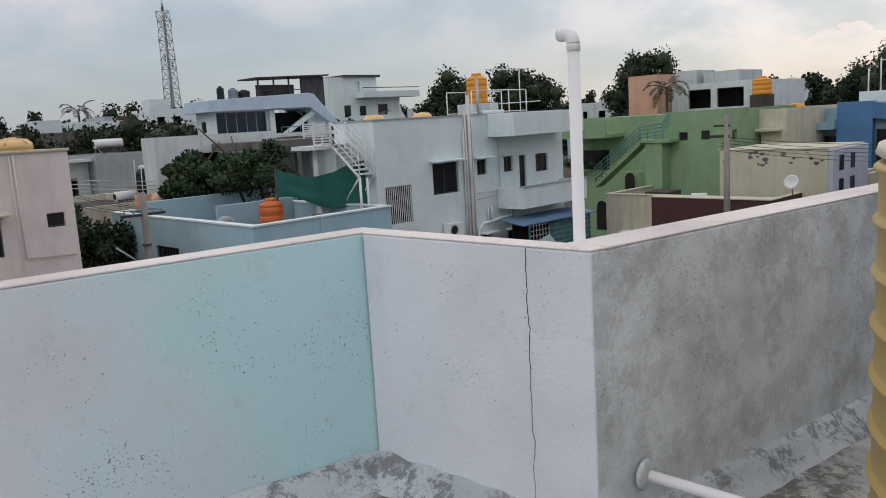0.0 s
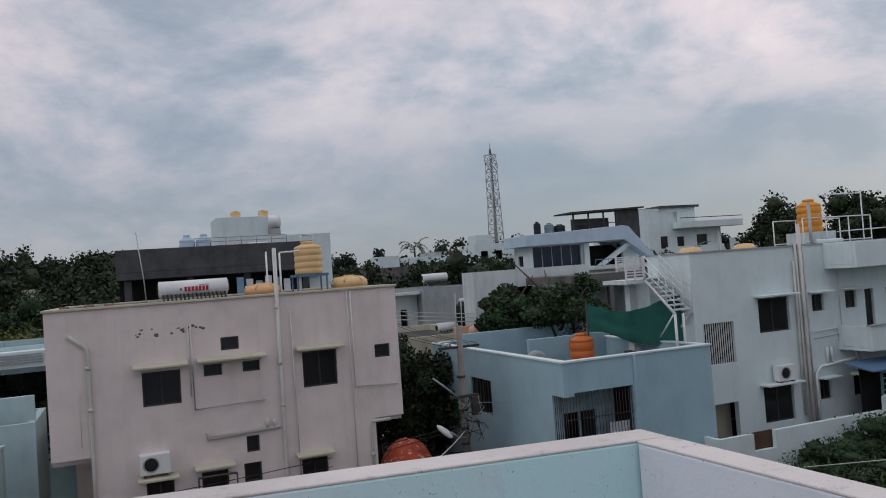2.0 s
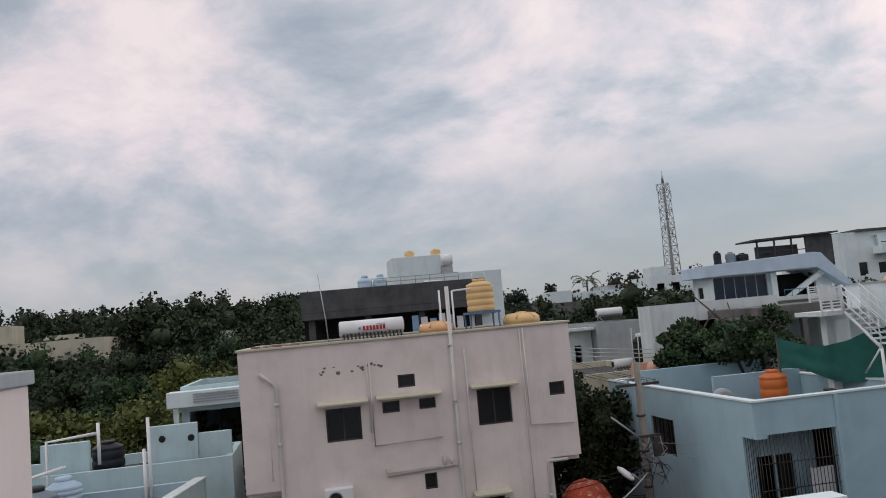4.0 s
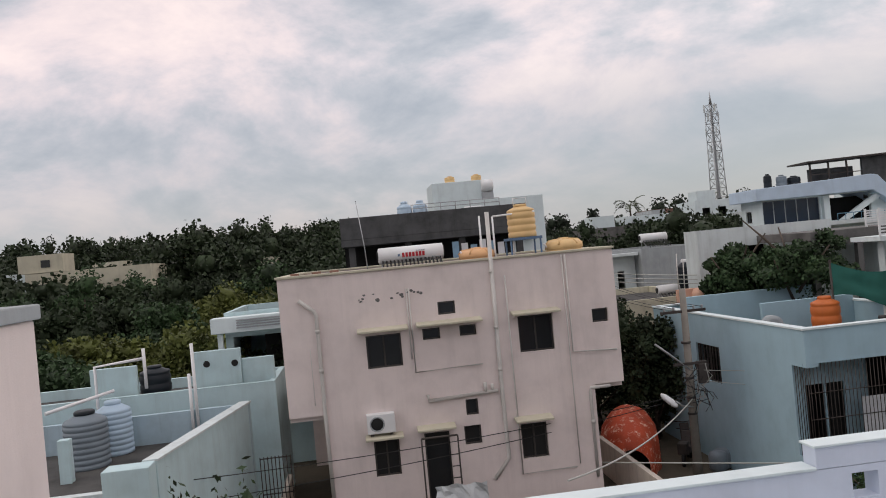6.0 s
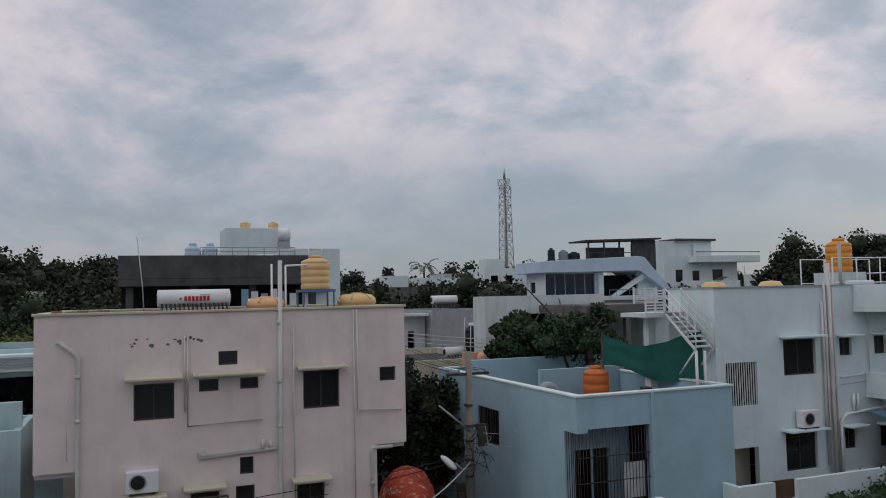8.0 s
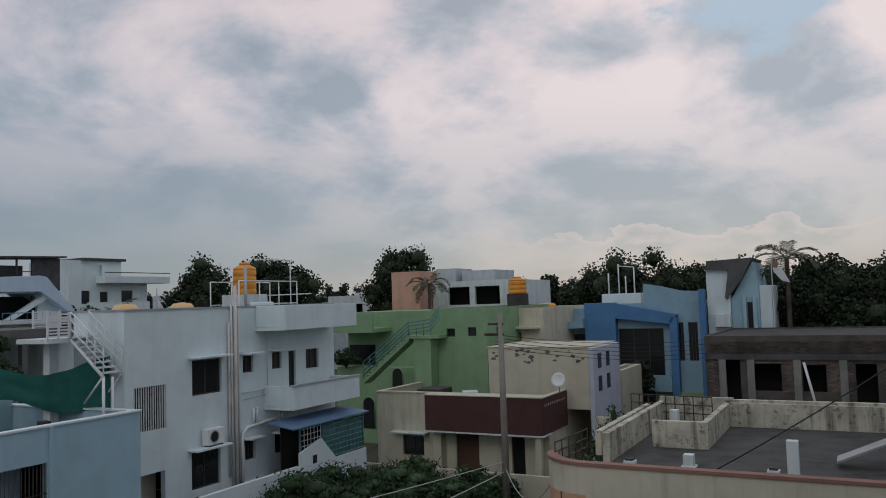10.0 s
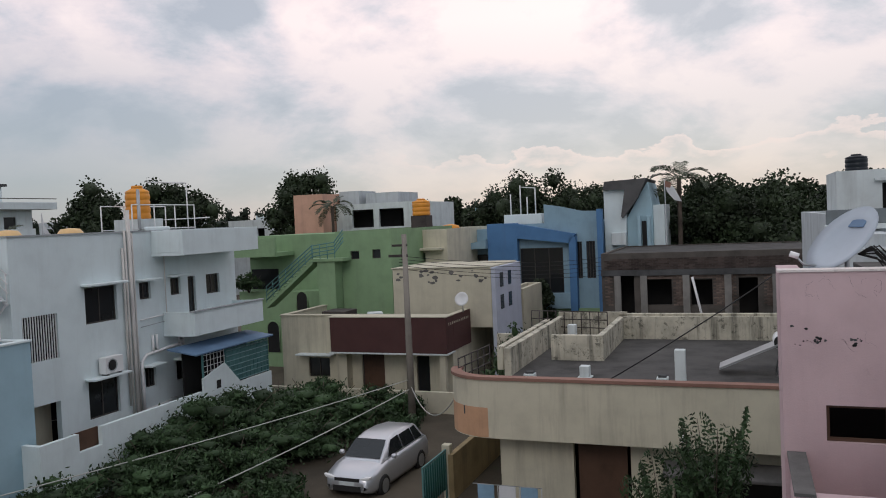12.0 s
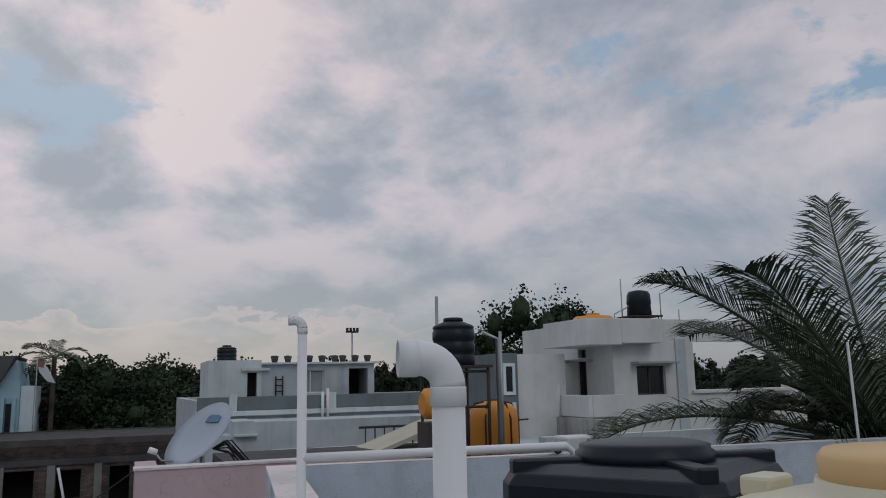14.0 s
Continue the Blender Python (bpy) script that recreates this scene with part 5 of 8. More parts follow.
low_tank("low yellow ochre plastic water tank on the pink house roof", 6.15, 22.9, 7.40, 0.58, 0.60, TANK_YELLOW)
tk = ribbed_tank("yellow ribbed plastic water tank on a steel stand", 4.93, 23.0, 8.15, 0.43, 0.98, TANK_YELLOW, ribs=4)
part("pipe_frame", Shape().tube([(-0.2, 0, 0.98), (-0.2, 0, 1.2), (0.2, 0, 1.2), (0.2, 0, 0.98)], 0.02, 6), STEEL_WHITE, tk)
for u in (-0.45, 0.45):
    for v in (-0.4, 0.4):
        part("leg", Shape().tube([(u, v, -1.25), (u, v, 0)], 0.03, 6), SHEET_BLUE, tk, "blue steel leg")
part("platform", Shape().box(-0.5, -0.45, -0.08, 0.5, 0.45, -0.001), SHEET_BLUE, tk, "blue steel platform")
pf = thing("roof_plumbing", "white pipe frame with taps on the roof", "pipes", 3.9, 22.75, RZ)
for pts in ([(-0.3, 0, 0), (-0.3, 0, 2.0)], [(0.1, 0, 1.95), (1.4, 0, 2.0)], [(0.1, 0, 0), (0.1, 0, 1.95)], [(0.7, 0.1, 0), (0.7, 0.1, 1.9)], [(-0.95, 0, 1.0), (-0.85, 0.1, 0.75), (-0.5, 0.1, 0.7)], [(1.6, 0, 1.0), (1.75, 0.1, 0.8), (2.0, 0.1, 0.8)]):
    part("pipe", Shape().tube(pts, 0.03, 6), PVC, pf)
rod = thing("antenna_rod", "thin grey steel rod standing on the roof", "rod", 0.2, 22.5, RZ)
part("rod", Shape().tube([(0, 0, 0), (-0.08, 0, 1.4), (-0.22, 0, 2.75)], 0.022, 6, 0.012), METAL, rod)
for k, u in enumerate((-1.9, -1.3, -0.8)):
    rb = thing("roof_brick", "loose brown brick on the parapet", "brick", u, 21.85, 7.65, turn=20 * k, group="loose bricks")
    part("brick", Shape().box(-0.12, -0.06, 0, 0.12, 0.06, 0.06), TERRACOTTA, rb, bevel=0.006)

# ---- tarpaulin heap, pole with lamp ----
tp = thing("covered_car", "car covered with an orange patterned tarpaulin", "covered car", 8.75, 26.2, 0.0, turn=-18)
vs, fs = [], []
for i in range(25):
    u = i / 24
    for j in range(15):
        v = j / 14
        w = math.pi * v
        hgt = (0.95 + 1.0 * math.sin(math.pi * min(1, max(0, (u * 1.02)))) ** 0.55)
        wid = 0.95 * (math.sin(math.pi * (0.06 + 0.88 * u)) ** 0.35)
        n0 = 0.05 * noise.noise(Vector((u * 9, v * 7, 2)))
        vs.append((-wid * math.cos(w) * (1 + n0) * (1.0 if abs(math.cos(w)) < 0.9 else 1.05), -2.0 + 4.0 * u, max(0, hgt * (abs(math.sin(w)) ** 0.5) * (1 + n0))))
for i in range(24):
    for j in range(14):
        fs.append((i * 15 + j, i * 15 + 15 + j, i * 15 + 16 + j, i * 15 + j + 1))
part("cover", Shape().add(vs, fs, True), TARP, tp)


def lamp_post(a, b, h, label, lean=0.0, arm_z=None):
    t = thing("utility_pole", label, "utility pole", a, b, 0.0)
    part("shaft", Shape().tube([(0, 0, 0), (lean, 0, h)], 0.15, 10, 0.095), POLE, t)
    return t


p1 = lamp_post(9.72, 22.9, 6.1, "weathered concrete utility pole with cross arms and tangled cables", 0.04)
part("cross_arm", Shape().box(-0.72, -0.05, 5.36, 0.72, 0.05, 5.44), METAL_DARK, p1, "dark steel cross arm")
part("cross_arm", Shape().box(-0.5, -0.14, 3.75, 0.55, -0.06, 3.83), METAL_DARK, p1, "dark steel cross arm")
part("brace", Shape().tube([(0.02, -0.1, 3.6), (-1.05, -0.15, 4.5)], 0.035, 6), METAL, p1, "grey slanting stay")
for u in (-0.6, -0.3, 0.35, 0.62):
    part("insulator", Shape().lathe([(0.03, 0), (0.045, 0.03), (0.03, 0.06), (0.045, 0.09), (0.02, 0.12)], 8, (u, 0, 5.44)), GREY_PAINT, p1)
part("lamp_arm", Shape().tube([(0, -0.1, 2.45), (-0.5, -0.5, 2.6), (-0.75, -0.62, 2.8)], 0.03, 6), METAL, p1)
lh = part("lamp_head", Shape().lathe([(0.03, 0), (0.11, 0.06), (0.14, 0.25), (0.12, 0.5), (0.04, 0.62)], 14, (0, 0, 0), "x"), STEEL_WHITE, p1, "white street lamp head")
lh.matrix_local = Matrix.Translation((-0.7, -0.6, 2.62)) @ Matrix.Rotation(radians(140), 4, "Z") @ Matrix.Rotation(radians(-38), 4, "Y") @ Matrix.Diagonal((1, 1, 0.7, 1))
part("junction_box", Shape().box(0.25, -0.2, 3.15, 0.55, 0.0, 3.75), METAL_DARK, p1, bevel=0.01)
for k in range(14):
    q = RNG.uniform(-1, 1, (5, 3))
    base = np.array([0.25, -0.14, 3.2])
    pts = [tuple(base + q[m] * np.array([0.4, 0.12, 0.22]) + np.array([0.03 * k - 0.2, 0, 0.45 - 0.3 * m])) for m in range(5)]
    part("cable", Shape().tube(pts, 0.012, 5), CABLE if k % 3 else CABLE_PALE, p1)
for z in (2.2, 2.7, 3.3, 4.4):
    part("band", Shape().lathe([(0.135, z), (0.15, z + 0.01), (0.15, z + 0.06), (0.135, z + 0.07)], 10), METAL_DARK, p1)


def scooter(a, b, turn, label):
    t = thing("motor_scooter", label, "scooter", a, b, 0.0, turn=turn)
    for x in (-0.6, 0.6):
        part("tyre", Shape().lathe([(0.2, -0.05), (0.26, -0.04), (0.26, 0.04), (0.2, 0.05)], 16, (x, 0, 0.26), "y"), RUBBER, t)
    part("body", Shape().extrude([(-0.75, 0.45), (-0.2, 0.3), (0.3, 0.3), (0.55, 0.95), (0.42, 1.0), (0.2, 0.5), (-0.1, 0.5), (-0.2, 0.78), (-0.8, 0.82)], "y", -0.16, 0.16), METAL_DARK, t, "dark scooter body", bevel=0.03)
    part("handlebar", Shape().tube([(0.45, -0.32, 1.05), (0.5, 0, 1.0), (0.45, 0.32, 1.05)], 0.018, 6), RUBBER, t)
    return t


scooter(10.4, 25.4, 60, "dark parked motor scooter by the wall")
scooter(10.9, 26.4, 75, "dark parked motor scooter by the wall")
for k, (a, b) in enumerate(((10.9, 24.0), (11.15, 24.2))):
    dr = thing("barrel", "grey plastic barrel in the yard", "barrel", a, b, 0.0)
    part("body", Shape().lathe([(0.22, 0), (0.3, 0.12), (0.3, 0.5), (0.24, 0.62), (0.1, 0.66)], 18), TANK_GREY, dr)

# ---- cyan houses on the left ----
cA = house("house", "pale cyan low house with terrace behind the tanks", -16.0, 25.5, -3.1, 29.0, 4.3, CYAN, 0.35)
boxes("roof_wall", cA, CYAN, (10.3, 0.5, 3.9, 11.8, 0.7, 5.42), (11.802, 0.6, 3.9, 12.85, 0.8, 5.05), (7.05, 0.4, 3.9, 8.5, 0.6, 5.2), bevel=0.015)
# Near-black discs on the uncut wall paint the shade in two vent holes.
for u, z in ((10.7, 5.0), (11.6, 4.95)):
    part("vent_hole", Shape().lathe([(0.09, -0.02), (0.11, 0.0), (0.09, 0.01), (0.03, 0.012)], 14, (u, 0.49, z), "y"), DARK, cA)
cB = thing("house", "pale cyan low house with a bare roof terrace", "building", -14.0, 17.0)
part("wall", Shape().box(0, 7.0, 0, 10.2, 7.2, 3.88), material("blue_grey_wall", (0.40, 0.52, 0.58), 0.85, streak=0.2, grain=0.08), cB, "blue grey inner parapet")
part("wall", Shape().add([(10.22, 7.2, 0), (9.95, 7.2, 0), (8.75, 0.6, 0), (9.02, 0.6, 0), (10.22, 7.2, 3.9), (9.95, 7.2, 3.9), (8.75, 0.6, 3.9), (9.02, 0.6, 3.9)], [(0, 1, 2, 3), (4, 5, 6, 7), (0, 1, 5, 4), (1, 2, 6, 5), (2, 3, 7, 6), (3, 0, 4, 7)]), CYAN, cB)
part("coping", Shape().add([(10.26, 7.2, 3.902), (9.91, 7.2, 3.902), (8.71, 0.6, 3.902), (9.06, 0.6, 3.902), (10.26, 7.2, 3.95), (9.91, 7.2, 3.95), (8.71, 0.6, 3.95), (9.06, 0.6, 3.95)], [(0, 1, 2, 3), (4, 5, 6, 7), (0, 1, 5, 4), (1, 2, 6, 5), (2, 3, 7, 6), (3, 0, 4, 7)]), WHITE_OLD, cB, "weathered white coping")
part("corner_pier", Shape().box(8.0, 0.0, 0, 9.0, 0.598, 3.92), CYAN, cB, bevel=0.02)
part("roof", Shape().prism([(0, 0.3), (8.75, 0.3), (8.85, 0.9), (9.95, 6.99), (0, 6.99)], 2.85, 3.0), ROOF_DARK, cB, "dark stained roof terrace")
part("step_wall", Shape().box(0, 0.9, 3.0, 8.0, 1.15, 3.25), WHITE_OLD, cB)
part("front_wall", Shape().box(0, 0.0, 0, 8.0, 0.2, 3.12), CYAN, cB)
part("yellow_band", Shape().box(0, -0.6, 2.0, 7.9, -0.01, 2.75), YELLOW_WALL, cB, "yellow ochre painted ledge")
cC = house("house", "pale cyan house with a shaded balcony and slatted rail", -5.6, 32.0, -1.0, 38.0, 6.3, CYAN, 0.5, front=[(0.3, 3.9, 2.3, 5.3)])
part("canopy", Shape().box(-0.4, -0.9, 5.55, 4.4, -0.01, 6.15), WHITE, cC, "white canopy", bevel=0.02)
for k in range(4):
    part("slat", Shape().box(0.6, -0.96, 5.7 + 0.1 * k, 2.3, -0.91, 5.75 + 0.1 * k), GREY_PAINT, cC)
part("column", Shape().box(-0.2, -0.7, 3.0, 0.0, -0.5, 5.55), WHITE, cC)
gate = thing("gate", "dark iron barred gate between the houses", "gate", -3.5, 23.2)
for k in range(9):
    part("bar", Shape().tube([(0.11 * k, 0, 0.3), (0.11 * k, 0, 2.4)], 0.016, 5), METAL_DARK, gate)
for z in (0.4, 1.3, 2.35):
    part("rail", Shape().tube([(0, 0, z), (0.9, 0, z)], 0.02, 5), METAL_DARK, gate)
ribbed_tank("grey ribbed plastic water tank on the low roof", -7.9, 22.0, 3.0, 0.58, 1.5, TANK_GREY, "tanks on the low roof", lid_mat=TANK_BLACK, ribs=8)
ribbed_tank("pale blue ribbed plastic water tank on the low roof", -7.55, 23.35, 3.0, 0.5, 1.5, TANK_BLUE, "tanks on the low roof", ribs=8)
ribbed_tank("dark low plastic water tank behind the wall", -7.1, 26.6, 3.95, 0.5, 1.1, TANK_BLACK, ribs=3)
pp = thing("roof_plumbing", "white plastic pipes on the low roof", "pipes", -7.9, 23.3, 3.0)
for pts in ([(-0.9, -1.6, 1.6), (0.4, 0.1, 1.8)], [(-0.2, 0.5, 0), (-0.2, 0.5, 2.5), (1.15, 0.6, 2.6)], [(1.2, 0.6, 1.7), (1.2, 0.6, 2.9)], [(2.6, 0.6, 0.0), (2.6, 0.6, 2.9)], [(2.45, 0.6, 0.0), (2.45, 0.6, 2.0)]):
    part("pipe", Shape().tube(pts, 0.05, 8), PVC, pp)
pl = thing("pillar", "cyan cement pillar stub on the low roof", "pillar", -7.9, 20.4, 3.0)
part("block", Shape().box(-0.14, -0.14, 0, 0.14, 0.14, 1.1), CYAN, pl, bevel=0.01)
for k, (u, h) in enumerate(((-3.69, 4.48), (-3.15, 4.63), (-2.44, 4.5), (-2.08, 4.17))):
    bush(u, 13.5 + 0.1 * k, h, 1.3, 3400, 0.16, LEAF_BUSH, "leafy green shrub rising beside the low house", group="shrubs by the low house", stems=5)

# ---- dark concrete shell and white house behind the pink house ----
dk = thing("unfinished_building", "blackened unfinished concrete building behind the pink house", "building", -0.7, 35.4)
part("slab", Shape().box(0, 0, 8.55, 8.6, 8, 8.85), DARK_CONCRETE, dk)
part("parapet", Shape().box(0, 0, 8.85, 8.6, 0.15, 9.85), DARK_CONCRETE, dk, "black stained parapet", bevel=0.02)
for u in (0.3, 2.9, 5.4, 8.1):
    part("column", Shape().box(u, 0.3, 0, u + 0.3, 0.6, 8.55), DARK_CONCRETE, dk)
# Back wall coloured near-black for the shade inside the open shell.
part("unlit_back_wall", Shape().box(0.1, 3.0, 0, 8.5, 3.2, 8.55), DARK, dk)
part("lower_wall", Shape().box(0.1, 0.4, 0, 8.5, 0.6, 6.9), DARK_CONCRETE, dk)
railing(dk, (3.3, 0.05, 9.85), (7.4, 0.05, 9.85), 0.35, 7, 2, METAL, 0.02)
for k in range(2):
    ribbed_tank("pale blue plastic tank on the dark roof", 2.4 + 0.75 * k, 37.0, 9.0, 0.36, 1.45, TANK_BLUE, "blue tanks on the dark roof", ribs=3)
for k in range(6):
    cl = thing("laundry", "pale cloth hung to dry on a line", "laundry", 4.3 + 0.42 * k, 35.2, 7.6, group="laundry behind the pink house")
    part("cloth", Shape().box(0, 0, 0, 0.3, 0.02, 0.75 - 0.1 * (k % 3)), CLOTH_WHITE if k % 2 else CLOTH_BLUE, cl)
ww = house("house", "tall white house with a balcony behind the pink house", 6.2, 58.5, 14.5, 68, 11.6, WHITE, 0.5, front=[(2.2, 9.4, 3.6, 11.2), (5.0, 9.0, 6.0, 10.9)])
boxes("roof_room", ww, WHITE, (0.0, 1.0, 11.602, 4.6, 5, 13.2), bevel=0.03)
railing(ww, (4.0, -0.6, 8.6), (6.8, -0.6, 8.6), 1.0, 9, 2, STEEL_WHITE, 0.03)
part("balcony_slab", Shape().box(3.8, -0.7, 8.4, 7.2, -0.002, 8.6), WHITE, ww)
for k in range(2):
    ribbed_tank("small yellow tank on the tall white house", 7.8 + 2.1 * k, 60.8, 13.2, 0.4, 0.55, TANK_YELLOW, ribs=2)
bl2 = thing("solar_tank", "white solar water tank on the tall white house", "tank", 10.0, 59.6, 11.6)
part("tank", Shape().lathe([(0.3, 0), (0.5, 0.04), (0.5, 0.9), (0.3, 0.95)], 20, (0, 0, 1.1), "x"), STEEL_WHITE, bl2)
part("stand", Shape().box(0, -0.3, 0, 0.9, 0.3, 0.6), METAL, bl2)

# ---- pale blue house: grille, terrace things ----
gx0, gx1, gz0, gz1 = 0.04, 2.4, 1.5, 4.08
for k in range(22):
    u = gx0 + (gx1 - gx0) * (k + 0.5) / 22
    part("grille_bar", Shape().tube([(u, 0.04, gz0), (u, 0.04, gz1)], 0.011, 5), METAL_DARK, blue)
for z in (1.7, 2.6, 3.3):
    part("grille_rail", Shape().tube([(gx0, 0.03, z), (gx1, 0.03, z)], 0.015, 5), METAL_DARK, blue)
for k in range(6):
    part("grille_bar", Shape().tube([(0.03, 0.04 + 0.12 * k, gz0), (0.03, 0.04 + 0.12 * k, 3.98)], 0.011, 5), METAL_DARK, blue)
part("floor", Shape().box(0.05, 0.22, 1.3, 2.6, 1.38, 1.49), CONCRETE, blue, "cement balcony floor")
part("window", Shape().panel("x", 1.1, 0.3, gx1, 1.5, 4.2, 0.06, [(0.55, 1.6, 1.1, 3.3), (1.15, 1.6, 1.7, 3.3)]), BLUEGREY, blue, "inner wall with dark windows")
part("corner_band", Shape().box(2.44, -0.05, 0, 2.56, -0.002, 4.98), BLUEGREY, blue)
part("lintel", Shape().box(0.002, 0.002, 3.98, 0.34, 0.18, 4.078), BLUEGREY, blue)
lc = thing("laundry", "white checked cloth hung behind the grille", "laundry", BL[0] + 1.65, BL[1] + 0.25, 2.0)
part("cloth", Shape().box(0, 0, 0, 0.7, 0.03, 1.0), CLOTH_WHITE, lc)
w = window(blue, "y", 0, 5.04, 2.76, 6.79, 3.98, 1, bars=8, mull=1)
ribbed_tank("orange plastic water tank on the pale blue terrace", 14.4, 22.9, 4.23, 0.44, 1.15, TANK_RED, ribs=3)
boxes("terrace_wall", blue, BLUEGREY, (1.9, 5.6, 4.232, 5.2, 5.75, 5.2), (0.2, 8.0, 4.232, 5.2, 8.2, 5.45), bevel=0.01)
par2 = thing("terrace", "peach coloured terrace wall behind the pale blue house", "wall", 12.4, 27.5)
part("wall", Shape().box(0, 2.1, 0, 5.5, 2.3, 5.55), PEACH, par2, bevel=0.02)
sk = thing("sack", "pale bundle lying on the terrace wall", "bundle", 13.3, 29.4, 4.9)
part("bundle", Shape().lathe([(0.1, 0), (0.35, 0.1), (0.38, 0.45), (0.3, 0.62), (0.05, 0.68)], 14), PEACH, sk)
for k, (a, b, s0) in enumerate(((12.3, 21.0, 0.35), (15.2, 20.6, 0.25), (16.2, 20.5, 0.3), (15.9, 22.2, 0.2))):
    jk = thing("clutter_box", "dark crate lying on the terrace", "crate", a, b, 4.232, turn=25 * k, group="crates on the terrace")
    part("crate", Shape().box(-s0, -s0 * 0.7, 0, s0, s0 * 0.7, 0.3 + 0.15 * (k % 2)), METAL_DARK if k else GREY_PAINT, jk, bevel=0.02)
fan = thing("exhaust_drum", "pale grey drum fan on the terrace", "drum", 12.5, 22.6, 4.232)
part("drum", Shape().lathe([(0.2, 0), (0.32, 0.02), (0.32, 0.3), (0.2, 0.32)], 18, (0, 0, 0.45), "y"), GREY_PAINT, fan)
part("stand", Shape().box(-0.2, 0.02, 0, 0.2, 0.3, 0.2), METAL_DARK, fan)

# green shade net between posts
net = thing("shade_net", "dark green shade net hung between the terraces", "net", 15.05, 23.4)
vs, fs = [], []
for i in range(31):
    for j in range(11):
        u, v = i / 30, j / 10
        sag = -0.28 * math.sin(math.pi * min(1, u * 1.25)) if u < 0.8 else -0.28 * math.sin(math.pi * min(1, 1.0)) - 0.0
        top = 6.4 + sag * 1.2 + (0.18 if u > 0.8 else 0) * (u - 0.8) * 5
        bot = 5.35 - 0.62 * u + 0.1 * math.sin(9 * u)
        n0 = noise.noise(Vector((u * 6, v * 3, 1)))
        vs.append((1.86 * u, -2.9 * u + 0.10 * n0 + 0.05 * math.sin(26 * u), top + (bot - top) * v))
for i in range(30):
    for j in range(10):
        fs.append((i * 11 + j, i * 11 + 11 + j, i * 11 + 12 + j, i * 11 + j + 1))
part("cloth", Shape().add(vs, fs, True), CLOTH_GREEN, net)
for p in ((0, 0.05), (1.84, -2.80)):
    part("post", Shape().tube([(p[0], p[1], 0), (p[0], p[1], 6.5)], 0.04, 6), METAL_DARK, net)

# terrace slab with white rails and outside stair
tr = thing("terrace", "concrete terrace slab with white rails and a stair", "terrace", 15.8, 26.8)
part("slab", Shape().box(0.7, 0, 7.05, 5.2, 3.9, 7.38), CONCRETE, tr, "stained concrete slab edge", bevel=0.02)
part("room", Shape().box(4.0, 0.8, 0, 5.6, 4.2, 7.05), WHITE_OLD, tr, "white wall under the slab")
part("beam", Shape().box(0.7, 0.1, 6.82, 4.0, 0.3, 7.048), CONCRETE, tr)
for u in (0.8, 2.6):
    part("column", Shape().box(u, 0.1, 0, u + 0.22, 0.32, 6.818), CONCRETE, tr)
for k in range(7):
    z = 7.44 + 0.085 * k
    part("slat", Shape().box(2.95, -0.02, z, 4.05, 0.02, z + 0.045), STEEL_WHITE, tr)
for u in (2.95, 3.5, 4.05):
    part("post", Shape().box(u - 0.03, -0.03, 7.38, u + 0.03, 0.03, 8.05), STEEL_WHITE, tr)
st = thing("staircase", "white steel outside staircase with rails", "staircase", 16.25, 19.95)
for k in range(8):
    z = 7.14 - 0.15 * k
    part("tread", Shape().box(0.02, 1.34 - 0.185 * k, z, 0.62, 1.56 - 0.185 * k, z + 0.05), WHITE_OLD, st)
for x in (0.0, 0.64):
    part("stringer", Shape().tube([(x, 1.5, 7.10), (x, 0.05, 5.98)], 0.05, 6), STEEL_WHITE, st)
    for h in (0.28, 0.54, 0.80):
        part("rail", Shape().tube([(x, 1.5, 7.15 + h), (x, 0.0, 6.05 + h)], 0.02, 6), STEEL_WHITE, st)
    for k in range(5):
        part("post", Shape().tube([(x, 1.5 - 0.36 * k, 7.12 - 0.27 * k), (x, 1.5 - 0.36 * k, 7.95 - 0.27 * k)], 0.018, 6), STEEL_WHITE, st)
    part("support", Shape().tube([(x * 0.5, 0.06, 5.98), (x * 0.5, 0.06, 4.23)], 0.045, 6), STEEL_WHITE, st)
    part("brace", Shape().tube([(x, 0.9, 5.2), (x, 0.1, 6.0)], 0.03, 6), STEEL_WHITE, st)
part("landing", Shape().box(-0.75, 1.55, 7.02, 0.64, 3.0, 7.16), WHITE_OLD, st, "white cement landing")
part("landing_post", Shape().box(-0.2, 2.2, 4.23, 0.1, 2.5, 7.02), WHITE_OLD, st)
for k in range(8):
    part("slat", Shape().box(-0.75, 1.53, 7.2 + 0.095 * k, -0.03, 1.56, 7.245 + 0.095 * k), STEEL_WHITE, st)
for x in (-0.75, -0.38, -0.03):
    part("post", Shape().box(x - 0.025, 1.52, 7.16, x + 0.025, 1.57, 7.95), STEEL_WHITE, st)

mw = thing("house", "white low house behind the terrace", "building", 14.05, 31.0)
part("wall", Shape().panel("x", 0, 0, 6.0, 0, 7.8, 0.2, [(1.6, 5.8, 3.0, 7.0)]), WHITE_OLD, mw)
part("wall", Shape().panel("y", 0, 0.2, 1.3, 0, 7.8, 0.2), WHITE_OLD, mw)
part("wall", Shape().panel("x", 1.3, 0.2, 6.0, 0, 7.8, -0.2), WHITE_OLD, mw)
part("roof", Shape().box(0.2, 0.2, 7.2, 6.0, 1.1, 7.4), ROOF_DARK, mw)
# Near-black slab for the shade behind the window hole.
part("interior", Shape().box(0.6, 0.8, 0, 5.8, 1.0, 7.1), DARK, mw)

# ---- grey walled house with solar heater ----
gy = house("house", "grey green house wall with white window bay", 15.5, 41.5, 19.5, 50, 7.05, GREY_PAINT, 0.4, front=[(3.0, 5.6, 3.5, 6.2)])
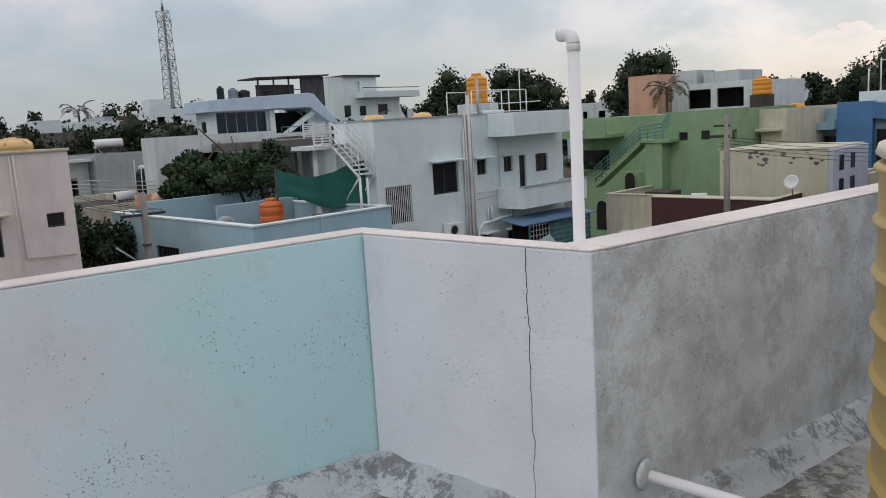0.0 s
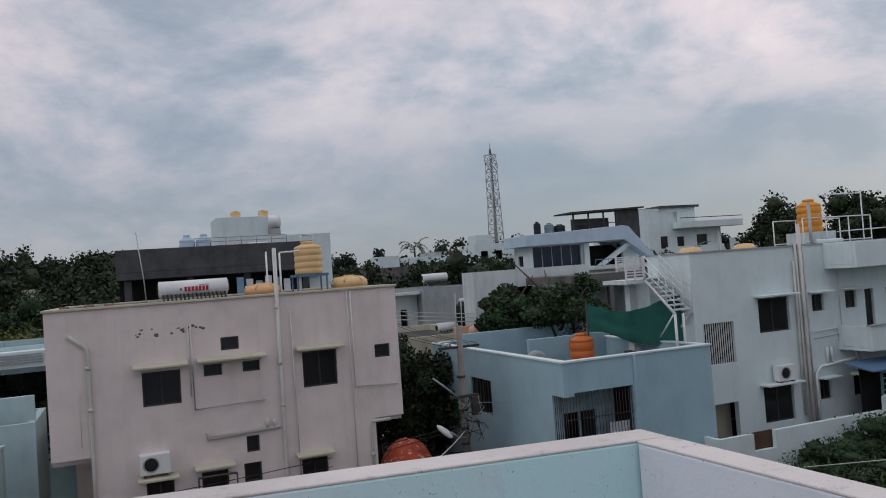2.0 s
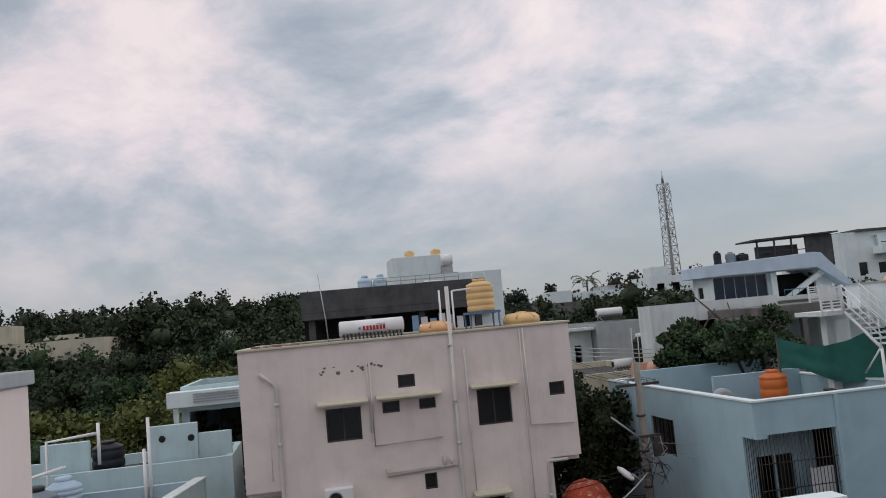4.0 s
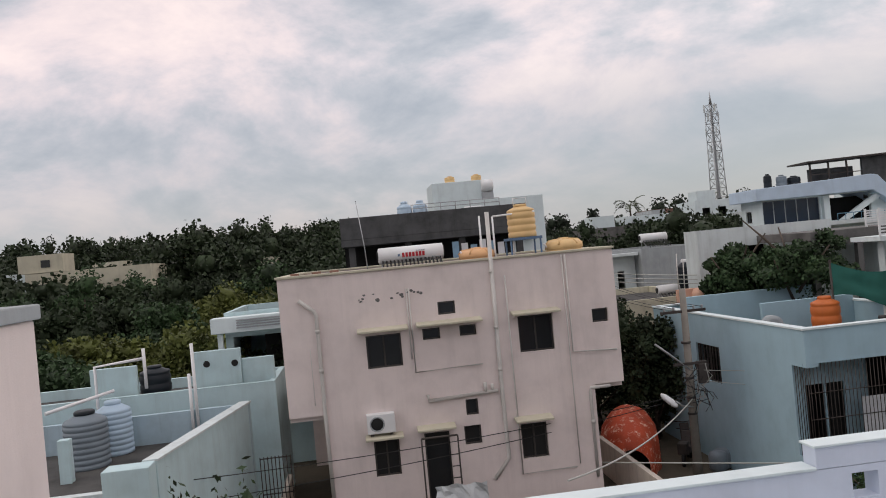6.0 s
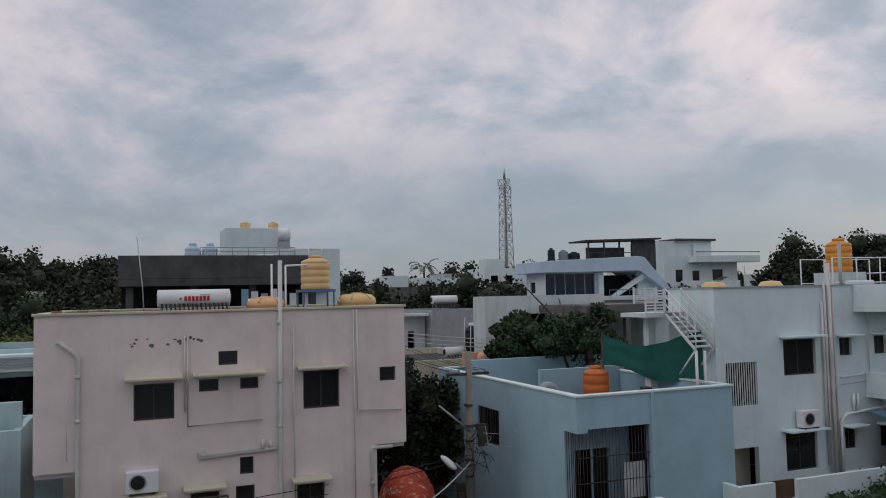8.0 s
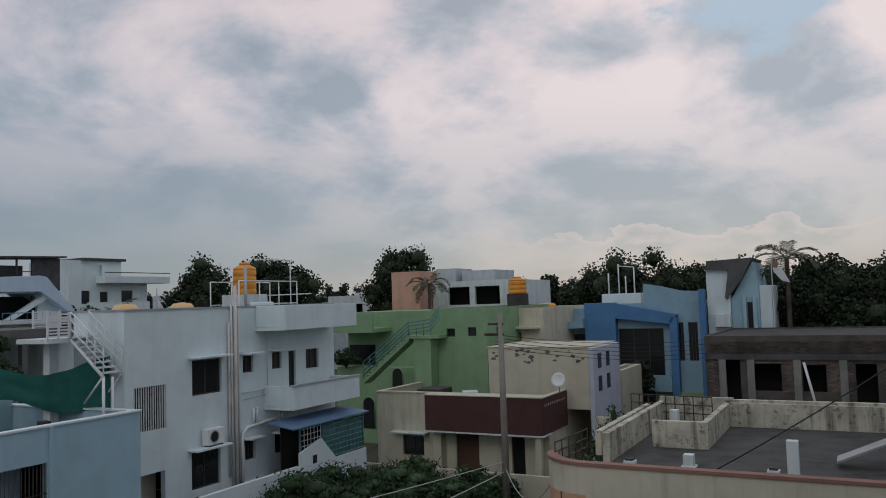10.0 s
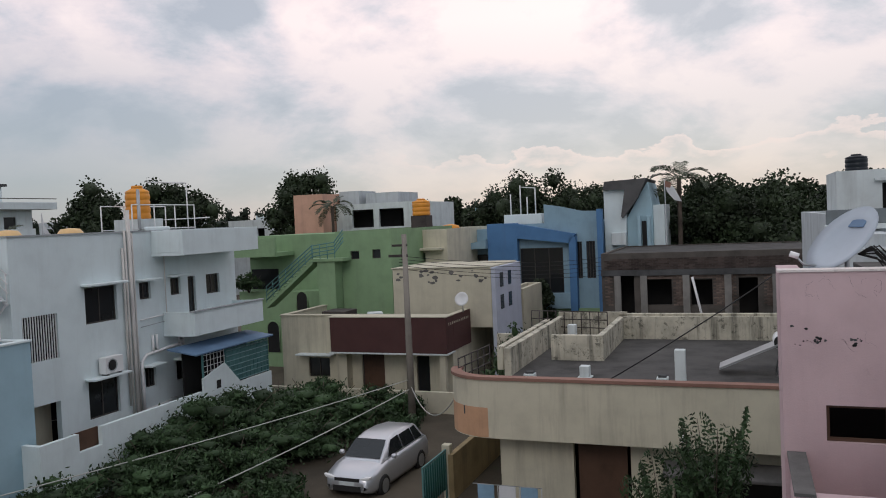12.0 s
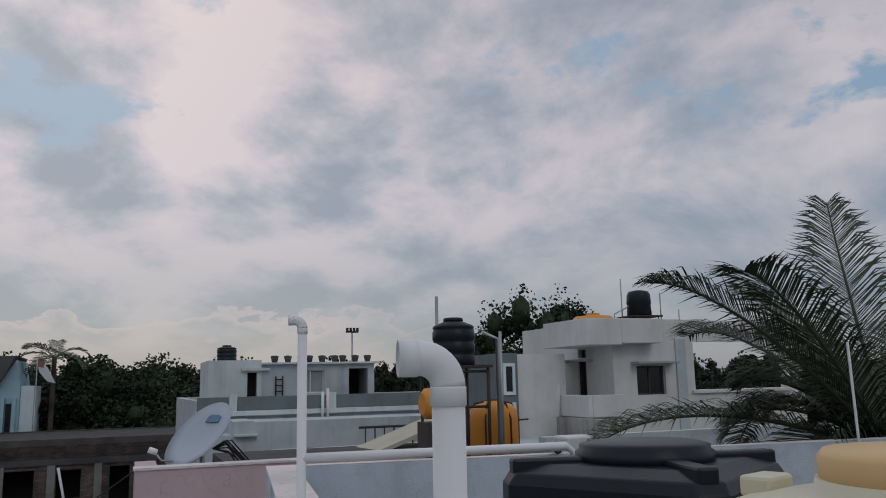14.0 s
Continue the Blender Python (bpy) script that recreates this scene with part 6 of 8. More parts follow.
gw = house("house", "white house with a narrow window and ledge", 13.2, 42.5, 15.45, 50, 6.75, WHITE_OLD, 0.3, front=[(1.2, 4.6, 1.6, 5.9)])
part("ledge", Shape().box(-0.2, -0.7, 6.752, 2.25, 0.2, 6.9), WHITE_OLD, gw)
solar_heater("white solar water heater on the grey house", 15.8, 42.3, 7.1, 1.55, text=False, tubes=10)
solar_heater("small white solar heater on the low roof", 12.9, 33.0, 4.8, 1.0, text=False, tubes=6, r=0.22)
lw = house("house", "cream low house with cluttered roof", 10.8, 32.0, 15.3, 40, 5.1, CREAM, 0.3)
for k in range(5):
    part("pipe", Shape().tube([(2.9 + 0.28 * k, 0.6, 4.8), (2.9 + 0.28 * k + 0.06, 0.6, 6.9 - 0.25 * (k % 3))], 0.025, 5), PVC_OLD, lw)
ribbed_tank("black plastic tank with a white cap on the low roof", 14.4, 33.2, 4.8, 0.42, 1.75, TANK_BLACK, lid_mat=PVC, ribs=4)

# ---- house with glass front and sloped blue-white roof ----
gl = thing("house", "white house with a glass front and swept pale blue roof", "building", 24.27, 44.3)
part("wall", Shape().panel("x", 0, 0, 8.6, 0, 9.3, 0.2, [(0.06, 7.68, 3.72, 9.14), (4.22, 7.62, 7.0, 9.16)]), WHITE, gl)
part("wall", Shape().panel("y", 0, 0.2, 2.5, 0, 9.3, 0.2, [(1.3, 7.9, 2.0, 8.6)]), WHITE, gl)
part("wall", Shape().panel("y", 8.6, 0.2, 2.5, 0, 8.0, -0.2), WHITE, gl)
part("wall", Shape().panel("x", 2.5, 0, 8.6, 0, 9.0, -0.2), WHITE, gl)
# Unlit inside of the house as a near-black block.
part("interior", Shape().box(0.4, 1.5, 0, 8.2, 2.2, 9.0), DARK, gl, "near-black block for the unlit rooms behind the glass")
window(gl, "x", 0, 0.06, 7.68, 3.72, 9.14, 1, mull=4, frame_mat=GREY_PAINT, pane_mat=GLASS_BLUE)
window(gl, "y", 0, 1.3, 7.9, 2.0, 8.6, 1, mull=0)
SWEPT = material("pale_blue_white_paint", (0.50, 0.62, 0.74), 0.7, grain=0.05, streak=0.08)
part("roof", Shape().extrude([(-0.67, 9.16), (6.75, 9.24), (8.75, 7.90), (9.1, 8.06), (7.15, 10.12), (6.7, 10.2), (-0.67, 9.88)], "y", -0.7, 2.7), SWEPT, gl, "swept pale blue roof", bevel=0.03)
part("column", Shape().box(3.78, -0.3, 7.6, 4.18, -0.002, 9.15), WHITE, gl, bevel=0.02)
part("stair_flank", Shape().extrude([(4.7, 7.62), (5.2, 7.62), (7.45, 8.85), (7.45, 9.25)], "y", -0.45, -0.2), WHITE, gl, "white stair flank")
part("balcony_slab", Shape().box(-0.3, -1.3, 7.35, 8.6, -0.002, 7.58), WHITE_OLD, gl, bevel=0.02)
part("balcony_rail", Shape().tube([(4.0, -1.2, 8.0), (8.5, -1.2, 8.0)], 0.03, 6), STEEL_BLUE, gl)
for k in range(10):
    part("baluster", Shape().tube([(4.0 + 0.5 * k, -1.2, 7.58), (4.0 + 0.5 * k, -1.2, 8.0)], 0.018, 5), STEEL_BLUE, gl)
ps = thing("roof_shed", "black roof shed with open sides", "shed", 27.85, 44.9)
part("roof", Shape().extrude([(-0.3, 11.22), (5.6, 11.40), (5.6, 11.50), (-0.3, 11.32)], "y", -0.4, 1.9), METAL_DARK, ps, "dark sheet roof")
part("wall", Shape().box(3.5, 0.0, 8.8, 5.4, 0.15, 11.36), DARK_CONCRETE, ps)
part("wall", Shape().box(0.5, 0.9, 9.9, 3.48, 1.05, 10.9), DARK_CONCRETE, ps)
part("wall", Shape().box(5.25, 0.152, 8.8, 5.4, 1.7, 11.36), DARK_CONCRETE, ps)
for u in (0.0, 1.2, 2.4):
    part("post", Shape().box(u, -0.1, 9.8, u + 0.09, -0.01, 11.25), METAL_DARK, ps)
part("rail", Shape().tube([(0, -0.05, 10.5), (3.4, -0.05, 10.5)], 0.03, 6), METAL_DARK, ps)
for k, u in enumerate((25.4, 26.3, 27.1)):
    ribbed_tank("small dark roof tank beside the shed", u, 45.4, 9.95, 0.24 + 0.08 * k, 0.85 - 0.12 * k, (TANK_BLACK, TANK_GREY, TANK_BLACK)[k], "small dark roof tanks", ribs=2)
wb = house("house", "white stepped apartment house with flat roofs", 43.0, 57.0, 51.0, 66, 10.8, WHITE, 0.5, front=[(1.2, 8.6, 2.0, 9.7), (3.0, 8.6, 3.8, 9.6), (5.2, 8.6, 6.4, 9.7)])
for u0, z0, u1, z1 in ((1.2, 8.6, 2.0, 9.7), (3.0, 8.6, 3.8, 9.6), (5.2, 8.6, 6.4, 9.7)):
    window(wb, "x", 0, u0, z0, u1, z1, 1, mull=0)
part("roof_room", Shape().panel("x", 0.5, 0.0, 5.6, 10.802, 12.25, 0.2, [(3.0, 10.9, 3.6, 11.9)]), WHITE, wb, "set back roof room")
part("roof_room", Shape().box(0.0, 0.702, 10.802, 5.6, 5.0, 12.25), WHITE, wb)
part("canopy", Shape().box(1.6, 0.2, 12.252, 5.9, 4.6, 12.46), DARK_CONCRETE, wb, "dark weathered slab")
part("slab", Shape().box(2.6, -1.2, 10.3, 9.6, -0.002, 10.9), WHITE, wb, bevel=0.03)
part("rail", Shape().tube([(2.6, -1.15, 11.2), (9.6, -1.15, 11.2)], 0.04, 6), METAL_DARK, wb)
part("parapet", Shape().box(1.0, -1.0, 8.0, 7.4, -0.9, 8.7), WHITE, wb)

# ---- white house: pipes, roof tank, porch ----
Y = -0.07
for u, r, z0, z1 in ((4.75, 0.07, 0.2, 8.7), (4.55, 0.04, 0.2, 8.0), (4.42, 0.04, 2.0, 7.4), (4.9, 0.03, 1.0, 7.9), (6.45, 0.02, 4.6, 7.4)):
    wall_pipe(white, [(u, Y, z0), (u, Y, z1)], r)
wall_pipe(white, [(5.05, Y, 1.3), (5.05, Y, 3.4), (5.3, Y, 3.6), (7.0, Y, 3.72), (7.3, Y, 3.9)], 0.055, PVC)
for u in (5.65, 5.85, 7.05, 7.25):
    wall_pipe(white, [(u, Y, 3.65), (u, Y, 4.25)], 0.045, PVC)
wall_pipe(white, [(5.1, Y, 4.85), (6.4, Y, 4.9)], 0.025, PVC)
wall_pipe(white, [(5.1, Y, 1.7), (6.4, Y, 1.75), (6.45, Y, 1.4)], 0.03, PVC)
wall_pipe(white, [(5.1, Y, 4.6), (6.3, Y, 4.65)], 0.012, GREY_PAINT)
cooler(WH[0] + 3.1, WH[1] - 0.05, 3.34, label="white outdoor air conditioner on a window shade")
ob_t = ribbed_tank("bright orange plastic water tank on the white house roof", 23.6, 21.1, 8.4, 0.44, 1.2, TANK_ORANGE, ribs=4)
part("plinth", Shape().box(-0.6, -0.6, -1.22, 0.6, 0.6, -0.002), WHITE_OLD, ob_t, "white masonry plinth")
part("base_tub", Shape().box(-0.7, -0.95, -0.85, 0.6, -0.802, -0.3), WHITE, ob_t, bevel=0.06)
rl = thing("roof_rail", "white pipe rail round the roof tank", "rail", 22.5, 20.4, 7.15)
railing(rl, (0, 0, 0), (3.4, 0, 0), 1.75, 4, 2, STEEL_WHITE, 0.025)
railing(rl, (0, 1.4, 0), (3.4, 1.4, 0), 1.75, 4, 2, STEEL_WHITE, 0.025)
part("mast", Shape().tube([(0.35, 0.0, 0), (0.35, 0, 2.3)], 0.06, 8), METAL, rl)
part("mast", Shape().tube([(3.0, 0.0, 0), (3.0, 0, 2.6)], 0.025, 6), STEEL_WHITE, rl)
part("top_rail", Shape().tube([(1.2, 0.3, 2.6), (3.0, 0, 2.6)], 0.025, 6), STEEL_WHITE, rl)
part("top_rail", Shape().tube([(2.0, 0.3, 1.2), (4.6, 0.2, 1.25)], 0.025, 6), STEEL_WHITE, rl)
fl2 = thing("flag", "white cloth flag on a short pole", "flag", 19.0, 20.8, 7.15)
part("pole", Shape().tube([(0, 0, 0), (0, 0, 1.5)], 0.015, 5), METAL, fl2)
part("cloth", Shape().add([(0, 0, 1.5), (0.1, 0.02, 1.1), (0.45, 0.1, 0.75), (0.3, 0.05, 0.6), (0.05, 0, 0.9)], [(0, 1, 2, 3, 4)]), CLOTH_WHITE, fl2)
for k, u in enumerate((17.2, 19.6)):
    cc = thing("roof_crate", "yellow plastic lid lying on the roof", "lid", u + 0.6, 20.9, 7.17, group="yellow lids")
    part("lid", Shape().lathe([(0.45, 0), (0.45, 0.75), (0.3, 0.95), (0.05, 0.98)], 16), TANK_YELLOW, cc)
# porch with blue sheet roof and lattice
po = thing("porch", "porch with a blue sheet roof and steel lattice", "porch", 22.8, 18.4)
part("roof", Shape().extrude([(-0.25, 3.50), (1.0, 3.68), (1.0, 3.73), (-0.25, 3.55)], "x", -0.1, 4.75), SHEET_BLUE, po, "blue metal sheet roof")
for k in range(7):
    part("lattice_bar", Shape().tube([(0.6 + 0.2 * k, 0, 2.6), (0.6 + 0.2 * k, 0, 3.5)], 0.014, 5), STEEL_WHITE, po)
for k in range(4):
    part("lattice_bar", Shape().tube([(0.6, -0.01, 2.8 + 0.2 * k), (1.85, -0.01, 2.8 + 0.2 * k)], 0.012, 5), STEEL_WHITE, po)
# Porch shade painted as a near-black sheet behind the lattice.
part("shade_backing", Shape().box(0.6, 0.9, 0, 4.6, 0.95, 3.5), DARK, po, "near-black sheet for the shade behind the lattice")
for k in range(12):
    part("lattice_bar", Shape().tube([(1.85 + 0.25 * k, -0.05, 2.1), (1.85 + 0.25 * k, -0.05, 3.42)], 0.016, 5), STEEL_TEAL, po)
for k in range(7):
    part("lattice_bar", Shape().tube([(1.85, -0.06, 2.15 + 0.2 * k), (4.62, -0.06, 2.15 + 0.2 * k)], 0.016, 5), STEEL_LIGHTTEAL, po)
part("net", Shape().box(1.85, 0.0, 2.1, 4.6, 0.02, 3.42), STEEL_TEAL, po, "dark teal net behind the lattice")
for u in (0.55, 1.85, 4.62):
    part("post", Shape().box(u - 0.03, -0.03, 0, u + 0.03, 0.03, 3.5), STEEL_TEAL, po)
cwl = thing("compound_wall", "white compound wall with a stepped top below the white house", "wall", 16.2, 18.32)
part("wall", Shape().panel("x", 0, 0, 7.0, 0, 2.15, 0.16, [(1.36, 1.6, 2.24, 2.15)]), WHITE, cwl)
part("wall", Shape().extrude([(7.0, 0), (7.0, 2.6), (7.9, 2.85), (8.3, 2.95), (9.2, 2.08), (11.3, 2.08), (11.3, 0)], "y", -0.03, 0.04), WHITE, cwl, "raised sloping end of the wall")
# No hole is cut: a near-black plate paints its shade.
part("vent", Shape().box(7.75, -0.034, 2.1, 8.0, -0.031, 2.4), DARK, cwl, "small near-black plate for the shade of an opening")
part("wall", Shape().box(0.0, 0.162, 0, 0.16, 1.66, 2.15), WHITE, cwl)
# Added dark sheet, no boards: it gives the gap its shade.
part("shutter", Shape().box(1.3, 0.2, 1.5, 2.3, 0.24, 2.14), WOOD, cwl, "dark brown sheet for the shade in the gap")

# ---- maroon house details ----
part("band_edge", Shape().box(-0.95, -0.12, 2.30, -0.0, 5.4, 2.355), WHITE_OLD, brown, "pale edge below the band")
part("band_coping", Shape().box(-0.93, -0.10, 3.862, -0.05, 5.4, 3.90), BEIGE, brown, "pale coping over the band")
part("sunshade", Shape().box(-0.5, 5.6, 2.07, -0.002, 7.4, 2.14), WHITE_OLD, brown, bevel=0.015)
part("porch_column", Shape().box(-0.85, 0.05, 0, -0.6, 0.3, 2.298), BEIGE, brown)
part("porch_column", Shape().box(-0.5, 4.8, 0, -0.002, 5.2, 2.298), BEIGE, brown)
for k in range(12):
    part("motif", Shape().box(-0.6 + 0.22 * k, -0.078, 3.5, -0.54 + 0.22 * k, -0.0715, 3.6), BEIGE, brown, "small pale motif")
for z in (4.1, 5.1):
    for u in (2.9, 4.2):
        part("slit_window", Shape().box(u, -1.315, z - 0.35, u + 0.5, -1.3005, z + 0.3), GLASS, brown)
part("stair_coping", Shape().box(2.15, -1.09, 5.702, 6.55, 3.7, 5.74), BEIGE, brown)
for k in range(22):
    v, z = RNG.uniform(-0.9, 3.4), RNG.uniform(5.0, 5.6)
    m = RNG.uniform(0.04, 0.12)
    part("flake", Shape().prism([(v + m * 1.4 * math.cos(q) * RNG.uniform(0.5, 1.2), z + m * math.sin(q) * RNG.uniform(0.4, 1.1)) for q in [0.9 * j for j in range(7)]], 0.0, 0.006), CONCRETE, brown, "bare patch of fallen paint").matrix_local = Matrix(((0, 0, -1, 2.199), (1, 0, 0, 0), (0, 1, 0, 0), (0, 0, 0, 1)))
sd = thing("satellite_dish", "small white satellite dish on the roof", "satellite dish", 31.6, 11.4, 3.93)


def dish_shape(r, depth, n=28):
    return Shape().lathe([(0.02, 0), (r * 0.35, depth * 0.12), (r * 0.7, depth * 0.5), (r, depth), (r * 1.01, depth + 0.012), (r * 0.7, depth * 0.5 + 0.016), (r * 0.35, depth * 0.12 + 0.016), (0.02, 0.016)], n)


part("reflector", dish_shape(0.3, 0.09), STEEL_WHITE, sd).matrix_local = Matrix.Translation((0, 0, 0.55)) @ Matrix.Rotation(radians(-70), 4, "Y")
part("mast", Shape().tube([(0.05, 0, 0), (0.03, 0, 0.55)], 0.025, 6), METAL, sd)
for k, (u, v, s0) in enumerate(((32.2, 17.6, 0.6), (32.0, 16.9, 0.4), (33.0, 16.2, 0.35))):
    jk = thing("roof_clutter", "dark boxes stacked on the terrace", "boxes", u, v, 3.02, turn=15 * k, group="boxes on the terrace")
    part("box", Shape().box(-s0, -s0, 0, s0, s0, 0.75 + 0.2 * (k == 0)), METAL_DARK if k < 2 else WHITE_OLD, jk, bevel=0.03)
fw = thing("compound_wall", "cream compound wall along the empty plot", "wall", 29.6, 10.2)
part("wall", Shape().box(0, 0, 0, 0.18, 10.6, 0.95), BEIGE, fw, bevel=0.015)

# ---- green house: staircase, arched windows, lower wing ----
stg = thing("staircase", "green outside staircase with teal rails", "staircase", 36.0, 19.75)
for k in range(13):
    z = 6.2 - 0.17 * k
    part("tread", Shape().box(-0.88, 0.86 + 0.215 * k, z - 0.06, -0.0, 1.10 + 0.215 * k, z), GREEN, stg)
part("stringer", Shape().extrude([(0.86, 6.12), (3.7, 3.88), (3.7, 3.70), (0.86, 5.94)], "x", -0.85, -0.05), GREEN, stg)
part("landing", Shape().box(-0.9, -0.9, 6.05, -0.0, 0.85, 6.2), GREEN, stg)
for h in (0.12, 0.30, 0.48, 0.66):
    part("rail", Shape().tube([(-0.9, 3.64, 4.0 + h * 1.25), (-0.9, 0.85, 6.2 + h), (-0.9, -0.45, 6.35 + h), (-0.9, -0.97, 6.95 + h)], 0.030, 6), STEEL_TEAL, stg)
for k in range(8):
    v = 3.64 - 0.4 * k
    part("post", Shape().tube([(-0.9, v, 4.0 + (3.64 - v) * 0.79), (-0.9, v, 4.84 + (3.64 - v) * 0.74)], 0.024, 6), STEEL_TEAL, stg)
for k in range(4):
    part("post", Shape().tube([(-0.9, 0.8 - 0.42 * k, 6.2), (-0.9, 0.8 - 0.42 * k, 6.9 + 0.04 * k)], 0.024, 6), STEEL_TEAL, stg)
part("support_wall", Shape().box(-0.80, -0.37, 0, -0.05, 0.61, 6.048), GREEN, stg)


def arched(parent, x, v0, v1, z0, z1):
    r = (v1 - v0) / 2
    pts = [(v0, z0), (v1, z0)] + [((v0 + v1) / 2 + r * math.cos(w), z1 - r + r * math.sin(w)) for w in [math.pi * k / 10 for k in range(11)]]
    part("arched_window", Shape().prism(pts, 0.0, 0.03), GLASS, parent, "dark arched window").matrix_local = Matrix(((0, 0, -1, x), (1, 0, 0, 0), (0, 1, 0, 0), (0, 0, 0, 1)))
    rim = [(p[0], p[1]) for p in pts[2:]]
    part("arch_rim", Shape().tube([(x - 0.02, p[0], p[1]) for p in [(v1, z0)] + rim + [(v0, z0)]], 0.04, 5), GREEN, parent)


arched(green, 1.996, 6.07, 6.77, 3.1, 4.29)
arched(green, 1.996, 7.95, 8.75, 0.9, 2.65)
part("upper_parapet", Shape().box(1.2, 7.5, 6.5, 1.4, 10.6, 7.3), GREEN, green)
part("upper_slab", Shape().box(1.2, 7.5, 6.28, 3.19, 10.6, 6.498), GREEN, green)
# Near-black sheet on the solid wall paints in the shade of an opening.
part("opening_shade", Shape().box(3.17, 8.6, 4.35, 3.198, 10.4, 5.5), GLASS, green, "near-black sheet for the shaded opening under the upper roof")
bush(37.6, 26.2, 1.1, 2.2, 1600, 0.16, LEAF_BUSH, "green potted plants on the balcony", z=4.3, group="balcony plants")

# ---- houses behind: cream, peach, flats ----
cb = house("house", "cream painted house with a dark window and rounded corner", 40.2, 15.2, 48, 19.4, 7.38, CREAM, 0.3, side=[(1.3, 5.0, 2.6, 6.1)])
part("ledge", Shape().box(-0.5, 0.2, 6.25, -0.002, 4.0, 6.4), CREAM, cb, bevel=0.03)
hl = house("house", "pale cream low house beyond the maroon house", 38.2, 10.54, 42, 11.43, 4.28, BEIGE, 0.3)
pc = house("house", "peach painted roof room behind the green house", 46.4, 26.2, 52, 28.4, 9.95, PEACH, 0.2)
pwh = house("house", "white house with an open verandah behind", 48.0, 20.5, 56, 26.1, 9.2, WHITE_OLD, 0.3, side=[(0.6, 7.6, 2.4, 8.8), (2.8, 7.6, 4.4, 8.8)])
boxes("roof_room", pwh, PALE_GREY, (0.6, 1.2, 9.202, 4, 3.6, 9.9), (0.4, 4.0, 9.202, 3, 5.5, 10.1))
ot = ribbed_tank("orange square roof tank on a dark stand", 45.0, 18.6, 8.2, 0.55, 1.0, TANK_ORANGE, ribs=3)
part("stand", Shape().box(-0.5, -0.5, -0.9, 0.5, 0.5, -0.002), METAL_DARK, ot)
low_t = thing("water_tank", "low orange tank lying on the roof", "water tank", 45.4, 16.9, 7.1)
part("body", Shape().lathe([(0.55, 0), (0.6, 0.2), (0.5, 0.42), (0.1, 0.5)], 18), TANK_ORANGE, low_t)
for k in range(16):
    yaw, d = -1.0 - 30 * k / 15 + 2.0 * math.sin(k * 2.1), 95 + 17 * (k * 7 % 6)
    a, b = polar(yaw, d)
    hh_ = 8.2 + 2.0 * ((k * 5) % 7) / 6
    wdt = 6 + (k * 3) % 6
    fh = house("house", "pale distant flat-roofed house", a, b, a + 6, b + wdt, hh_, (WHITE, PALE_GREY, WHITE_OLD, BLUEGREY)[k % 4], 0.4, side=[(1.0, hh_ - 2.2, 2.0, hh_ - 1.0), (wdt - 2.4, hh_ - 2.2, wdt - 1.4, hh_ - 1.0)], front=[(1.0, hh_ - 2.2, 2.0, hh_ - 1.0), (3.6, hh_ - 2.2, 4.6, hh_ - 1.0)])
    if k % 2:
        boxes("roof_room", fh, WHITE, (1.0, 1.0, hh_ - 0.4, 4.0, 4.0, hh_ + 1.2))
for k, (yaw, d, wdt, top, mt) in enumerate(((24.5, 120, 8, 10.6, WHITE), (22.5, 125, 9, 11.3, PALE_GREY), (19.6, 118, 9, 11.8, WHITE), (27.0, 95, 8, 9.0, CONCRETE), (15.6, 100, 7, 9.4, WHITE_OLD), (62.0, 92, 20, 9.2, BEIGE), (67.5, 80, 8, 9.5, WHITE), (64.3, 84, 7, 10.0, CREAM))):
    a, b = polar(yaw, d)
    fh = house("house", "distant flat-roofed house among trees", a, b, a + wdt, b + 7, top, mt, 0.5, front=[(1.0, top - 2.4, 2.2, top - 1.1), (3.4, top - 2.4, 4.6, top - 1.1)], coping=TERRACOTTA if k == 1 else None)
    if k in (2, 3):
        boxes("roof_room", fh, WHITE, (0.8, 1.0, top - 0.5, 3.6, 4.0, top + 1.4))
    if k == 1:
        part("band", Shape().box(2.0, -0.05, top - 0.9, 8.8, -0.003, top), TERRACOTTA, fh, "terracotta painted band")
tmpl = thing("temple_spire", "small golden temple spire above the trees", "temple", *polar(56.2, 150))
part("spire", Shape().lathe([(3.0, 0), (3.0, 7.0), (2.2, 9.5), (1.2, 12), (0.9, 12.3), (0.6, 13.4), (0.1, 14.8)], 12), TANK_ORANGE, tmpl)

# ---- blue house details ----
part("panel", Shape().box(-0.5, 4.6, 0, -0.02, 6.4, 7.5), BLUE, bhouse, "deep blue projecting wall", bevel=0.02)
part("arch_beam", Shape().extrude([(1.6, 6.25), (1.2, 6.75), (4.6, 7.45), (4.6, 6.6)], "x", -0.5, -0.02), BLUE, bhouse, "deep blue slanted beam")
part("arch_post", Shape().box(-0.5, 1.2, 0, -0.02, 1.6, 6.6), BLUE, bhouse)
part("corner_post", Shape().box(-0.4, -0.3, 0, 0.1, 0.0, 8.1), BLUE, bhouse)
part("balcony", Shape().box(-0.6, 1.6, 2.55, -0.02, 4.6, 3.4), BLUE_LIGHT, bhouse)
part("plinth_wall", Shape().box(-0.3, -0.2, 1.9, -0.01, 4.6, 2.5), GREEN, bhouse, "pale green band")
part("porch_roof", Shape().extrude([(6.4, 6.1), (9.1, 6.0), (9.1, 6.1), (6.4, 6.6)], "x", -0.9, 0.28), BLUE_LIGHT, bhouse)
# No glazing here: porch shade put into a thin near-black sheet.
part("porch_shadow", Shape().box(0.27, 6.6, 4.0, 0.298, 9.0, 5.7), GLASS, bhouse, "near-black sheet for the shade under the porch roof")
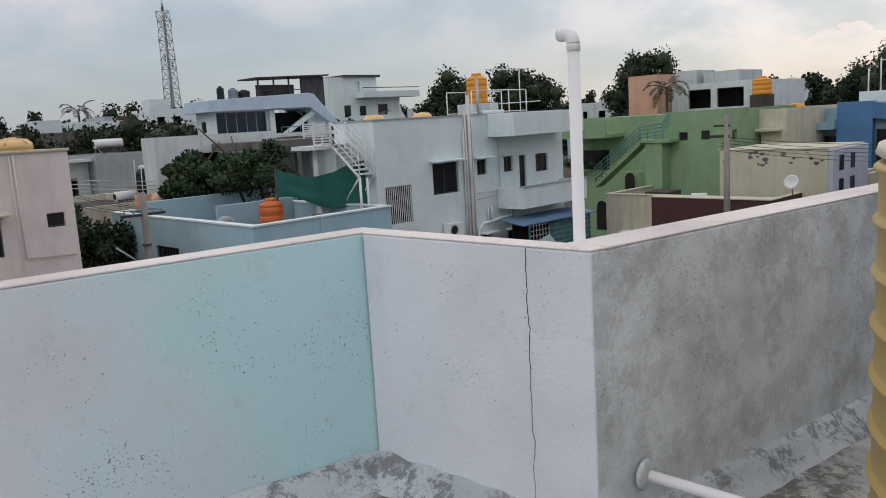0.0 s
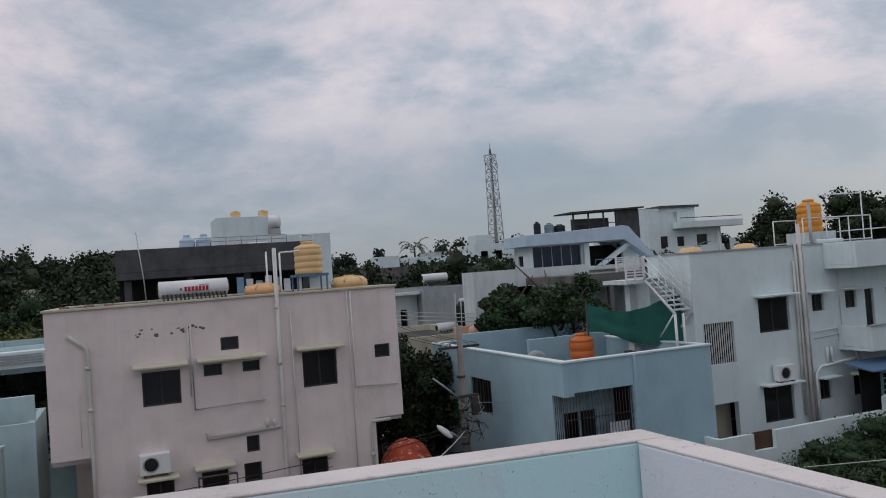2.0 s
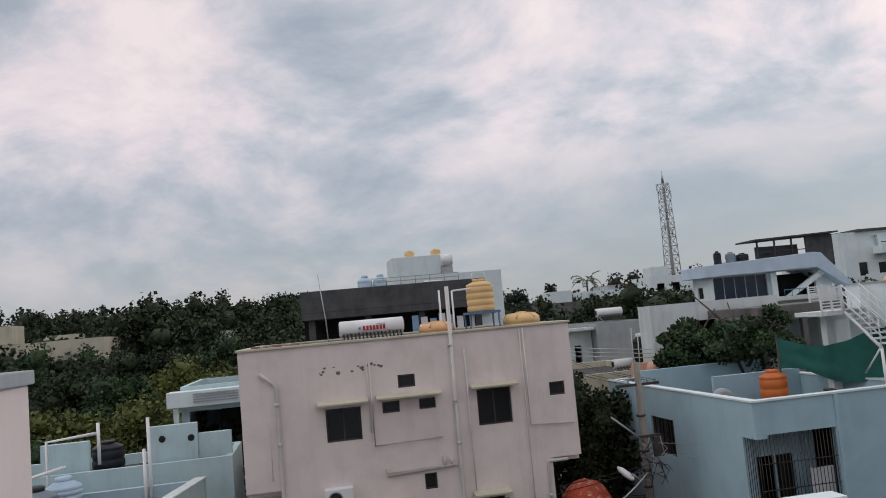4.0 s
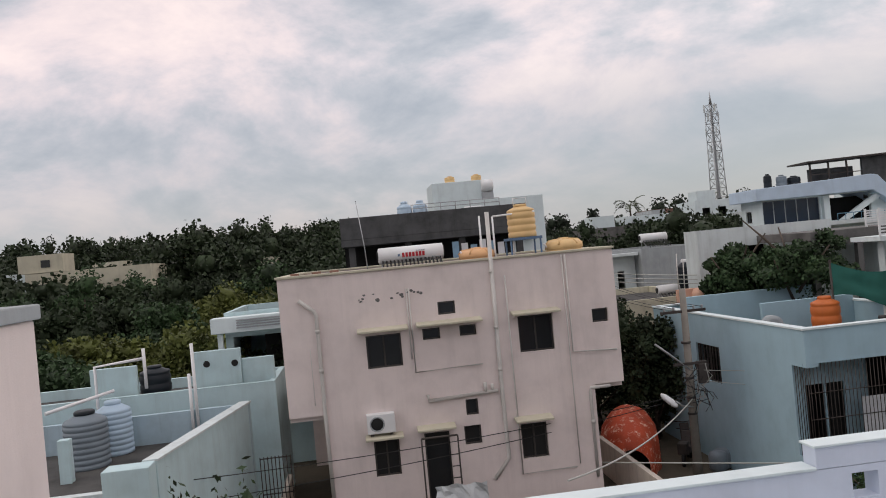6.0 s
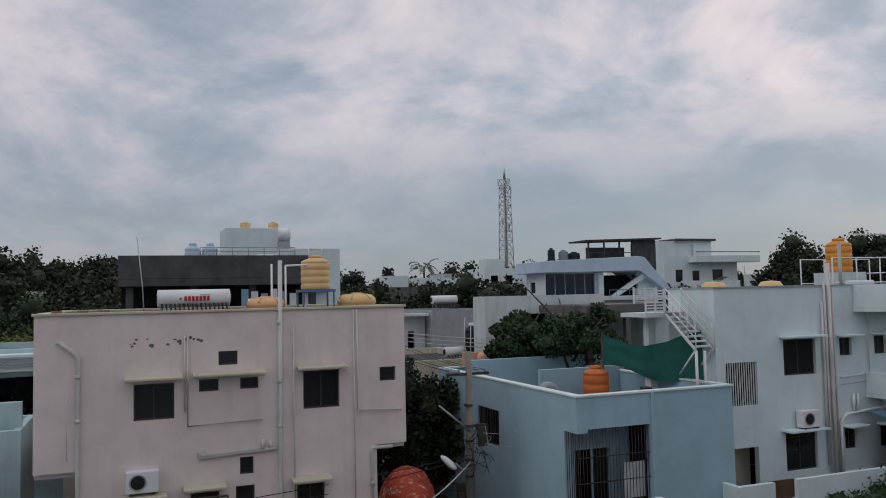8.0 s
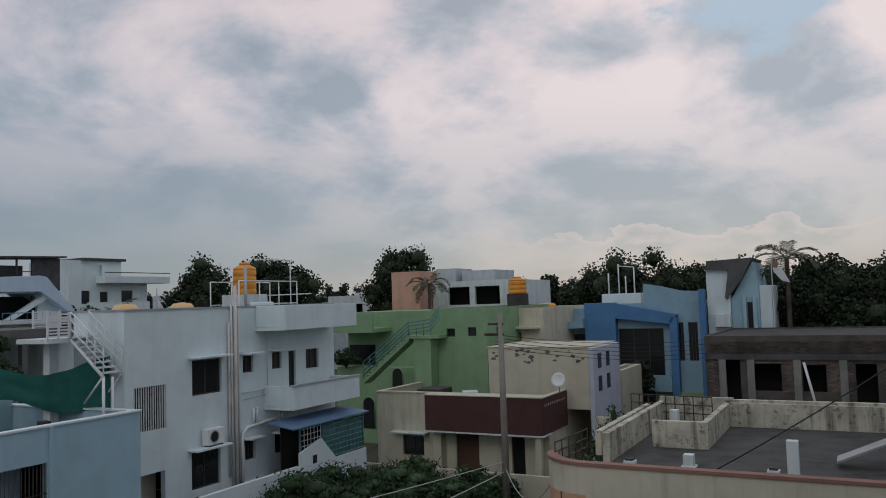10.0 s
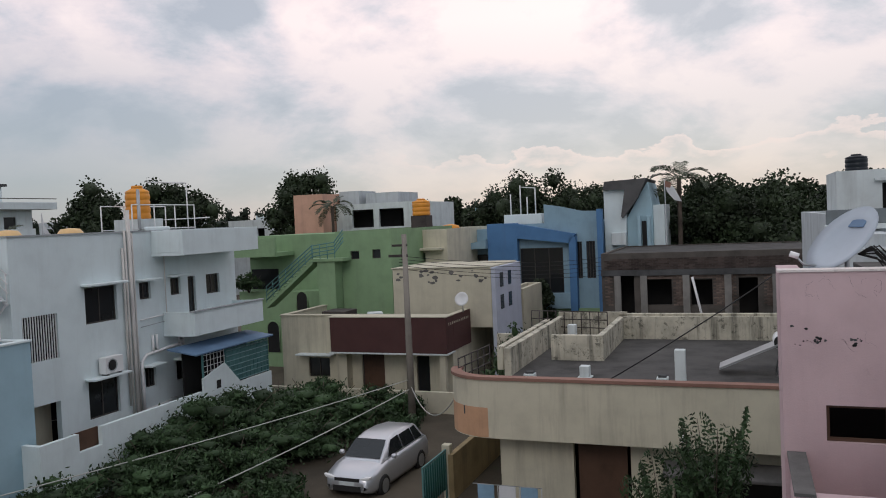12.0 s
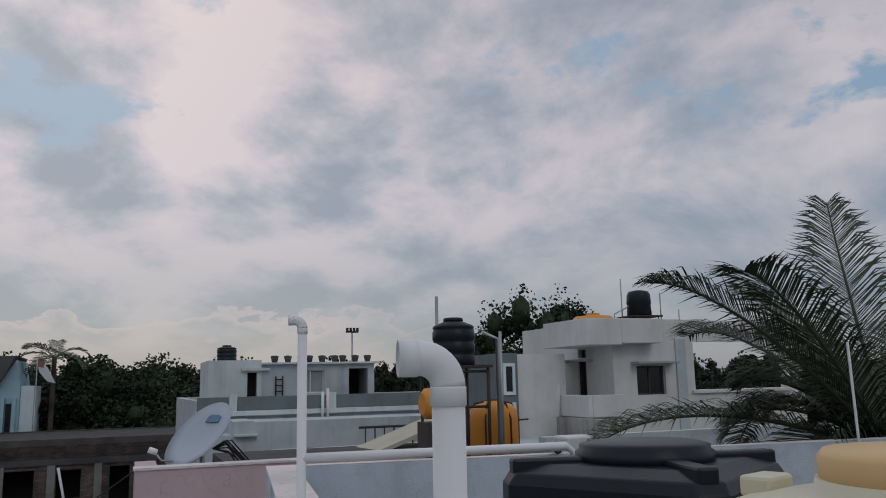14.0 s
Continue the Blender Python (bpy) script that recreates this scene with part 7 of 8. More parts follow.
part("roof_room", Shape().box(0.4, 3.3, 7.0, 4, 5.6, 8.0), WHITE, bhouse, bevel=0.03)
part("roof_curve", Shape().extrude([(0.0, 6.9), (0.0, 8.0), (1.0, 8.05), (2.2, 8.35), (3.1, 8.5), (3.1, 6.9)], "x", 0.1, 0.3), BLUE_LIGHT, bhouse, "curved pale blue parapet")
sg = thing("sign_board", "white printed sign board on the balcony", "sign", 44.3, 10.95)
part("board", Shape().box(0, 0, 3.0, 0.03, 1.35, 3.85), WHITE, sg)
for k in range(3):
    part("mark", Shape().box(-0.004, 0.15, 3.2 + 0.2 * k, -0.001, 1.2 - 0.2 * k, 3.28 + 0.2 * k), GREY_PAINT, sg, "unreadable printed line")
pf2 = thing("roof_plumbing", "white pipe frames on the blue house roof", "pipes", 45.6, 11.6, 8.0)
for u, h in ((0, 1.5), (0.5, 1.0), (0.9, 1.7), (1.5, 1.2)):
    part("pipe", Shape().tube([(0, u, 0), (0, u, h)], 0.04, 6), STEEL_WHITE, pf2)
part("pipe", Shape().tube([(0, 0, 1.5), (0, 0.9, 1.6)], 0.03, 6), STEEL_WHITE, pf2)
for k in range(3):
    rc = thing("roof_drum", "blue plastic drum on the roof", "drum", 45.8, 8.6 + 0.7 * k, 7.0, group="blue drums")
    part("drum", Shape().lathe([(0.28, 0), (0.3, 0.4), (0.28, 0.8), (0.1, 0.85)], 14), SHEET_BLUE, rc)

# ---- slate roofed house ----
sl = thing("house", "pale blue and white house with a steep slate gable", "building", 46.0, 4.9)
part("wall", Shape().box(0, 1.56, 0, 5, 2.79, 9.16), WHITE, sl, "white stair tower", bevel=0.03)
part("wall", Shape().extrude([(0.12, 0), (0.12, 8.030000000000001), (0.36, 9.510000000000002), (1.54, 7.51), (1.54, 0)], "x", 0.25, 5), BLUEGREY, sl, "pale blue gable wall")
part("roof", Shape().extrude([(2.68, 9.63), (0.36, 9.71), (0.85, 8.64), (1.72, 7.5), (1.8, 7.62), (1.56, 9.125), (2.79, 9.165)], "x", -0.3, 5.2), SLATE, sl, "dark slate sheet roof")
for c in (0.32, 0.84):
    part("fin", Shape().box(-0.15, c - 0.09, 3.0, 0.248, c + 0.09, 7.61), BLUEGREY, sl, "pale blue fin", bevel=0.02)
part("window_strip", Shape().box(0.2, 0.47, 5.0, 0.247, 0.72, 7.31), GLASS, sl)
part("annex", Shape().box(0.5, -0.51, 0, 4, 0.11, 8.2), WHITE, sl, bevel=0.02)
part("balcony", Shape().box(-0.45, 1.56, 6.0, -0.01, 2.36, 6.7), WHITE_OLD, sl, bevel=0.02)
flg = thing("flag", "faded striped cloth flag on a roof pole", "flag", 46.2, 4.3, 7.6)
part("pole", Shape().tube([(0, 0, -7.6), (0, 0, 2.0)], 0.03, 5), METAL, flg)
part("cloth", Shape().add([(0, 0, 1.9), (0, -0.5, 1.5), (0, -0.9, 0.7), (0, -0.5, 0.8), (0, -0.1, 1.3)], [(0, 1, 2, 3, 4)]), CLOTH_WHITE, flg)
part("stripe", Shape().add([(-0.01, 0, 1.95), (-0.01, -0.35, 1.75), (-0.01, -0.3, 1.5), (-0.01, -0.02, 1.55)], [(0, 1, 2, 3)]), TERRACOTTA, flg)

# ---- brick shell: lintel beam, columns and brick courses ----
part("beam", Shape().box(-0.12, 0, 4.86, -0.005, 11.1, 5.12), DARK_CONCRETE, bk)
for v in (10.5, 9.3, 7.4, 5.6, 3.6):
    part("column", Shape().box(-0.14, v - 0.3, 0, -0.006, v, 4.86), CONCRETE_PALE, bk)
br_me = None
br_count = 0
for row in range(11):
    z = 5.14 + 0.075 * row if row < 10 else 5.89
    for col in range(44):
        v = 0.1 + 0.25 * col + (0.125 if row % 2 else 0)
        if v > 10.8 or br_count >= 300 or (row > 7 and (col * 7 + row * 3) % 5 == 0):
            continue
        if br_me is None:
            ob = part("brick", Shape().box(-0.025, 0, 0, 0.0, 0.232, 0.066), BRICK, bk)
            br_me = ob.data
        else:
            ob = new("brick", br_me)
            ob.parent = bk
        ob.matrix_local = Matrix.Translation((-0.003 + 0.012 * math.sin(col * 5.1 + row), v, z)) @ Matrix.Rotation(0.01 * math.sin(col * 3.3 + row * 7), 4, "X")
        br_count += 1
s = Shape()
for row in range(18):
    z = 3.45 + 0.078 * row
    for col in range(44):
        v = 0.1 + 0.25 * col + (0.125 if row % 2 else 0)
        if any(h0 - 0.25 < v < h1 and zz0 - 0.06 < z < zz1 for h0, zz0, h1, zz1 in ((7.9, 3.47, 9.13, 4.67), (6.12, 3.47, 7.06, 4.64), (9.4, 0.5, 10.5, 4.9), (4.0, 2.9, 5.0, 4.7))) or v > 10.8:
            continue
        s.box(-0.022 - 0.006 * math.sin(col * 4.1 + row * 2.2), v, z, -0.001, v + 0.23, z + 0.066)
tagged(part("bricks", s, material("sooty_brick_mass", (0.17, 0.13, 0.11), 0.92, grain=0.2, patch=0.3, grime=(0.06, 0.055, 0.05), island=0.6), bk, "", fix=False), kind="stuff")
pst = thing("scrap_steel", "slanted white pipe and blue steel sheet on the terrace", "frame", 35.0, 0.2)
part("pipe", Shape().tube([(0, 1.6, 2.6), (0, 2.1, 5.0)], 0.05, 6), STEEL_WHITE, pst)
part("pipe", Shape().tube([(0, 1.5, 0), (0, 1.5, 3.0), (0, -0.4, 3.0)], 0.05, 6), STEEL_WHITE, pst)
part("sheet", Shape().box(0, -1.5, 2.3, 0.04, 1.2, 2.8), BLUE_LIGHT, pst)

# ---- cream house: terrace things, shade, curved corner paint, front yard ----
part("corner_patch", Shape().prism(curved_wall(-0.006, 12.55, 13.606, 1.306, 0.1), 2.37, 3.12), material("peach_band", (0.55, 0.33, 0.20), 0.85, grain=0.1, streak=0.2), cream, "peach painted corner band")
part("door", Shape().box(0.72, 9.0, 0, 0.78, 10.2, 2.3), WOOD, cream, "dark curtained door")
part("window", Shape().box(0.72, 5.25, 0, 0.78, 7.85, 1.68), GLASS, cream, "dark shaded window")
part("sunshade", Shape().extrude([(0.58, 1.95), (-0.15, 1.78), (-0.15, 1.70), (0.58, 1.80)], "y", 5.0, 8.1), CONCRETE, cream, "weathered concrete sunshade", bevel=0.02)
part("spout", Shape().tube([(0.0, 7.6, 2.75), (-0.35, 7.62, 2.65)], 0.03, 6), PVC, cream)
for k, (a, b, h) in enumerate(((20.3, 5.55, 0.62), (20.6, 2.2, 0.55), (22.4, 1.9, 0.95), (22.9, 4.6, 0.35), (27.5, 5.9, 0.9))):
    pr = thing("roof_pier", "white plastered stub pier on the cream terrace", "pier", a, b, CR_Z, group="stub piers on the terrace")
    part("pier", Shape().box(-0.14, -0.14, 0, 0.14, 0.14, h), WHITE_OLD, pr, bevel=0.012)
    part("foot", Shape().box(-0.2, -0.2, 0, 0.2, 0.2, 0.04), WHITE_OLD, pr, bevel=0.01)
    if k in (0, 1):
        part("cap", Shape().box(-0.1, -0.1, h, 0.1, 0.1, h + 0.06), DARK_CONCRETE, pr)
tw2 = thing("terrace_wall", "mould streaked cream terrace wall with a step", "wall", 22.5, 3.0)
part("wall", Shape().box(3.0, 1.5, 3.12, 3.2, 3.2, 3.95), CREAM_OLD, tw2, bevel=0.015)
part("wall", Shape().box(3.2, 1.5, 3.12, 7.8, 1.7, 3.95), CREAM_OLD, tw2, bevel=0.015)
part("wall", Shape().box(1.2, 4.3, 3.12, 7.6, 4.5, 3.85), CREAM_OLD, tw2, bevel=0.015)
part("wall", Shape().box(7.8, -5.5, 3.12, 8.0, 1.7, 4.05), CREAM_OLD, tw2, bevel=0.015)
sw = thing("solar_heater", "old solar water heater with a slanted panel", "solar heater", 23.6, -0.4, CR_Z)
part("tank", Shape().lathe([(0.15, 0), (0.22, 0.02), (0.22, 0.75), (0.15, 0.78)], 20, (0.2, -0.3, 0.95), "x"), STEEL_WHITE, sw, "white rusty tank")
part("end_cap", Shape().lathe([(0.2, -0.02), (0.2, 0.01)], 18, (0.19, -0.3, 0.95), "x"), RUBBER, sw, "dark open end")
part("panel", Shape().extrude([(-0.2, 0.85), (1.35, 0.15), (1.35, 0.21), (-0.2, 0.91)], "x", 0.15, 1.0), METAL, sw, "slanted collector panel")
for p in ((0.2, -0.15), (0.9, -0.15), (0.2, -0.5), (0.9, -0.5)):
    part("leg", Shape().tube([(p[0], p[1], 0), (p[0], -0.3, 0.8)], 0.022, 6), METAL, sw)
rl2 = thing("steel_rail", "dark steel rail on the curved corner", "rail", 19.6, 6.5, 3.4)
railing(rl2, (0.3, 0.9, 0.0), (2.6, 0.75, 0.0), 0.75, 6, 3, METAL_DARK, 0.018)
rl3 = thing("steel_rail", "rusty dark steel balustrade at the back of the terrace", "rail", 29.5, 5.0, 3.3)
railing(rl3, (0, 0, 0), (0.5, 3.0, 0.0), 0.9, 10, 3, METAL_DARK, 0.02)
bk2 = thing("terrace", "cream terrace with plants behind the cream house", "terrace", 30.5, 4.6)
part("wall", Shape().box(0, 0, 0, 0.2, 5.0, 3.2), CREAM_OLD, bk2)
bush(26.6, 8.0, 3.6, 2.6, 2600, 0.17, LEAF_BUSH, "slender leafy shrub beside the cream house", group="shrubs by the cream house")
bush(30.5, 8.8, 3.9, 2.2, 1800, 0.17, LEAF_BUSH, "slender leafy shrub beside the cream house", group="shrubs by the cream house")
tree("small dark tree before the blue house", 43.2, 11.5, 4.4, 3.0, 1800, 0.25, LEAF, 0.25)
# yard wall, gate with cloth, laundry
yw = thing("compound_wall", "ochre compound wall beside the parked car", "wall", 19.6, 7.9)
part("wall", Shape().box(0.9, 0.0, 0, 5.5, 0.16, 1.35), material("ochre_wall", (0.34, 0.26, 0.14), 0.9, streak=0.5, grain=0.15, patch=0.3, grime=(0.12, 0.10, 0.07)), yw, bevel=0.012)
gt = thing("gate", "teal painted gate with a green cloth", "gate", 19.7, 8.1)
part("frame", Shape().panel("x", 0.0, -0.9, 0.8, 0.1, 1.5, 0.04, [(-0.85, 0.15, 0.75, 1.45)]), STEEL_TEAL, gt)
part("cloth", Shape().box(-0.84, 0.01, 0.4, 0.74, 0.03, 1.42), CLOTH_GREEN, gt, "dark green cloth")
for k in range(10):
    part("bar", Shape().tube([(-0.8 + 0.16 * k, -0.01, 0.15), (-0.8 + 0.16 * k, -0.01, 1.45)], 0.01, 5), STEEL_TEAL, gt)
part("post", Shape().box(0.82, -0.1, 0, 1.06, 0.14, 1.6), CREAM, gt, bevel=0.01)
for k in range(3):
    ld = thing("laundry", "pale blue cloth hung over a rail", "laundry", 18.5, 5.0 + 0.55 * k, 0.55, group="laundry in the yard")
    part("cloth", Shape().box(0, 0, 0, 0.03, 0.42, 0.75), CLOTH_BLUE if k != 1 else CLOTH_WHITE, ld)
    part("rail", Shape().tube([(0.015, -0.1, 0.76), (0.015, 0.55, 0.76)], 0.012, 5), METAL, ld)
    part("leg", Shape().tube([(0.015, -0.1, -0.55), (0.015, -0.1, 0.76)], 0.012, 5), METAL, ld)


def compound_shrub(a, b, h, label, n=9):
    """A slender young tree with feather leaves on bowed branches."""
    t = thing("shrub", label, "shrub", a, b, 0.0)
    for k in range(n):
        w = 2.4 * k
        reach = 0.75 + 0.25 * math.sin(k * 1.7)
        top = Vector((reach * math.cos(w), reach * math.sin(w), h * (0.66 + 0.34 * ((k * 5) % n) / n)))
        mid = Vector((0.25 * math.cos(w), 0.25 * math.sin(w), h * 0.5))
        part("branch", Shape().tube([(0, 0, 0), mid, top], 0.022, 5, 0.006), BARK, t)
        cs, sz = [], []
        for q in range(16):
            p = mid.lerp(top, 0.15 + 0.85 * q / 15)
            for sd_ in (-1, 1):
                side_v = Vector((-math.sin(w), math.cos(w), 0)) * sd_
                for m in range(7):
                    c = p + side_v * (0.07 + 0.055 * m) + Vector((0, 0, 0.10 - 0.02 * m * m * 0.5))
                    cs.append(c)
                    sz.append(0.13)
        leaf_mesh("foliage", np.array([tuple(c) for c in cs]), np.array(sz), LEAF_BUSH, t, 0.8, 0.45)
    return t


compound_shrub(16.9, 0.9, 3.85, "slender green shrub with feather leaves before the cream house", 11)
compound_shrub(16.6, 1.7, 2.9, "slender green shrub with feather leaves before the cream house", 8)

# ---- parked car ----
car = thing("car", "silver grey hatchback parked on the earth lane", "car", 21.85, 10.85, 0.0, turn=178)
sec = [(-1.97, 0.70, 0.30, 0.80), (-1.90, 0.80, 0.22, 0.95), (-1.3, 0.84, 0.2, 0.97), (0.5, 0.84, 0.2, 0.95), (1.2, 0.83, 0.2, 0.90), (1.75, 0.78, 0.22, 0.78), (1.95, 0.66, 0.28, 0.66), (1.99, 0.55, 0.34, 0.55)]
sb = Shape()
for i, (x, hw, z0, z1) in enumerate(sec):
    ringp = [(x, -hw * 0.92, z0), (x, -hw, z0 + 0.12), (x, -hw, z1 - 0.2), (x, -hw * 0.93, z1 - 0.04), (x, -hw * 0.6, z1 + 0.015), (x, hw * 0.6, z1 + 0.015), (x, hw * 0.93, z1 - 0.04), (x, hw, z1 - 0.2), (x, hw, z0 + 0.12), (x, hw * 0.92, z0)]
    o = len(sb.v)
    sb.v.extend(ringp)
    if i:
        for k in range(10):
            sb.f.append((o - 10 + k, o - 10 + (k + 1) % 10, o + (k + 1) % 10, o + k))
            sb.s.append(True)
sb.f += [tuple(range(10)), tuple(range(len(sb.v) - 10, len(sb.v)))]
sb.s += [False, False]
part("body", sb, CAR_PAINT, car)
cabin = [(-1.86, 0.66, 0.94, 1.0), (-1.55, 0.66, 0.94, 1.38), (-0.9, 0.68, 0.94, 1.46), (-0.1, 0.68, 0.94, 1.46), (0.35, 0.67, 0.94, 1.38), (1.12, 0.66, 0.90, 0.92)]
sc = Shape()
for i, (x, hw, z0, z1) in enumerate(cabin):
    tw_ = hw * (0.98 - 0.22 * (z1 - z0) / 0.55)
    ringp = [(x, -hw * 1.08, z0), (x, -tw_, z1 - 0.03), (x, -tw_ * 0.8, z1), (x, tw_ * 0.8, z1), (x, tw_, z1 - 0.03), (x, hw * 1.08, z0)]
    o = len(sc.v)
    sc.v.extend(ringp)
    if i:
        for k in range(5):
            sc.f.append((o - 6 + k, o - 5 + k, o + k + 1, o + k))
            sc.s.append(True)
part("cabin", sc, CAR_PAINT, car)
part("windscreen", Shape().add([(1.02, -0.60, 0.985), (1.02, 0.60, 0.985), (0.42, 0.50, 1.375), (0.42, -0.50, 1.375)], [(0, 1, 2, 3)]), GLASS, car, "dark windscreen").matrix_local = Matrix.Translation((0.015, 0, 0.012))
for sd_ in (-1, 1):
    for x0, x1, xt0, xt1 in ((0.80, -0.20, 0.28, -0.2), (-0.27, -1.05, -0.27, -1.0), (-1.12, -1.6, -1.07, -1.35)):
        part("side_window", Shape().add([(x0, sd_ * 0.735, 0.99), (x1, sd_ * 0.738, 0.99), (xt1, sd_ * 0.575, 1.38), (xt0, sd_ * 0.575, 1.36)], [(0, 1, 2, 3)]), GLASS, car)
    part("mirror", Shape().lathe([(0.03, -0.09), (0.07, -0.05), (0.07, 0.05), (0.03, 0.08)], 10, (0.68, sd_ * 0.88, 1.0), "y"), CAR_PAINT, car)
    part("headlight", Shape().extrude([(sd_ * 0.38, 0.60), (sd_ * 0.70, 0.64), (sd_ * 0.76, 0.74), (sd_ * 0.42, 0.68)], "x", 1.84, 1.955), STEEL_WHITE, car, "clear headlight", bevel=0.01)
    for x in (-1.25, 1.25):
        wl = part("tyre", Shape().lathe([(0.2, -0.09), (0.29, -0.09), (0.31, -0.06), (0.31, 0.06), (0.29, 0.09), (0.2, 0.09)], 24, (x, sd_ * 0.77, 0.31), "y"), RUBBER, car)
        part("rim", Shape().lathe([(0.04, 0.02 * sd_), (0.19, 0.06 * sd_), (0.21, 0.092 * sd_)], 16, (x, sd_ * 0.77, 0.31), "y"), METAL, wl, "grey alloy rim")
part("grille", Shape().box(1.93, -0.40, 0.58, 1.985, 0.40, 0.67), RUBBER, car, "black grille")
part("bumper_inlet", Shape().box(1.95, -0.45, 0.30, 2.0, 0.45, 0.46), RUBBER, car)
part("number_plate", Shape().box(1.99, -0.24, 0.47, 2.005, 0.24, 0.57), WHITE_OLD, car, "pale plate")
part("rear_window", Shape().add([(-1.83, -0.52, 1.02), (-1.83, 0.52, 1.02), (-1.6, 0.48, 1.34), (-1.6, -0.48, 1.34)], [(0, 1, 2, 3)]), GLASS, car).matrix_local = Matrix.Translation((-0.02, 0, 0.01))
lane = thing("lane", "dusty earth lane beside the cream house", "road", 14.0, 8.4, kind="structure")
part("surface", Shape().add([(0, 0, 0.03), (18, 0, 0.03), (18, 4.0, 0.03), (0, 4.0, 0.03)], [(0, 1, 2, 3)]), ROAD, lane)

# ---- second pole and wires ----
p2 = lamp_post(27.28, 12.05, 7.4, "slim weathered utility pole at the lane", 0.0)
part("cross_arm", Shape().box(-0.05, -0.1, 6.55, 0.05, 0.65, 6.65), METAL_DARK, p2)
part("cross_arm", Shape().box(-0.05, -0.1, 6.95, 0.05, 0.5, 7.03), METAL_DARK, p2)


def wire(pts, sag, r=0.012, mat=None, n=14, label="thin overhead cable between poles"):
    t = thing("overhead_cable", label, "cable", 0, 0, 0, group="overhead cables")
    p0, p1_ = Vector(pts[0]), Vector(pts[1])
    line = [p0.lerp(p1_, k / n) - Vector((0, 0, sag * 4 * (k / n) * (1 - k / n))) for k in range(n + 1)]
    part("cable", Shape().tube(line, r, 5), mat or CABLE, t)


for k, (da, z) in enumerate(((-0.6, 5.5), (-0.3, 5.5), (0.35, 5.5), (0.6, 5.5))):
    wire([(9.72 + da, 22.9, z), (12.0 + da, 48.0, 7.0)], 0.5, 0.010)
wire([(27.28, 12.05, 1.95), (6.0, 22.0, 1.4)], 0.25, 0.018, CABLE_PALE)
wire([(27.28, 12.05, 1.6), (10.0, 15.6, 0.6)], 0.2, 0.02, CABLE_PALE)
wire([(27.28, 12.05, 1.7), (20.4, 7.6, 3.2)], 0.9, 0.018, CABLE_PALE)
wire([(9.72, 22.8, 2.7), (3.4, 14.0, 3.4)], 0.3, 0.02, CABLE_PALE)
wire([(9.72, 22.8, 2.9), (-6.0, 19.2, 3.0)], 0.25, 0.012)
wire([(9.72, 22.8, 2.8), (-6.0, 19.2, 2.4)], 0.25, 0.012)
wire([(9.72, 22.8, 3.6), (22.0, 19.9, 3.4)], 0.3, 0.01, CABLE_PALE)
wire([(9.72, 22.8, 3.3), (24.0, 19.9, 1.8)], 0.3, 0.01, CABLE_PALE)
wire([(19.2, 5.8, 2.4), (27.5, -0.6, 5.6)], 0.15, 0.02)
for k in range(5):
    wire([(27.28, 12.3, 6.6 - 0.12 * k), (45.0, 6.0, 5.6 - 0.25 * k)], 0.4, 0.010)
for k in range(3):
    wire([(17.3, 26.4, 6.0 - 0.15 * k), (11.0, 36.0, 6.3 - 0.2 * k)], 0.2, 0.02, CABLE_PALE)

# ---- pink wall: flaking spots, window, dish, ledge with chair ----
for k in range(26):
    v = (2.89, 2.77, 2.75, 2.47, 2.44)[k % 5] + 0.035 * RNG.normal()
    z = 6.61 + 0.022 * RNG.normal() + (0.10 if k in (5, 10) else 0.0)
    m = RNG.uniform(0.005, 0.018)
    part("flake", Shape().prism([(v + m * 1.3 * math.cos(q) * RNG.uniform(0.5, 1.2), z + m * math.sin(q) * RNG.uniform(0.4, 1.1)) for q in [0.9 * j for j in range(7)]], 0.0, 0.004), (DARK_CONCRETE, CABLE)[k % 2], pw, "dark hole in the plaster").matrix_local = Matrix(((0, 0, -1, 0.001), (1, 0, 0, 0), (0, 1, 0, 0), (0, 0, 0, 1)))
for k in range(16):
    v, z = (RNG.uniform(1.9, 2.95), RNG.uniform(6.95, 7.2)) if k < 12 else (RNG.uniform(1.9, 2.95), RNG.uniform(6.15, 6.9))
    w, pts = RNG.uniform(0, 6.28), []
    for j in range(int(RNG.integers(4, 11))):
        pts.append((-0.001, min(3.04, max(1.7, v)), min(7.23, max(6.05, z))))
        w += RNG.normal() * 0.7
        v, z = v + 0.022 * math.cos(w), z + 0.026 * math.sin(w)
    part("crack", Shape().tube(pts, RNG.uniform(0.0004, 0.0009), 4), CONCRETE, pw, "fine dark crack")
part("coping", Shape().box(-0.015, 0, 7.242, 0.22, 3.08, 7.262), COPING, pw)
# Near-black block for the shade behind the small window.
part("interior", Shape().box(0.9, 0.4, 4, 3.6, 2.8, 6.6), DARK, pw)
part("window_frame", Shape().panel("y", 0.05, 2.18, 2.70, 5.68, 6.02, 0.04, [(2.21, 5.71, 2.67, 5.99)]), WOOD, pw, "worn wooden frame")
lg = thing("balcony", "pink balcony with mouldy coping below the window", "balcony", 6.95, -3.2)
part("wall", Shape().box(0, 0, 4.0, 0.12, 3.0, 5.55), PINK_WALL, lg, bevel=0.01)
part("wall", Shape().box(0.122, 2.9, 4.0, 1.14, 3.02, 5.55), PINK_WALL, lg, bevel=0.01)
part("coping", Shape().box(-0.02, 2.88, 5.552, 1.14, 3.04, 5.58), CONCRETE, lg, "grey mouldy coping")
part("slab", Shape().box(0.122, 0, 4.0, 1.14, 2.898, 4.1), PINK_WALL, lg)
ch = thing("chair", "red plastic chair on the pink balcony", "chair", 7.6, -0.75, 4.1)
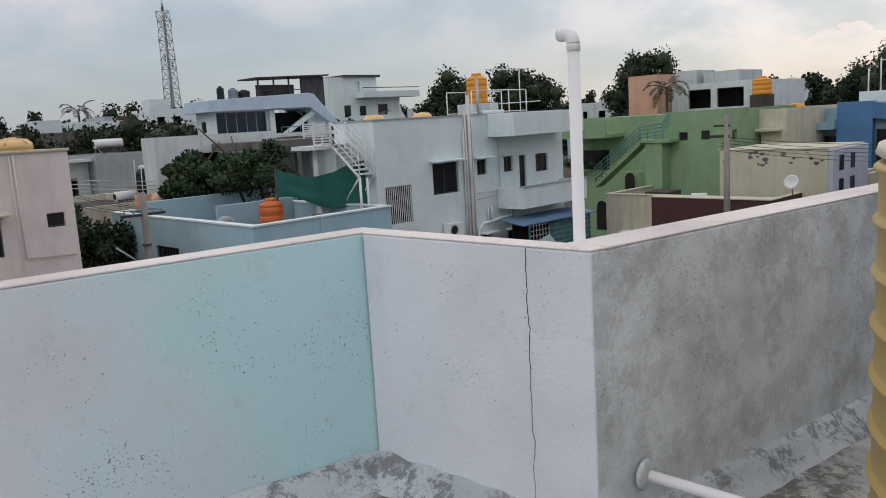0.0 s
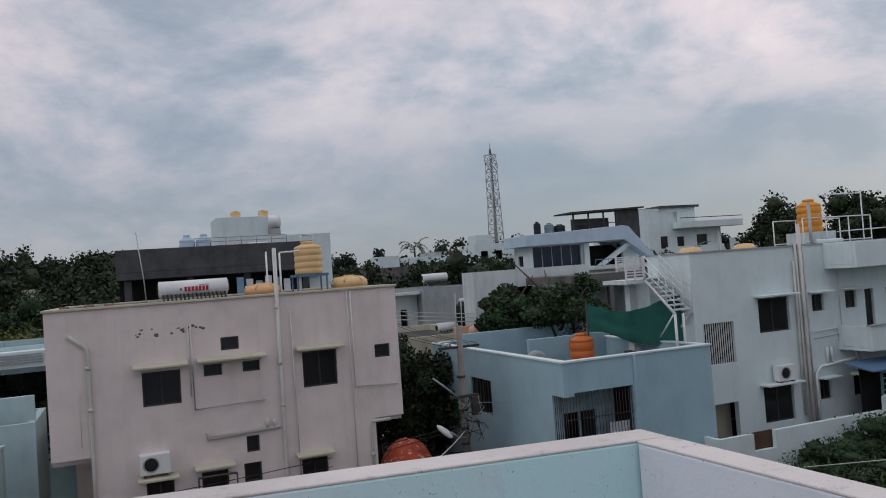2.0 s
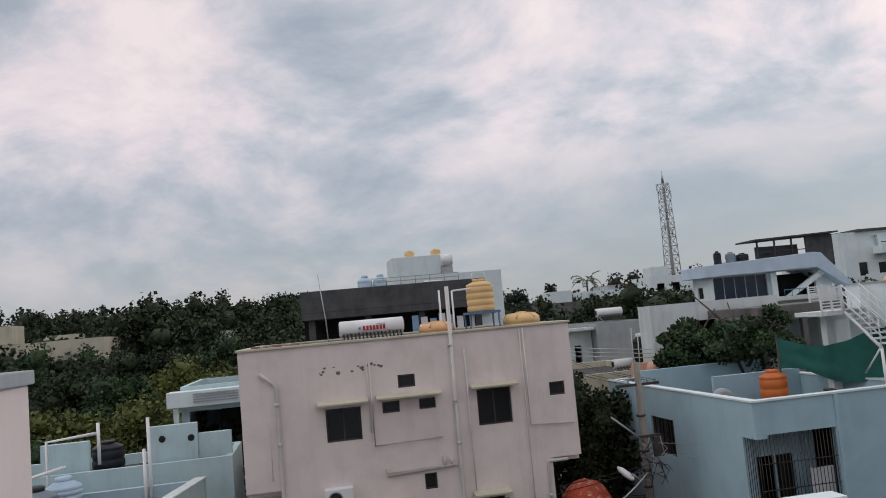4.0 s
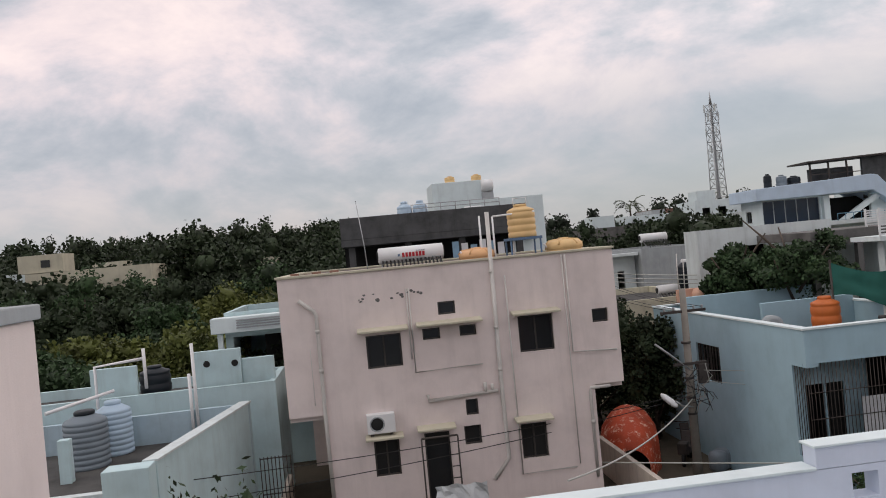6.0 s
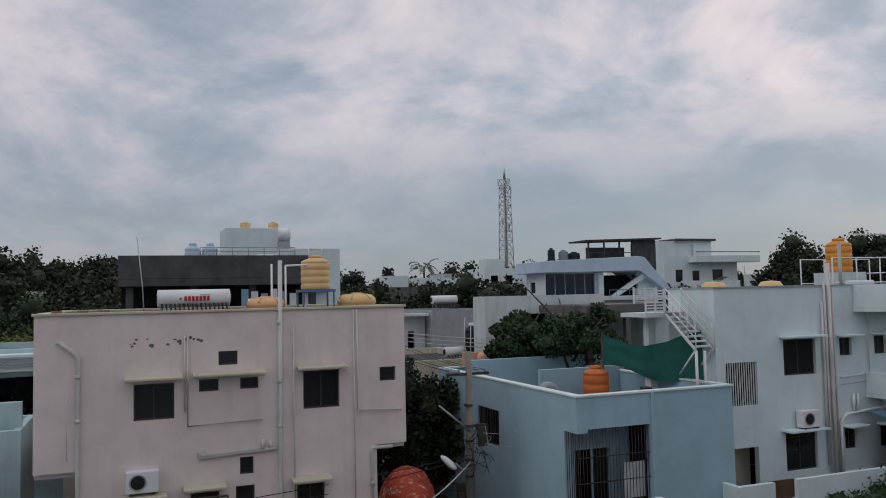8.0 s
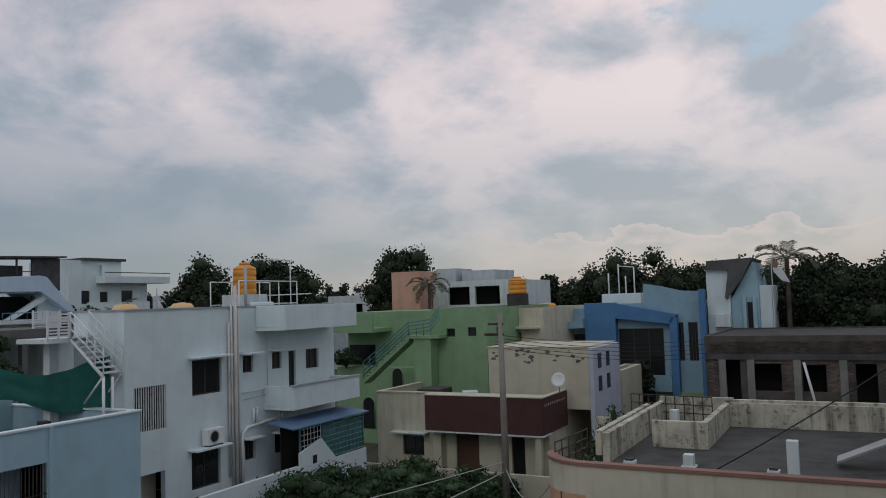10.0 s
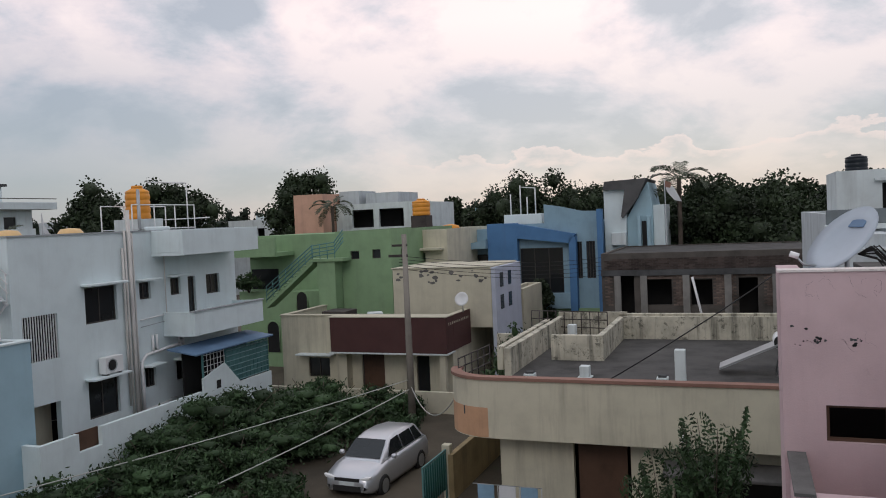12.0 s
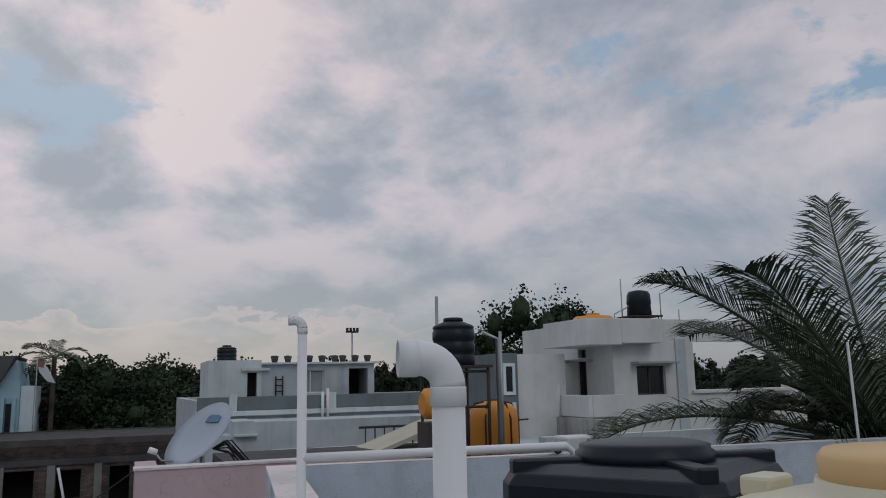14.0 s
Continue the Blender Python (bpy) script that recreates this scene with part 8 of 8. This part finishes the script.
part("seat", Shape().box(-0.2, -0.2, 0.42, 0.2, 0.2, 0.46), TANK_RED, ch, bevel=0.01)
part("backrest", Shape().box(0.17, -0.2, 0.46, 0.22, 0.2, 1.15), TANK_RED, ch, bevel=0.02)
for x in (-0.17, 0.17):
    for y in (-0.17, 0.17):
        part("leg", Shape().tube([(x, y, 0), (x, y, 0.42)], 0.018, 6), TANK_RED, ch)
bd = thing("satellite_dish", "large grey satellite dish with a pale blue mark", "satellite dish", 8.75, -0.78, 7.05)
rf = part("reflector", dish_shape(0.40, 0.08, 40), DISH, bd)
rf.matrix_local = Matrix.Translation((0, 0.0, 0.40)) @ Vector((-0.36, 0.66, 0.66)).to_track_quat("Z", "Y").to_matrix().to_4x4()
mk = part("mark", Shape().box(-0.10, 0.18, 0.045, 0.12, 0.27, 0.055), SHEET_BLUE, rf, "pale blue printed block")
part("mast", Shape().tube([(0.1, 0, 0), (0.1, 0, 0.3)], 0.025, 8), METAL, bd)
part("arm", Shape().tube([(0.0, 0.12, 0.18), (-0.05, 0.40, 0.22), (-0.05, 0.46, 0.30)], 0.012, 6), METAL, bd)
part("receiver", Shape().tube([(-0.05, 0.44, 0.30), (-0.05, 0.52, 0.33)], 0.03, 8), PVC, bd)
for k in range(10):
    q = RNG.uniform(-1, 1, 4)
    part("cable", Shape().tube([(0.1, -0.1, 0.3), (0.15, -0.25 + 0.05 * q[0], 0.32 + 0.08 * q[1]), (0.15, -0.42 + 0.08 * q[2], 0.15 + 0.08 * q[3]), (0.2, -0.5 + 0.1 * q[2], 0.0)], 0.008, 5), CABLE, bd)

# ---- grey house details, tanks on stand, white house details ----
for k in range(9):
    part("pot", Shape().lathe([(0.08, 0), (0.13, 0.2), (0.05, 0.22)], 8, (1.22, 4.75 + 0.36 * k + 0.05 * (k % 3), 8.655)), DARK_CONCRETE, gh)
part("roof_slab", Shape().box(1.02, 4.4, 8.602, 5.1, 8.13, 8.66), WHITE_OLD, gh, "chipped white slab edge")
for v in (6.40, 6.55):
    part("pipe", Shape().tube([(-0.25, v, 7.0), (-0.25, v, 7.75 + 0.1 * (v < 6.5))], 0.045, 8), PVC, gh)
boxes("annex", gh, PALE_GREY, (-2.0, -3.0, 0, -0.16, 9.32, 7.02), (-2.02, 8.78, 0, -0.16, 9.34, 7.05), (-2.0, 9.345, 0, -0.16, 10.1, 6.7))
part("ledge", Shape().box(-2.22, 8.72, 6.66, -2.022, 9.3, 6.72), WHITE_OLD, gh, bevel=0.01)
# Shade of a low opening painted as a near-black plate on solid wall.
part("opening", Shape().box(-2.02, 7.0, 6.14, -1.999, 7.45, 6.30), DARK, gh, "near-black plate for the shade of a low opening")
part("ladder_rail", Shape().tube([(1.12, 7.49, 7.5), (1.12, 7.49, 8.24)], 0.025, 5), METAL_DARK, gh)
part("ladder_rail", Shape().tube([(1.12, 7.70, 7.5), (1.12, 7.70, 8.24)], 0.025, 5), METAL_DARK, gh)
for k in range(4):
    part("ladder_rung", Shape().tube([(1.12, 7.49, 7.6 + 0.18 * k), (1.12, 7.70, 7.6 + 0.18 * k)], 0.02, 5), METAL_DARK, gh)
ribbed_tank("black plastic tank on the grey house", 25.9, -2.90, 8.735, 0.30, 0.48, TANK_BLACK, ribs=3)
rm = thing("fence", "thin dark fence and sloping sheet roof beyond the parapet", "fence", 12.0, -5.2)
for k in range(13):
    part("bar", Shape().tube([(0, 0.15 * k, 6.6), (0, 0.15 * k, 7.32)], 0.012, 5), METAL_DARK, rm)
part("rail", Shape().tube([(0, 0, 7.32), (0, 1.9, 7.32)], 0.02, 5), METAL_DARK, rm)
part("sheet_roof", Shape().add([(-0.9, 2.2, 6.93), (-0.1, 2.2, 6.97), (-0.1, 0.8, 7.47), (-0.9, 0.8, 7.43), (-0.9, 2.2, 6.87), (-0.1, 2.2, 6.91), (-0.1, 0.8, 7.41), (-0.9, 0.8, 7.37)], [(0, 1, 2, 3), (7, 6, 5, 4), (0, 4, 5, 1), (1, 5, 6, 2), (2, 6, 7, 3), (3, 7, 4, 0)]), BEIGE, rm, "pale sloping sheet roof")
nbw = thing("house", "grey low house beyond the parapet", "building", 9.0, -9.0)
part("wall", Shape().box(3.02, -0.5, 0, 9, 6.0, 6.6), PALE_GREY, nbw)
part("roof_block", Shape().box(-0.5, 3.2, 0, 1.5, 5.5, 6.9), PALE_GREY, nbw)
ts = thing("tank_stand", "dark steel stand beside the tanks", "stand", 8.55, -3.45, 6.9)
for x in (-0.3, 0.3):
    for y in (-0.28, 0.28):
        part("leg", Shape().tube([(x, y, 0), (x, y, 1.22)], 0.02, 6), METAL_DARK, ts)
for z in (0.35, 0.8, 1.18):
    part("brace", Shape().tube([(-0.3, -0.28, z), (-0.3, 0.28, z)], 0.015, 5), METAL_DARK, ts)
    part("brace", Shape().tube([(0.3, -0.28, z), (0.3, 0.28, z)], 0.015, 5), METAL_DARK, ts)
part("deck", Shape().box(-0.34, -0.32, 1.22, 0.34, 0.32, 1.25), METAL_DARK, ts)
ribbed_tank("black plastic water tank on the steel stand", 8.55, -3.45, 8.15, 0.24, 0.52, TANK_BLACK, ribs=3)
ot2 = thing("water_tank", "orange plastic water tank with dark steel straps", "water tank", 9.2, -4.22, 6.9)
part("body", Shape().lathe([(0.27, 0), (0.30, 0.04), (0.30, 0.62), (0.285, 0.72), (0.22, 0.79), (0.12, 0.815), (0.11, 0.83), (0.02, 0.835)], 32), TANK_ORANGE, ot2)
for w0 in (0.3, 1.35, 2.4):
    c, d_ = math.cos(w0), math.sin(w0)
    part("strap", Shape().tube([(-0.31 * c, -0.31 * d_, 0.0), (-0.31 * c, -0.31 * d_, 0.62), (-0.23 * c, -0.23 * d_, 0.80), (0, 0, 0.845), (0.23 * c, 0.23 * d_, 0.80), (0.31 * c, 0.31 * d_, 0.62), (0.31 * c, 0.31 * d_, 0.0)], 0.012, 6), METAL_DARK, ot2)
ly = thing("water_tank", "orange tank lying on the stand with open end", "water tank", 8.2, -3.33, 7.5)
part("body", Shape().lathe([(0.09, 0), (0.16, 0.03), (0.16, 0.36), (0.11, 0.40)], 20, (0, 0, 0.25), "y"), TANK_ORANGE, ly)
part("cradle", Shape().box(-0.15, 0.0, -0.7, 0.15, 0.4, 0.06), METAL_DARK, ly)
for u, h in ((0.42, 2.05), (-0.38, 1.65)):
    part("mast", Shape().tube([(0.2, u - 0.3, 0), (0.2, u - 0.3, h)], 0.02, 6), METAL, ts)
part("overflow", Shape().tube([(0.0, -0.55, 0.0), (0.0, -0.55, 1.55), (0, -0.35, 1.62)], 0.03, 8), METAL, ts)

# ---- white house on the far right, its terrace and tanks ----
window(w2, "y", 0, 4.53, 7.54, 5.39, 8.25, 1, mull=1)
window(w2, "x", 6.06, 1.26, 7.45, 1.68, 8.42, -1, mull=0, bars=3)
window(w2, "x", 6.06, 1.25, 8.5, 1.62, 8.72, -1, mull=0)
part("sunshade", Shape().box(-0.32, 4.30, 8.30, -0.002, 5.55, 8.36), GREY_PAINT, w2, "thin grey sunshade", bevel=0.01)
part("sunshade", Shape().box(0.9, 6.062, 8.40, 2.3, 6.5, 8.46), GREY_PAINT, w2, "thin grey sunshade", bevel=0.01)
part("canopy", Shape().box(-0.44, 6.062, 8.76, 1.66, 7.06, 9.40).box(-0.44, 4.9, 8.80, -0.003, 6.06, 9.40), WHITE_WARM, w2, "deep white roof canopy", bevel=0.015)
boxes("balcony_wall", w2, WHITE_WARM, (-0.4, 6.95, 7.06, 2.5, 7.06, 7.58), (-0.4, 6.062, 7.06, -0.28, 6.948, 7.58), bevel=0.015)
part("balcony_slab", Shape().box(-0.278, 6.062, 6.95, 2.5, 6.948, 7.10), WHITE_WARM, w2)
part("boundary_wall", Shape().box(-1.3, 7.062, 0, 3.6, 7.2, 7.05), WALL_STAINED, w2, "stained grey boundary wall")
part("pipe", Shape().tube([(0.9, 7.10, 7.05), (0.9, 7.10, 7.85), (0.9, 7.0, 7.88)], 0.028, 8), PVC, w2)
part("pipe", Shape().tube([(1.9, 7.0, 7.56), (1.9, 7.0, 7.76)], 0.03, 8), PVC, w2)
box2 = house("house", "white block with a grey window bay", 17.9, -10.3, 22, -8.9, 8.60, WHITE_WARM, 0.3)
part("bay", Shape().box(-0.14, 1.402, 0, 3.0, 1.87, 8.62), SLATE_GREY, box2, "blue-grey window bay", bevel=0.01)
for z0, z1 in ((7.62, 8.38), (6.72, 7.44)):
    wf = part("window", Shape().panel("y", -0.20, 1.50, 1.82, z0, z1, 0.058, [(1.57, z0 + 0.08, 1.75, z1 - 0.08)]), WHITE, box2, "white window surround")
    part("pane", Shape().box(-0.165, 1.56, z0 + 0.07, -0.142, 1.76, z1 - 0.07), GLASS, wf)
part("bracket", Shape().tube([(-0.14, 1.45, 7.02), (-0.5, 1.35, 7.05)], 0.02, 5), METAL_DARK, box2)
ter = thing("terrace_wall", "pale weathered terrace wall before the palm", "wall", 11.2, -13.0)
part("wall", Shape().box(0, 0, 0, 0.2, 7.0, 7.1), PALE_GREY, ter)
sqt = thing("water_tank", "black roof tank on a thin steel frame", "water tank", 18.2, -12.85, 9.1)
part("body", Shape().lathe([(0.30, 0.50), (0.33, 0.54), (0.31, 0.80), (0.33, 0.84), (0.31, 1.08), (0.27, 1.16), (0.10, 1.20)], 24), TANK_BLACK, sqt)
part("deck", Shape().box(-0.42, -0.45, 0.46, 0.42, 0.45, 0.50), METAL_DARK, sqt)
for x in (-0.35, 0.35):
    for y in (-0.35, 0.35):
        part("leg", Shape().tube([(x, y, 0), (x, y, 0.47)], 0.02, 5), METAL_DARK, sqt)
for pts in ([(0, 0.8, 0), (0, 0.8, 0.55), (0, 0.0, 0.9)], [(0, -0.7, 0), (0, -0.7, 1.15)], [(0, -1.3, 0), (0, -1.3, 0.7)], [(0, 0.55, 0), (0, 0.55, 1.5)]):
    part("pipe", Shape().tube(pts, 0.018, 5), METAL, sqt)
lo = thing("water_tank", "low orange plastic tank on the white roof", "water tank", 17.9, -11.2, 9.1)
part("body", Shape().lathe([(0.52, 0), (0.56, 0.3), (0.56, 0.36), (0.46, 0.45), (0.18, 0.47), (0.17, 0.53), (0.02, 0.54)], 24), TANK_ORANGE, lo)
acb = thing("air_conditioner", "small white unit standing on the terrace edge", "air conditioner", 7.4, -4.11, 6.9)
part("case", Shape().box(-0.15, -0.37, 0, 0.15, 0, 0.51), STEEL_WHITE, acb, bevel=0.02)
part("fan_grille", Shape().lathe([(0.13, 0), (0.12, 0.012), (0.02, 0.014)], 20, (-0.164, -0.19, 0.25), "x"), METAL_DARK, acb)


# ---- coconut palm ----
def frond(base, yaw, length, rise, droop, n=46, leaf=0.55, width=0.03, tip_twist=0.0):
    """One palm frond: a bowed rib and its hanging leaflets, as (rib points, leaflet shape)."""
    rib, lf = [], Shape()
    d = Vector((math.cos(yaw), math.sin(yaw), 0))
    side = Vector((-math.sin(yaw), math.cos(yaw), 0))
    for k in range(n + 1):
        u = k / n
        rib.append(Vector(base) + d * (length * u * (1 - 0.18 * u * u)) + Vector((0, 0, rise * length * u - droop * length * u * u)))
    for k in range(4, n):
        u = k / n
        L = leaf * (math.sin(math.pi * (0.12 + 0.83 * u)) ** 0.7) * RNG.uniform(0.75, 1.12)
        t = (rib[k + 1] - rib[k - 1]).normalized()
        for s_ in (-1, 1):
            out = (side * s_ * 0.8 + t * 0.55 + Vector((0, 0, RNG.uniform(0.1, 0.35)))).normalized()
            p0 = rib[k]
            p1 = p0 + out * (L * 0.5)
            p2 = p0 + out * (L * 0.85) + Vector((0, 0, -L * RNG.uniform(0.06, 0.28)))
            w_ = t * (width * 0.5)
            lf.add([tuple(p0 - w_ * 0.6), tuple(p0 + w_ * 0.6), tuple(p1 + w_), tuple(p1 - w_), tuple(p2)], [(0, 1, 2, 3), (3, 2, 4)])
    return rib, lf


def palm(label, a, b, z0, trunk_h, length, fronds, leaf, width, r=0.14, n=46, turn=0.0, spread=None):
    t = thing("palm_tree", label, "palm tree", a, b, z0, turn=turn)
    part("trunk", Shape().tube([(0.1, 0, 0), (0.02, 0.03, trunk_h * 0.5), (0, 0, trunk_h)], r, 10, r * 0.75), BARK, t)
    if spread == []:
        # (bearing, reach, rise, droop) of each frond
        for yw, L, ris, drp in ((68, 2.75, 1.34, 0.70), (68, 3.7, 0.46, 0.44), (95, 2.2, 1.55, 0.75), (60, 1.7, 0.5, 1.1), (80, 1.5, 0.2, 1.0), (-30, 1.4, 2.4, 0.4), (20, 2.6, 1.2, 0.7), (0, 2.6, 0.8, 0.8), (-60, 3.0, 1.1, 0.7), (-110, 2.8, 1.2, 0.8), (160, 2.4, 1.3, 0.7), (200, 2.6, 1.0, 0.8), (52, 1.9, 0.9, 0.8), (85, 1.5, 0.75, 0.9), (12, 1.8, 1.6, 0.6), (-12, 1.9, 1.3, 0.6), (34, 1.7, 1.2, 0.8), (100, 1.3, 0.1, 0.9), (50, 1.2, -0.1, 0.9)):
            rib, lf = frond((0, 0, trunk_h), radians(yw), L, ris, drp, n, leaf, width)
            fo = part("frond", Shape().tube(rib, 0.03, 5, 0.006), PALM, t)
            part("blade", lf, PALM, fo, fix=False)
        return t
    for k in range(fronds):
        yaw = 2.399 * k if spread is None else spread[k][0]
        ris = 1.0 - 0.9 * (k / max(1, fronds - 1)) if spread is None else spread[k][1]
        drp = 0.55 + 0.2 * (k % 3) if spread is None else spread[k][2]
        rib, lf = frond((0, 0, trunk_h), yaw, length * RNG.uniform(0.85, 1.1), ris, drp, n, leaf, width)
        fo = part("frond", Shape().tube(rib, 0.03 * length / 3, 5, 0.006), PALM, t)
        part("blade", lf, PALM, fo, fix=False)
    return t


palm("tall coconut palm with long feathery fronds beside the roof", 6.0, -7.0, 0.0, 7.15, 1.0, 16, 0.95, 0.021, n=130, spread=[])
rod2 = thing("antenna_rod", "thin white rod standing beside the palm", "rod", 5.5, -6.0, 0.0)
part("rod", Shape().tube([(0, 0, 0), (0, 0, 7.4), (0.03, -0.02, 8.25)], 0.012, 6), STEEL_WHITE, rod2)
palm("small palm beside the peach roof room", 45.5, 25.0, 0.0, 9.0, 1.7, 12, 0.5, 0.09, 0.12, 18)
palm("distant coconut palm above the trees", 48.6, 3.7, 0.0, 9.7, 2.3, 12, 0.8, 0.10, 0.16, 22)
palm("low palm beside the glass fronted house", 30.2, 36.5, 0.0, 7.6, 2.0, 12, 0.6, 0.07, 0.14, 22)
for yw, dd, hh2 in ((24.0, 140, 12.9), (19.1, 145, 12.2), (70.0, 110, 10.5)):
    palm("far coconut palm on the horizon", *polar(yw, dd), 0.0, hh2, 3.2, 11, 1.1, 0.2, 0.2, 14)

# ---- lattice mast ----
def lattice(a, b, z_top, w0, w1, label, name, n=16):
    t = thing(name, label, "mast", a, b, 0.0, turn=10)
    leg = []
    for sx, sy in ((-1, -1), (1, -1), (1, 1), (-1, 1)):
        part("leg", Shape().tube([(sx * w0, sy * w0, 0), (sx * w1, sy * w1, z_top - 4)], 0.16, 5, 0.12), METAL, t)
    for k in range(n):
        u0, u1 = k / n, (k + 1) / n
        a0, a1 = w0 + (w1 - w0) * u0, w0 + (w1 - w0) * u1
        z0, z1 = (z_top - 4) * u0, (z_top - 4) * u1
        for i, (p, q) in enumerate((((-1, -1), (1, -1)), ((1, -1), (1, 1)), ((1, 1), (-1, 1)), ((-1, 1), (-1, -1)))):
            part("brace", Shape().tube([(p[0] * a0, p[1] * a0, z0), (q[0] * a1, q[1] * a1, z1)], 0.07, 4), METAL, t)
            part("brace", Shape().tube([(q[0] * a0, q[1] * a0, z0), (p[0] * a1, p[1] * a1, z1)], 0.07, 4), METAL, t)
            part("ring", Shape().tube([(p[0] * a1, p[1] * a1, z1), (q[0] * a1, q[1] * a1, z1)], 0.07, 4), METAL, t)
    part("ladder", Shape().box(-0.3, -0.3, 0, 0.3, 0.3, z_top - 5), GREY_PAINT, t, "cable ladder")
    part("spike", Shape().tube([(0, 0, z_top - 4), (0, 0, z_top)], 0.5, 5, 0.04), METAL, t)
    for k, z in enumerate((z_top - 6, z_top - 8.5, z_top - 13, z_top - 18, z_top - 20)):
        for w in (0.5, 2.6, 4.7):
            part("antenna", Shape().box(-0.22, -0.12, 0, 0.22, 0.12, 2.2), WHITE_OLD, t, "panel antenna").matrix_local = Matrix.Translation((1.9 * math.cos(w + k), 1.9 * math.sin(w + k), z)) @ Matrix.Rotation(w, 4, "Z")
    return t


lattice(108.0, 221.6, 47.6, 1.9, 1.2, "tall steel lattice telecom mast with antennas", "telecom_mast")
fm = thing("floodlight_mast", "distant floodlight mast above the trees", "mast", 145.1, -38.9)
part("pole", Shape().tube([(0, 0, 0), (0, 0, 17.6)], 0.22, 8, 0.15), METAL, fm)
part("head", Shape().box(-0.2, -1.2, 17.3, 0.2, 1.2, 17.6), METAL_DARK, fm)
for k in range(4):
    part("lamp", Shape().box(-0.3, -1.2 + 0.65 * k, 17.6, 0.3, -0.85 + 0.65 * k, 18.2), METAL_DARK, fm)

# ---- pale building and small shrine spire in the wood ----
fb = house("house", "pale beige low building among the trees of the wood", -26.5, 66.5, -16.7, 72, 9.25, BEIGE, 0.3)
part("roof_room", Shape().box(-0.6, 0.3, 9.3, 2.9, 3.0, 10.75), BEIGE, fb, "raised beige roof room")
part("window", Shape().box(1.2, 0.262, 9.7, 1.9, 0.298, 10.3), GLASS, fb)
sp = thing("temple_spire", "small orange temple spire above the trees", "spire", -19.6, 92.2)
part("spire", Shape().lathe([(0.42, 0), (0.40, 10.6), (0.36, 10.9), (0.28, 11.2), (0.16, 11.5), (0.05, 11.9)], 12), TANK_ORANGE, sp)
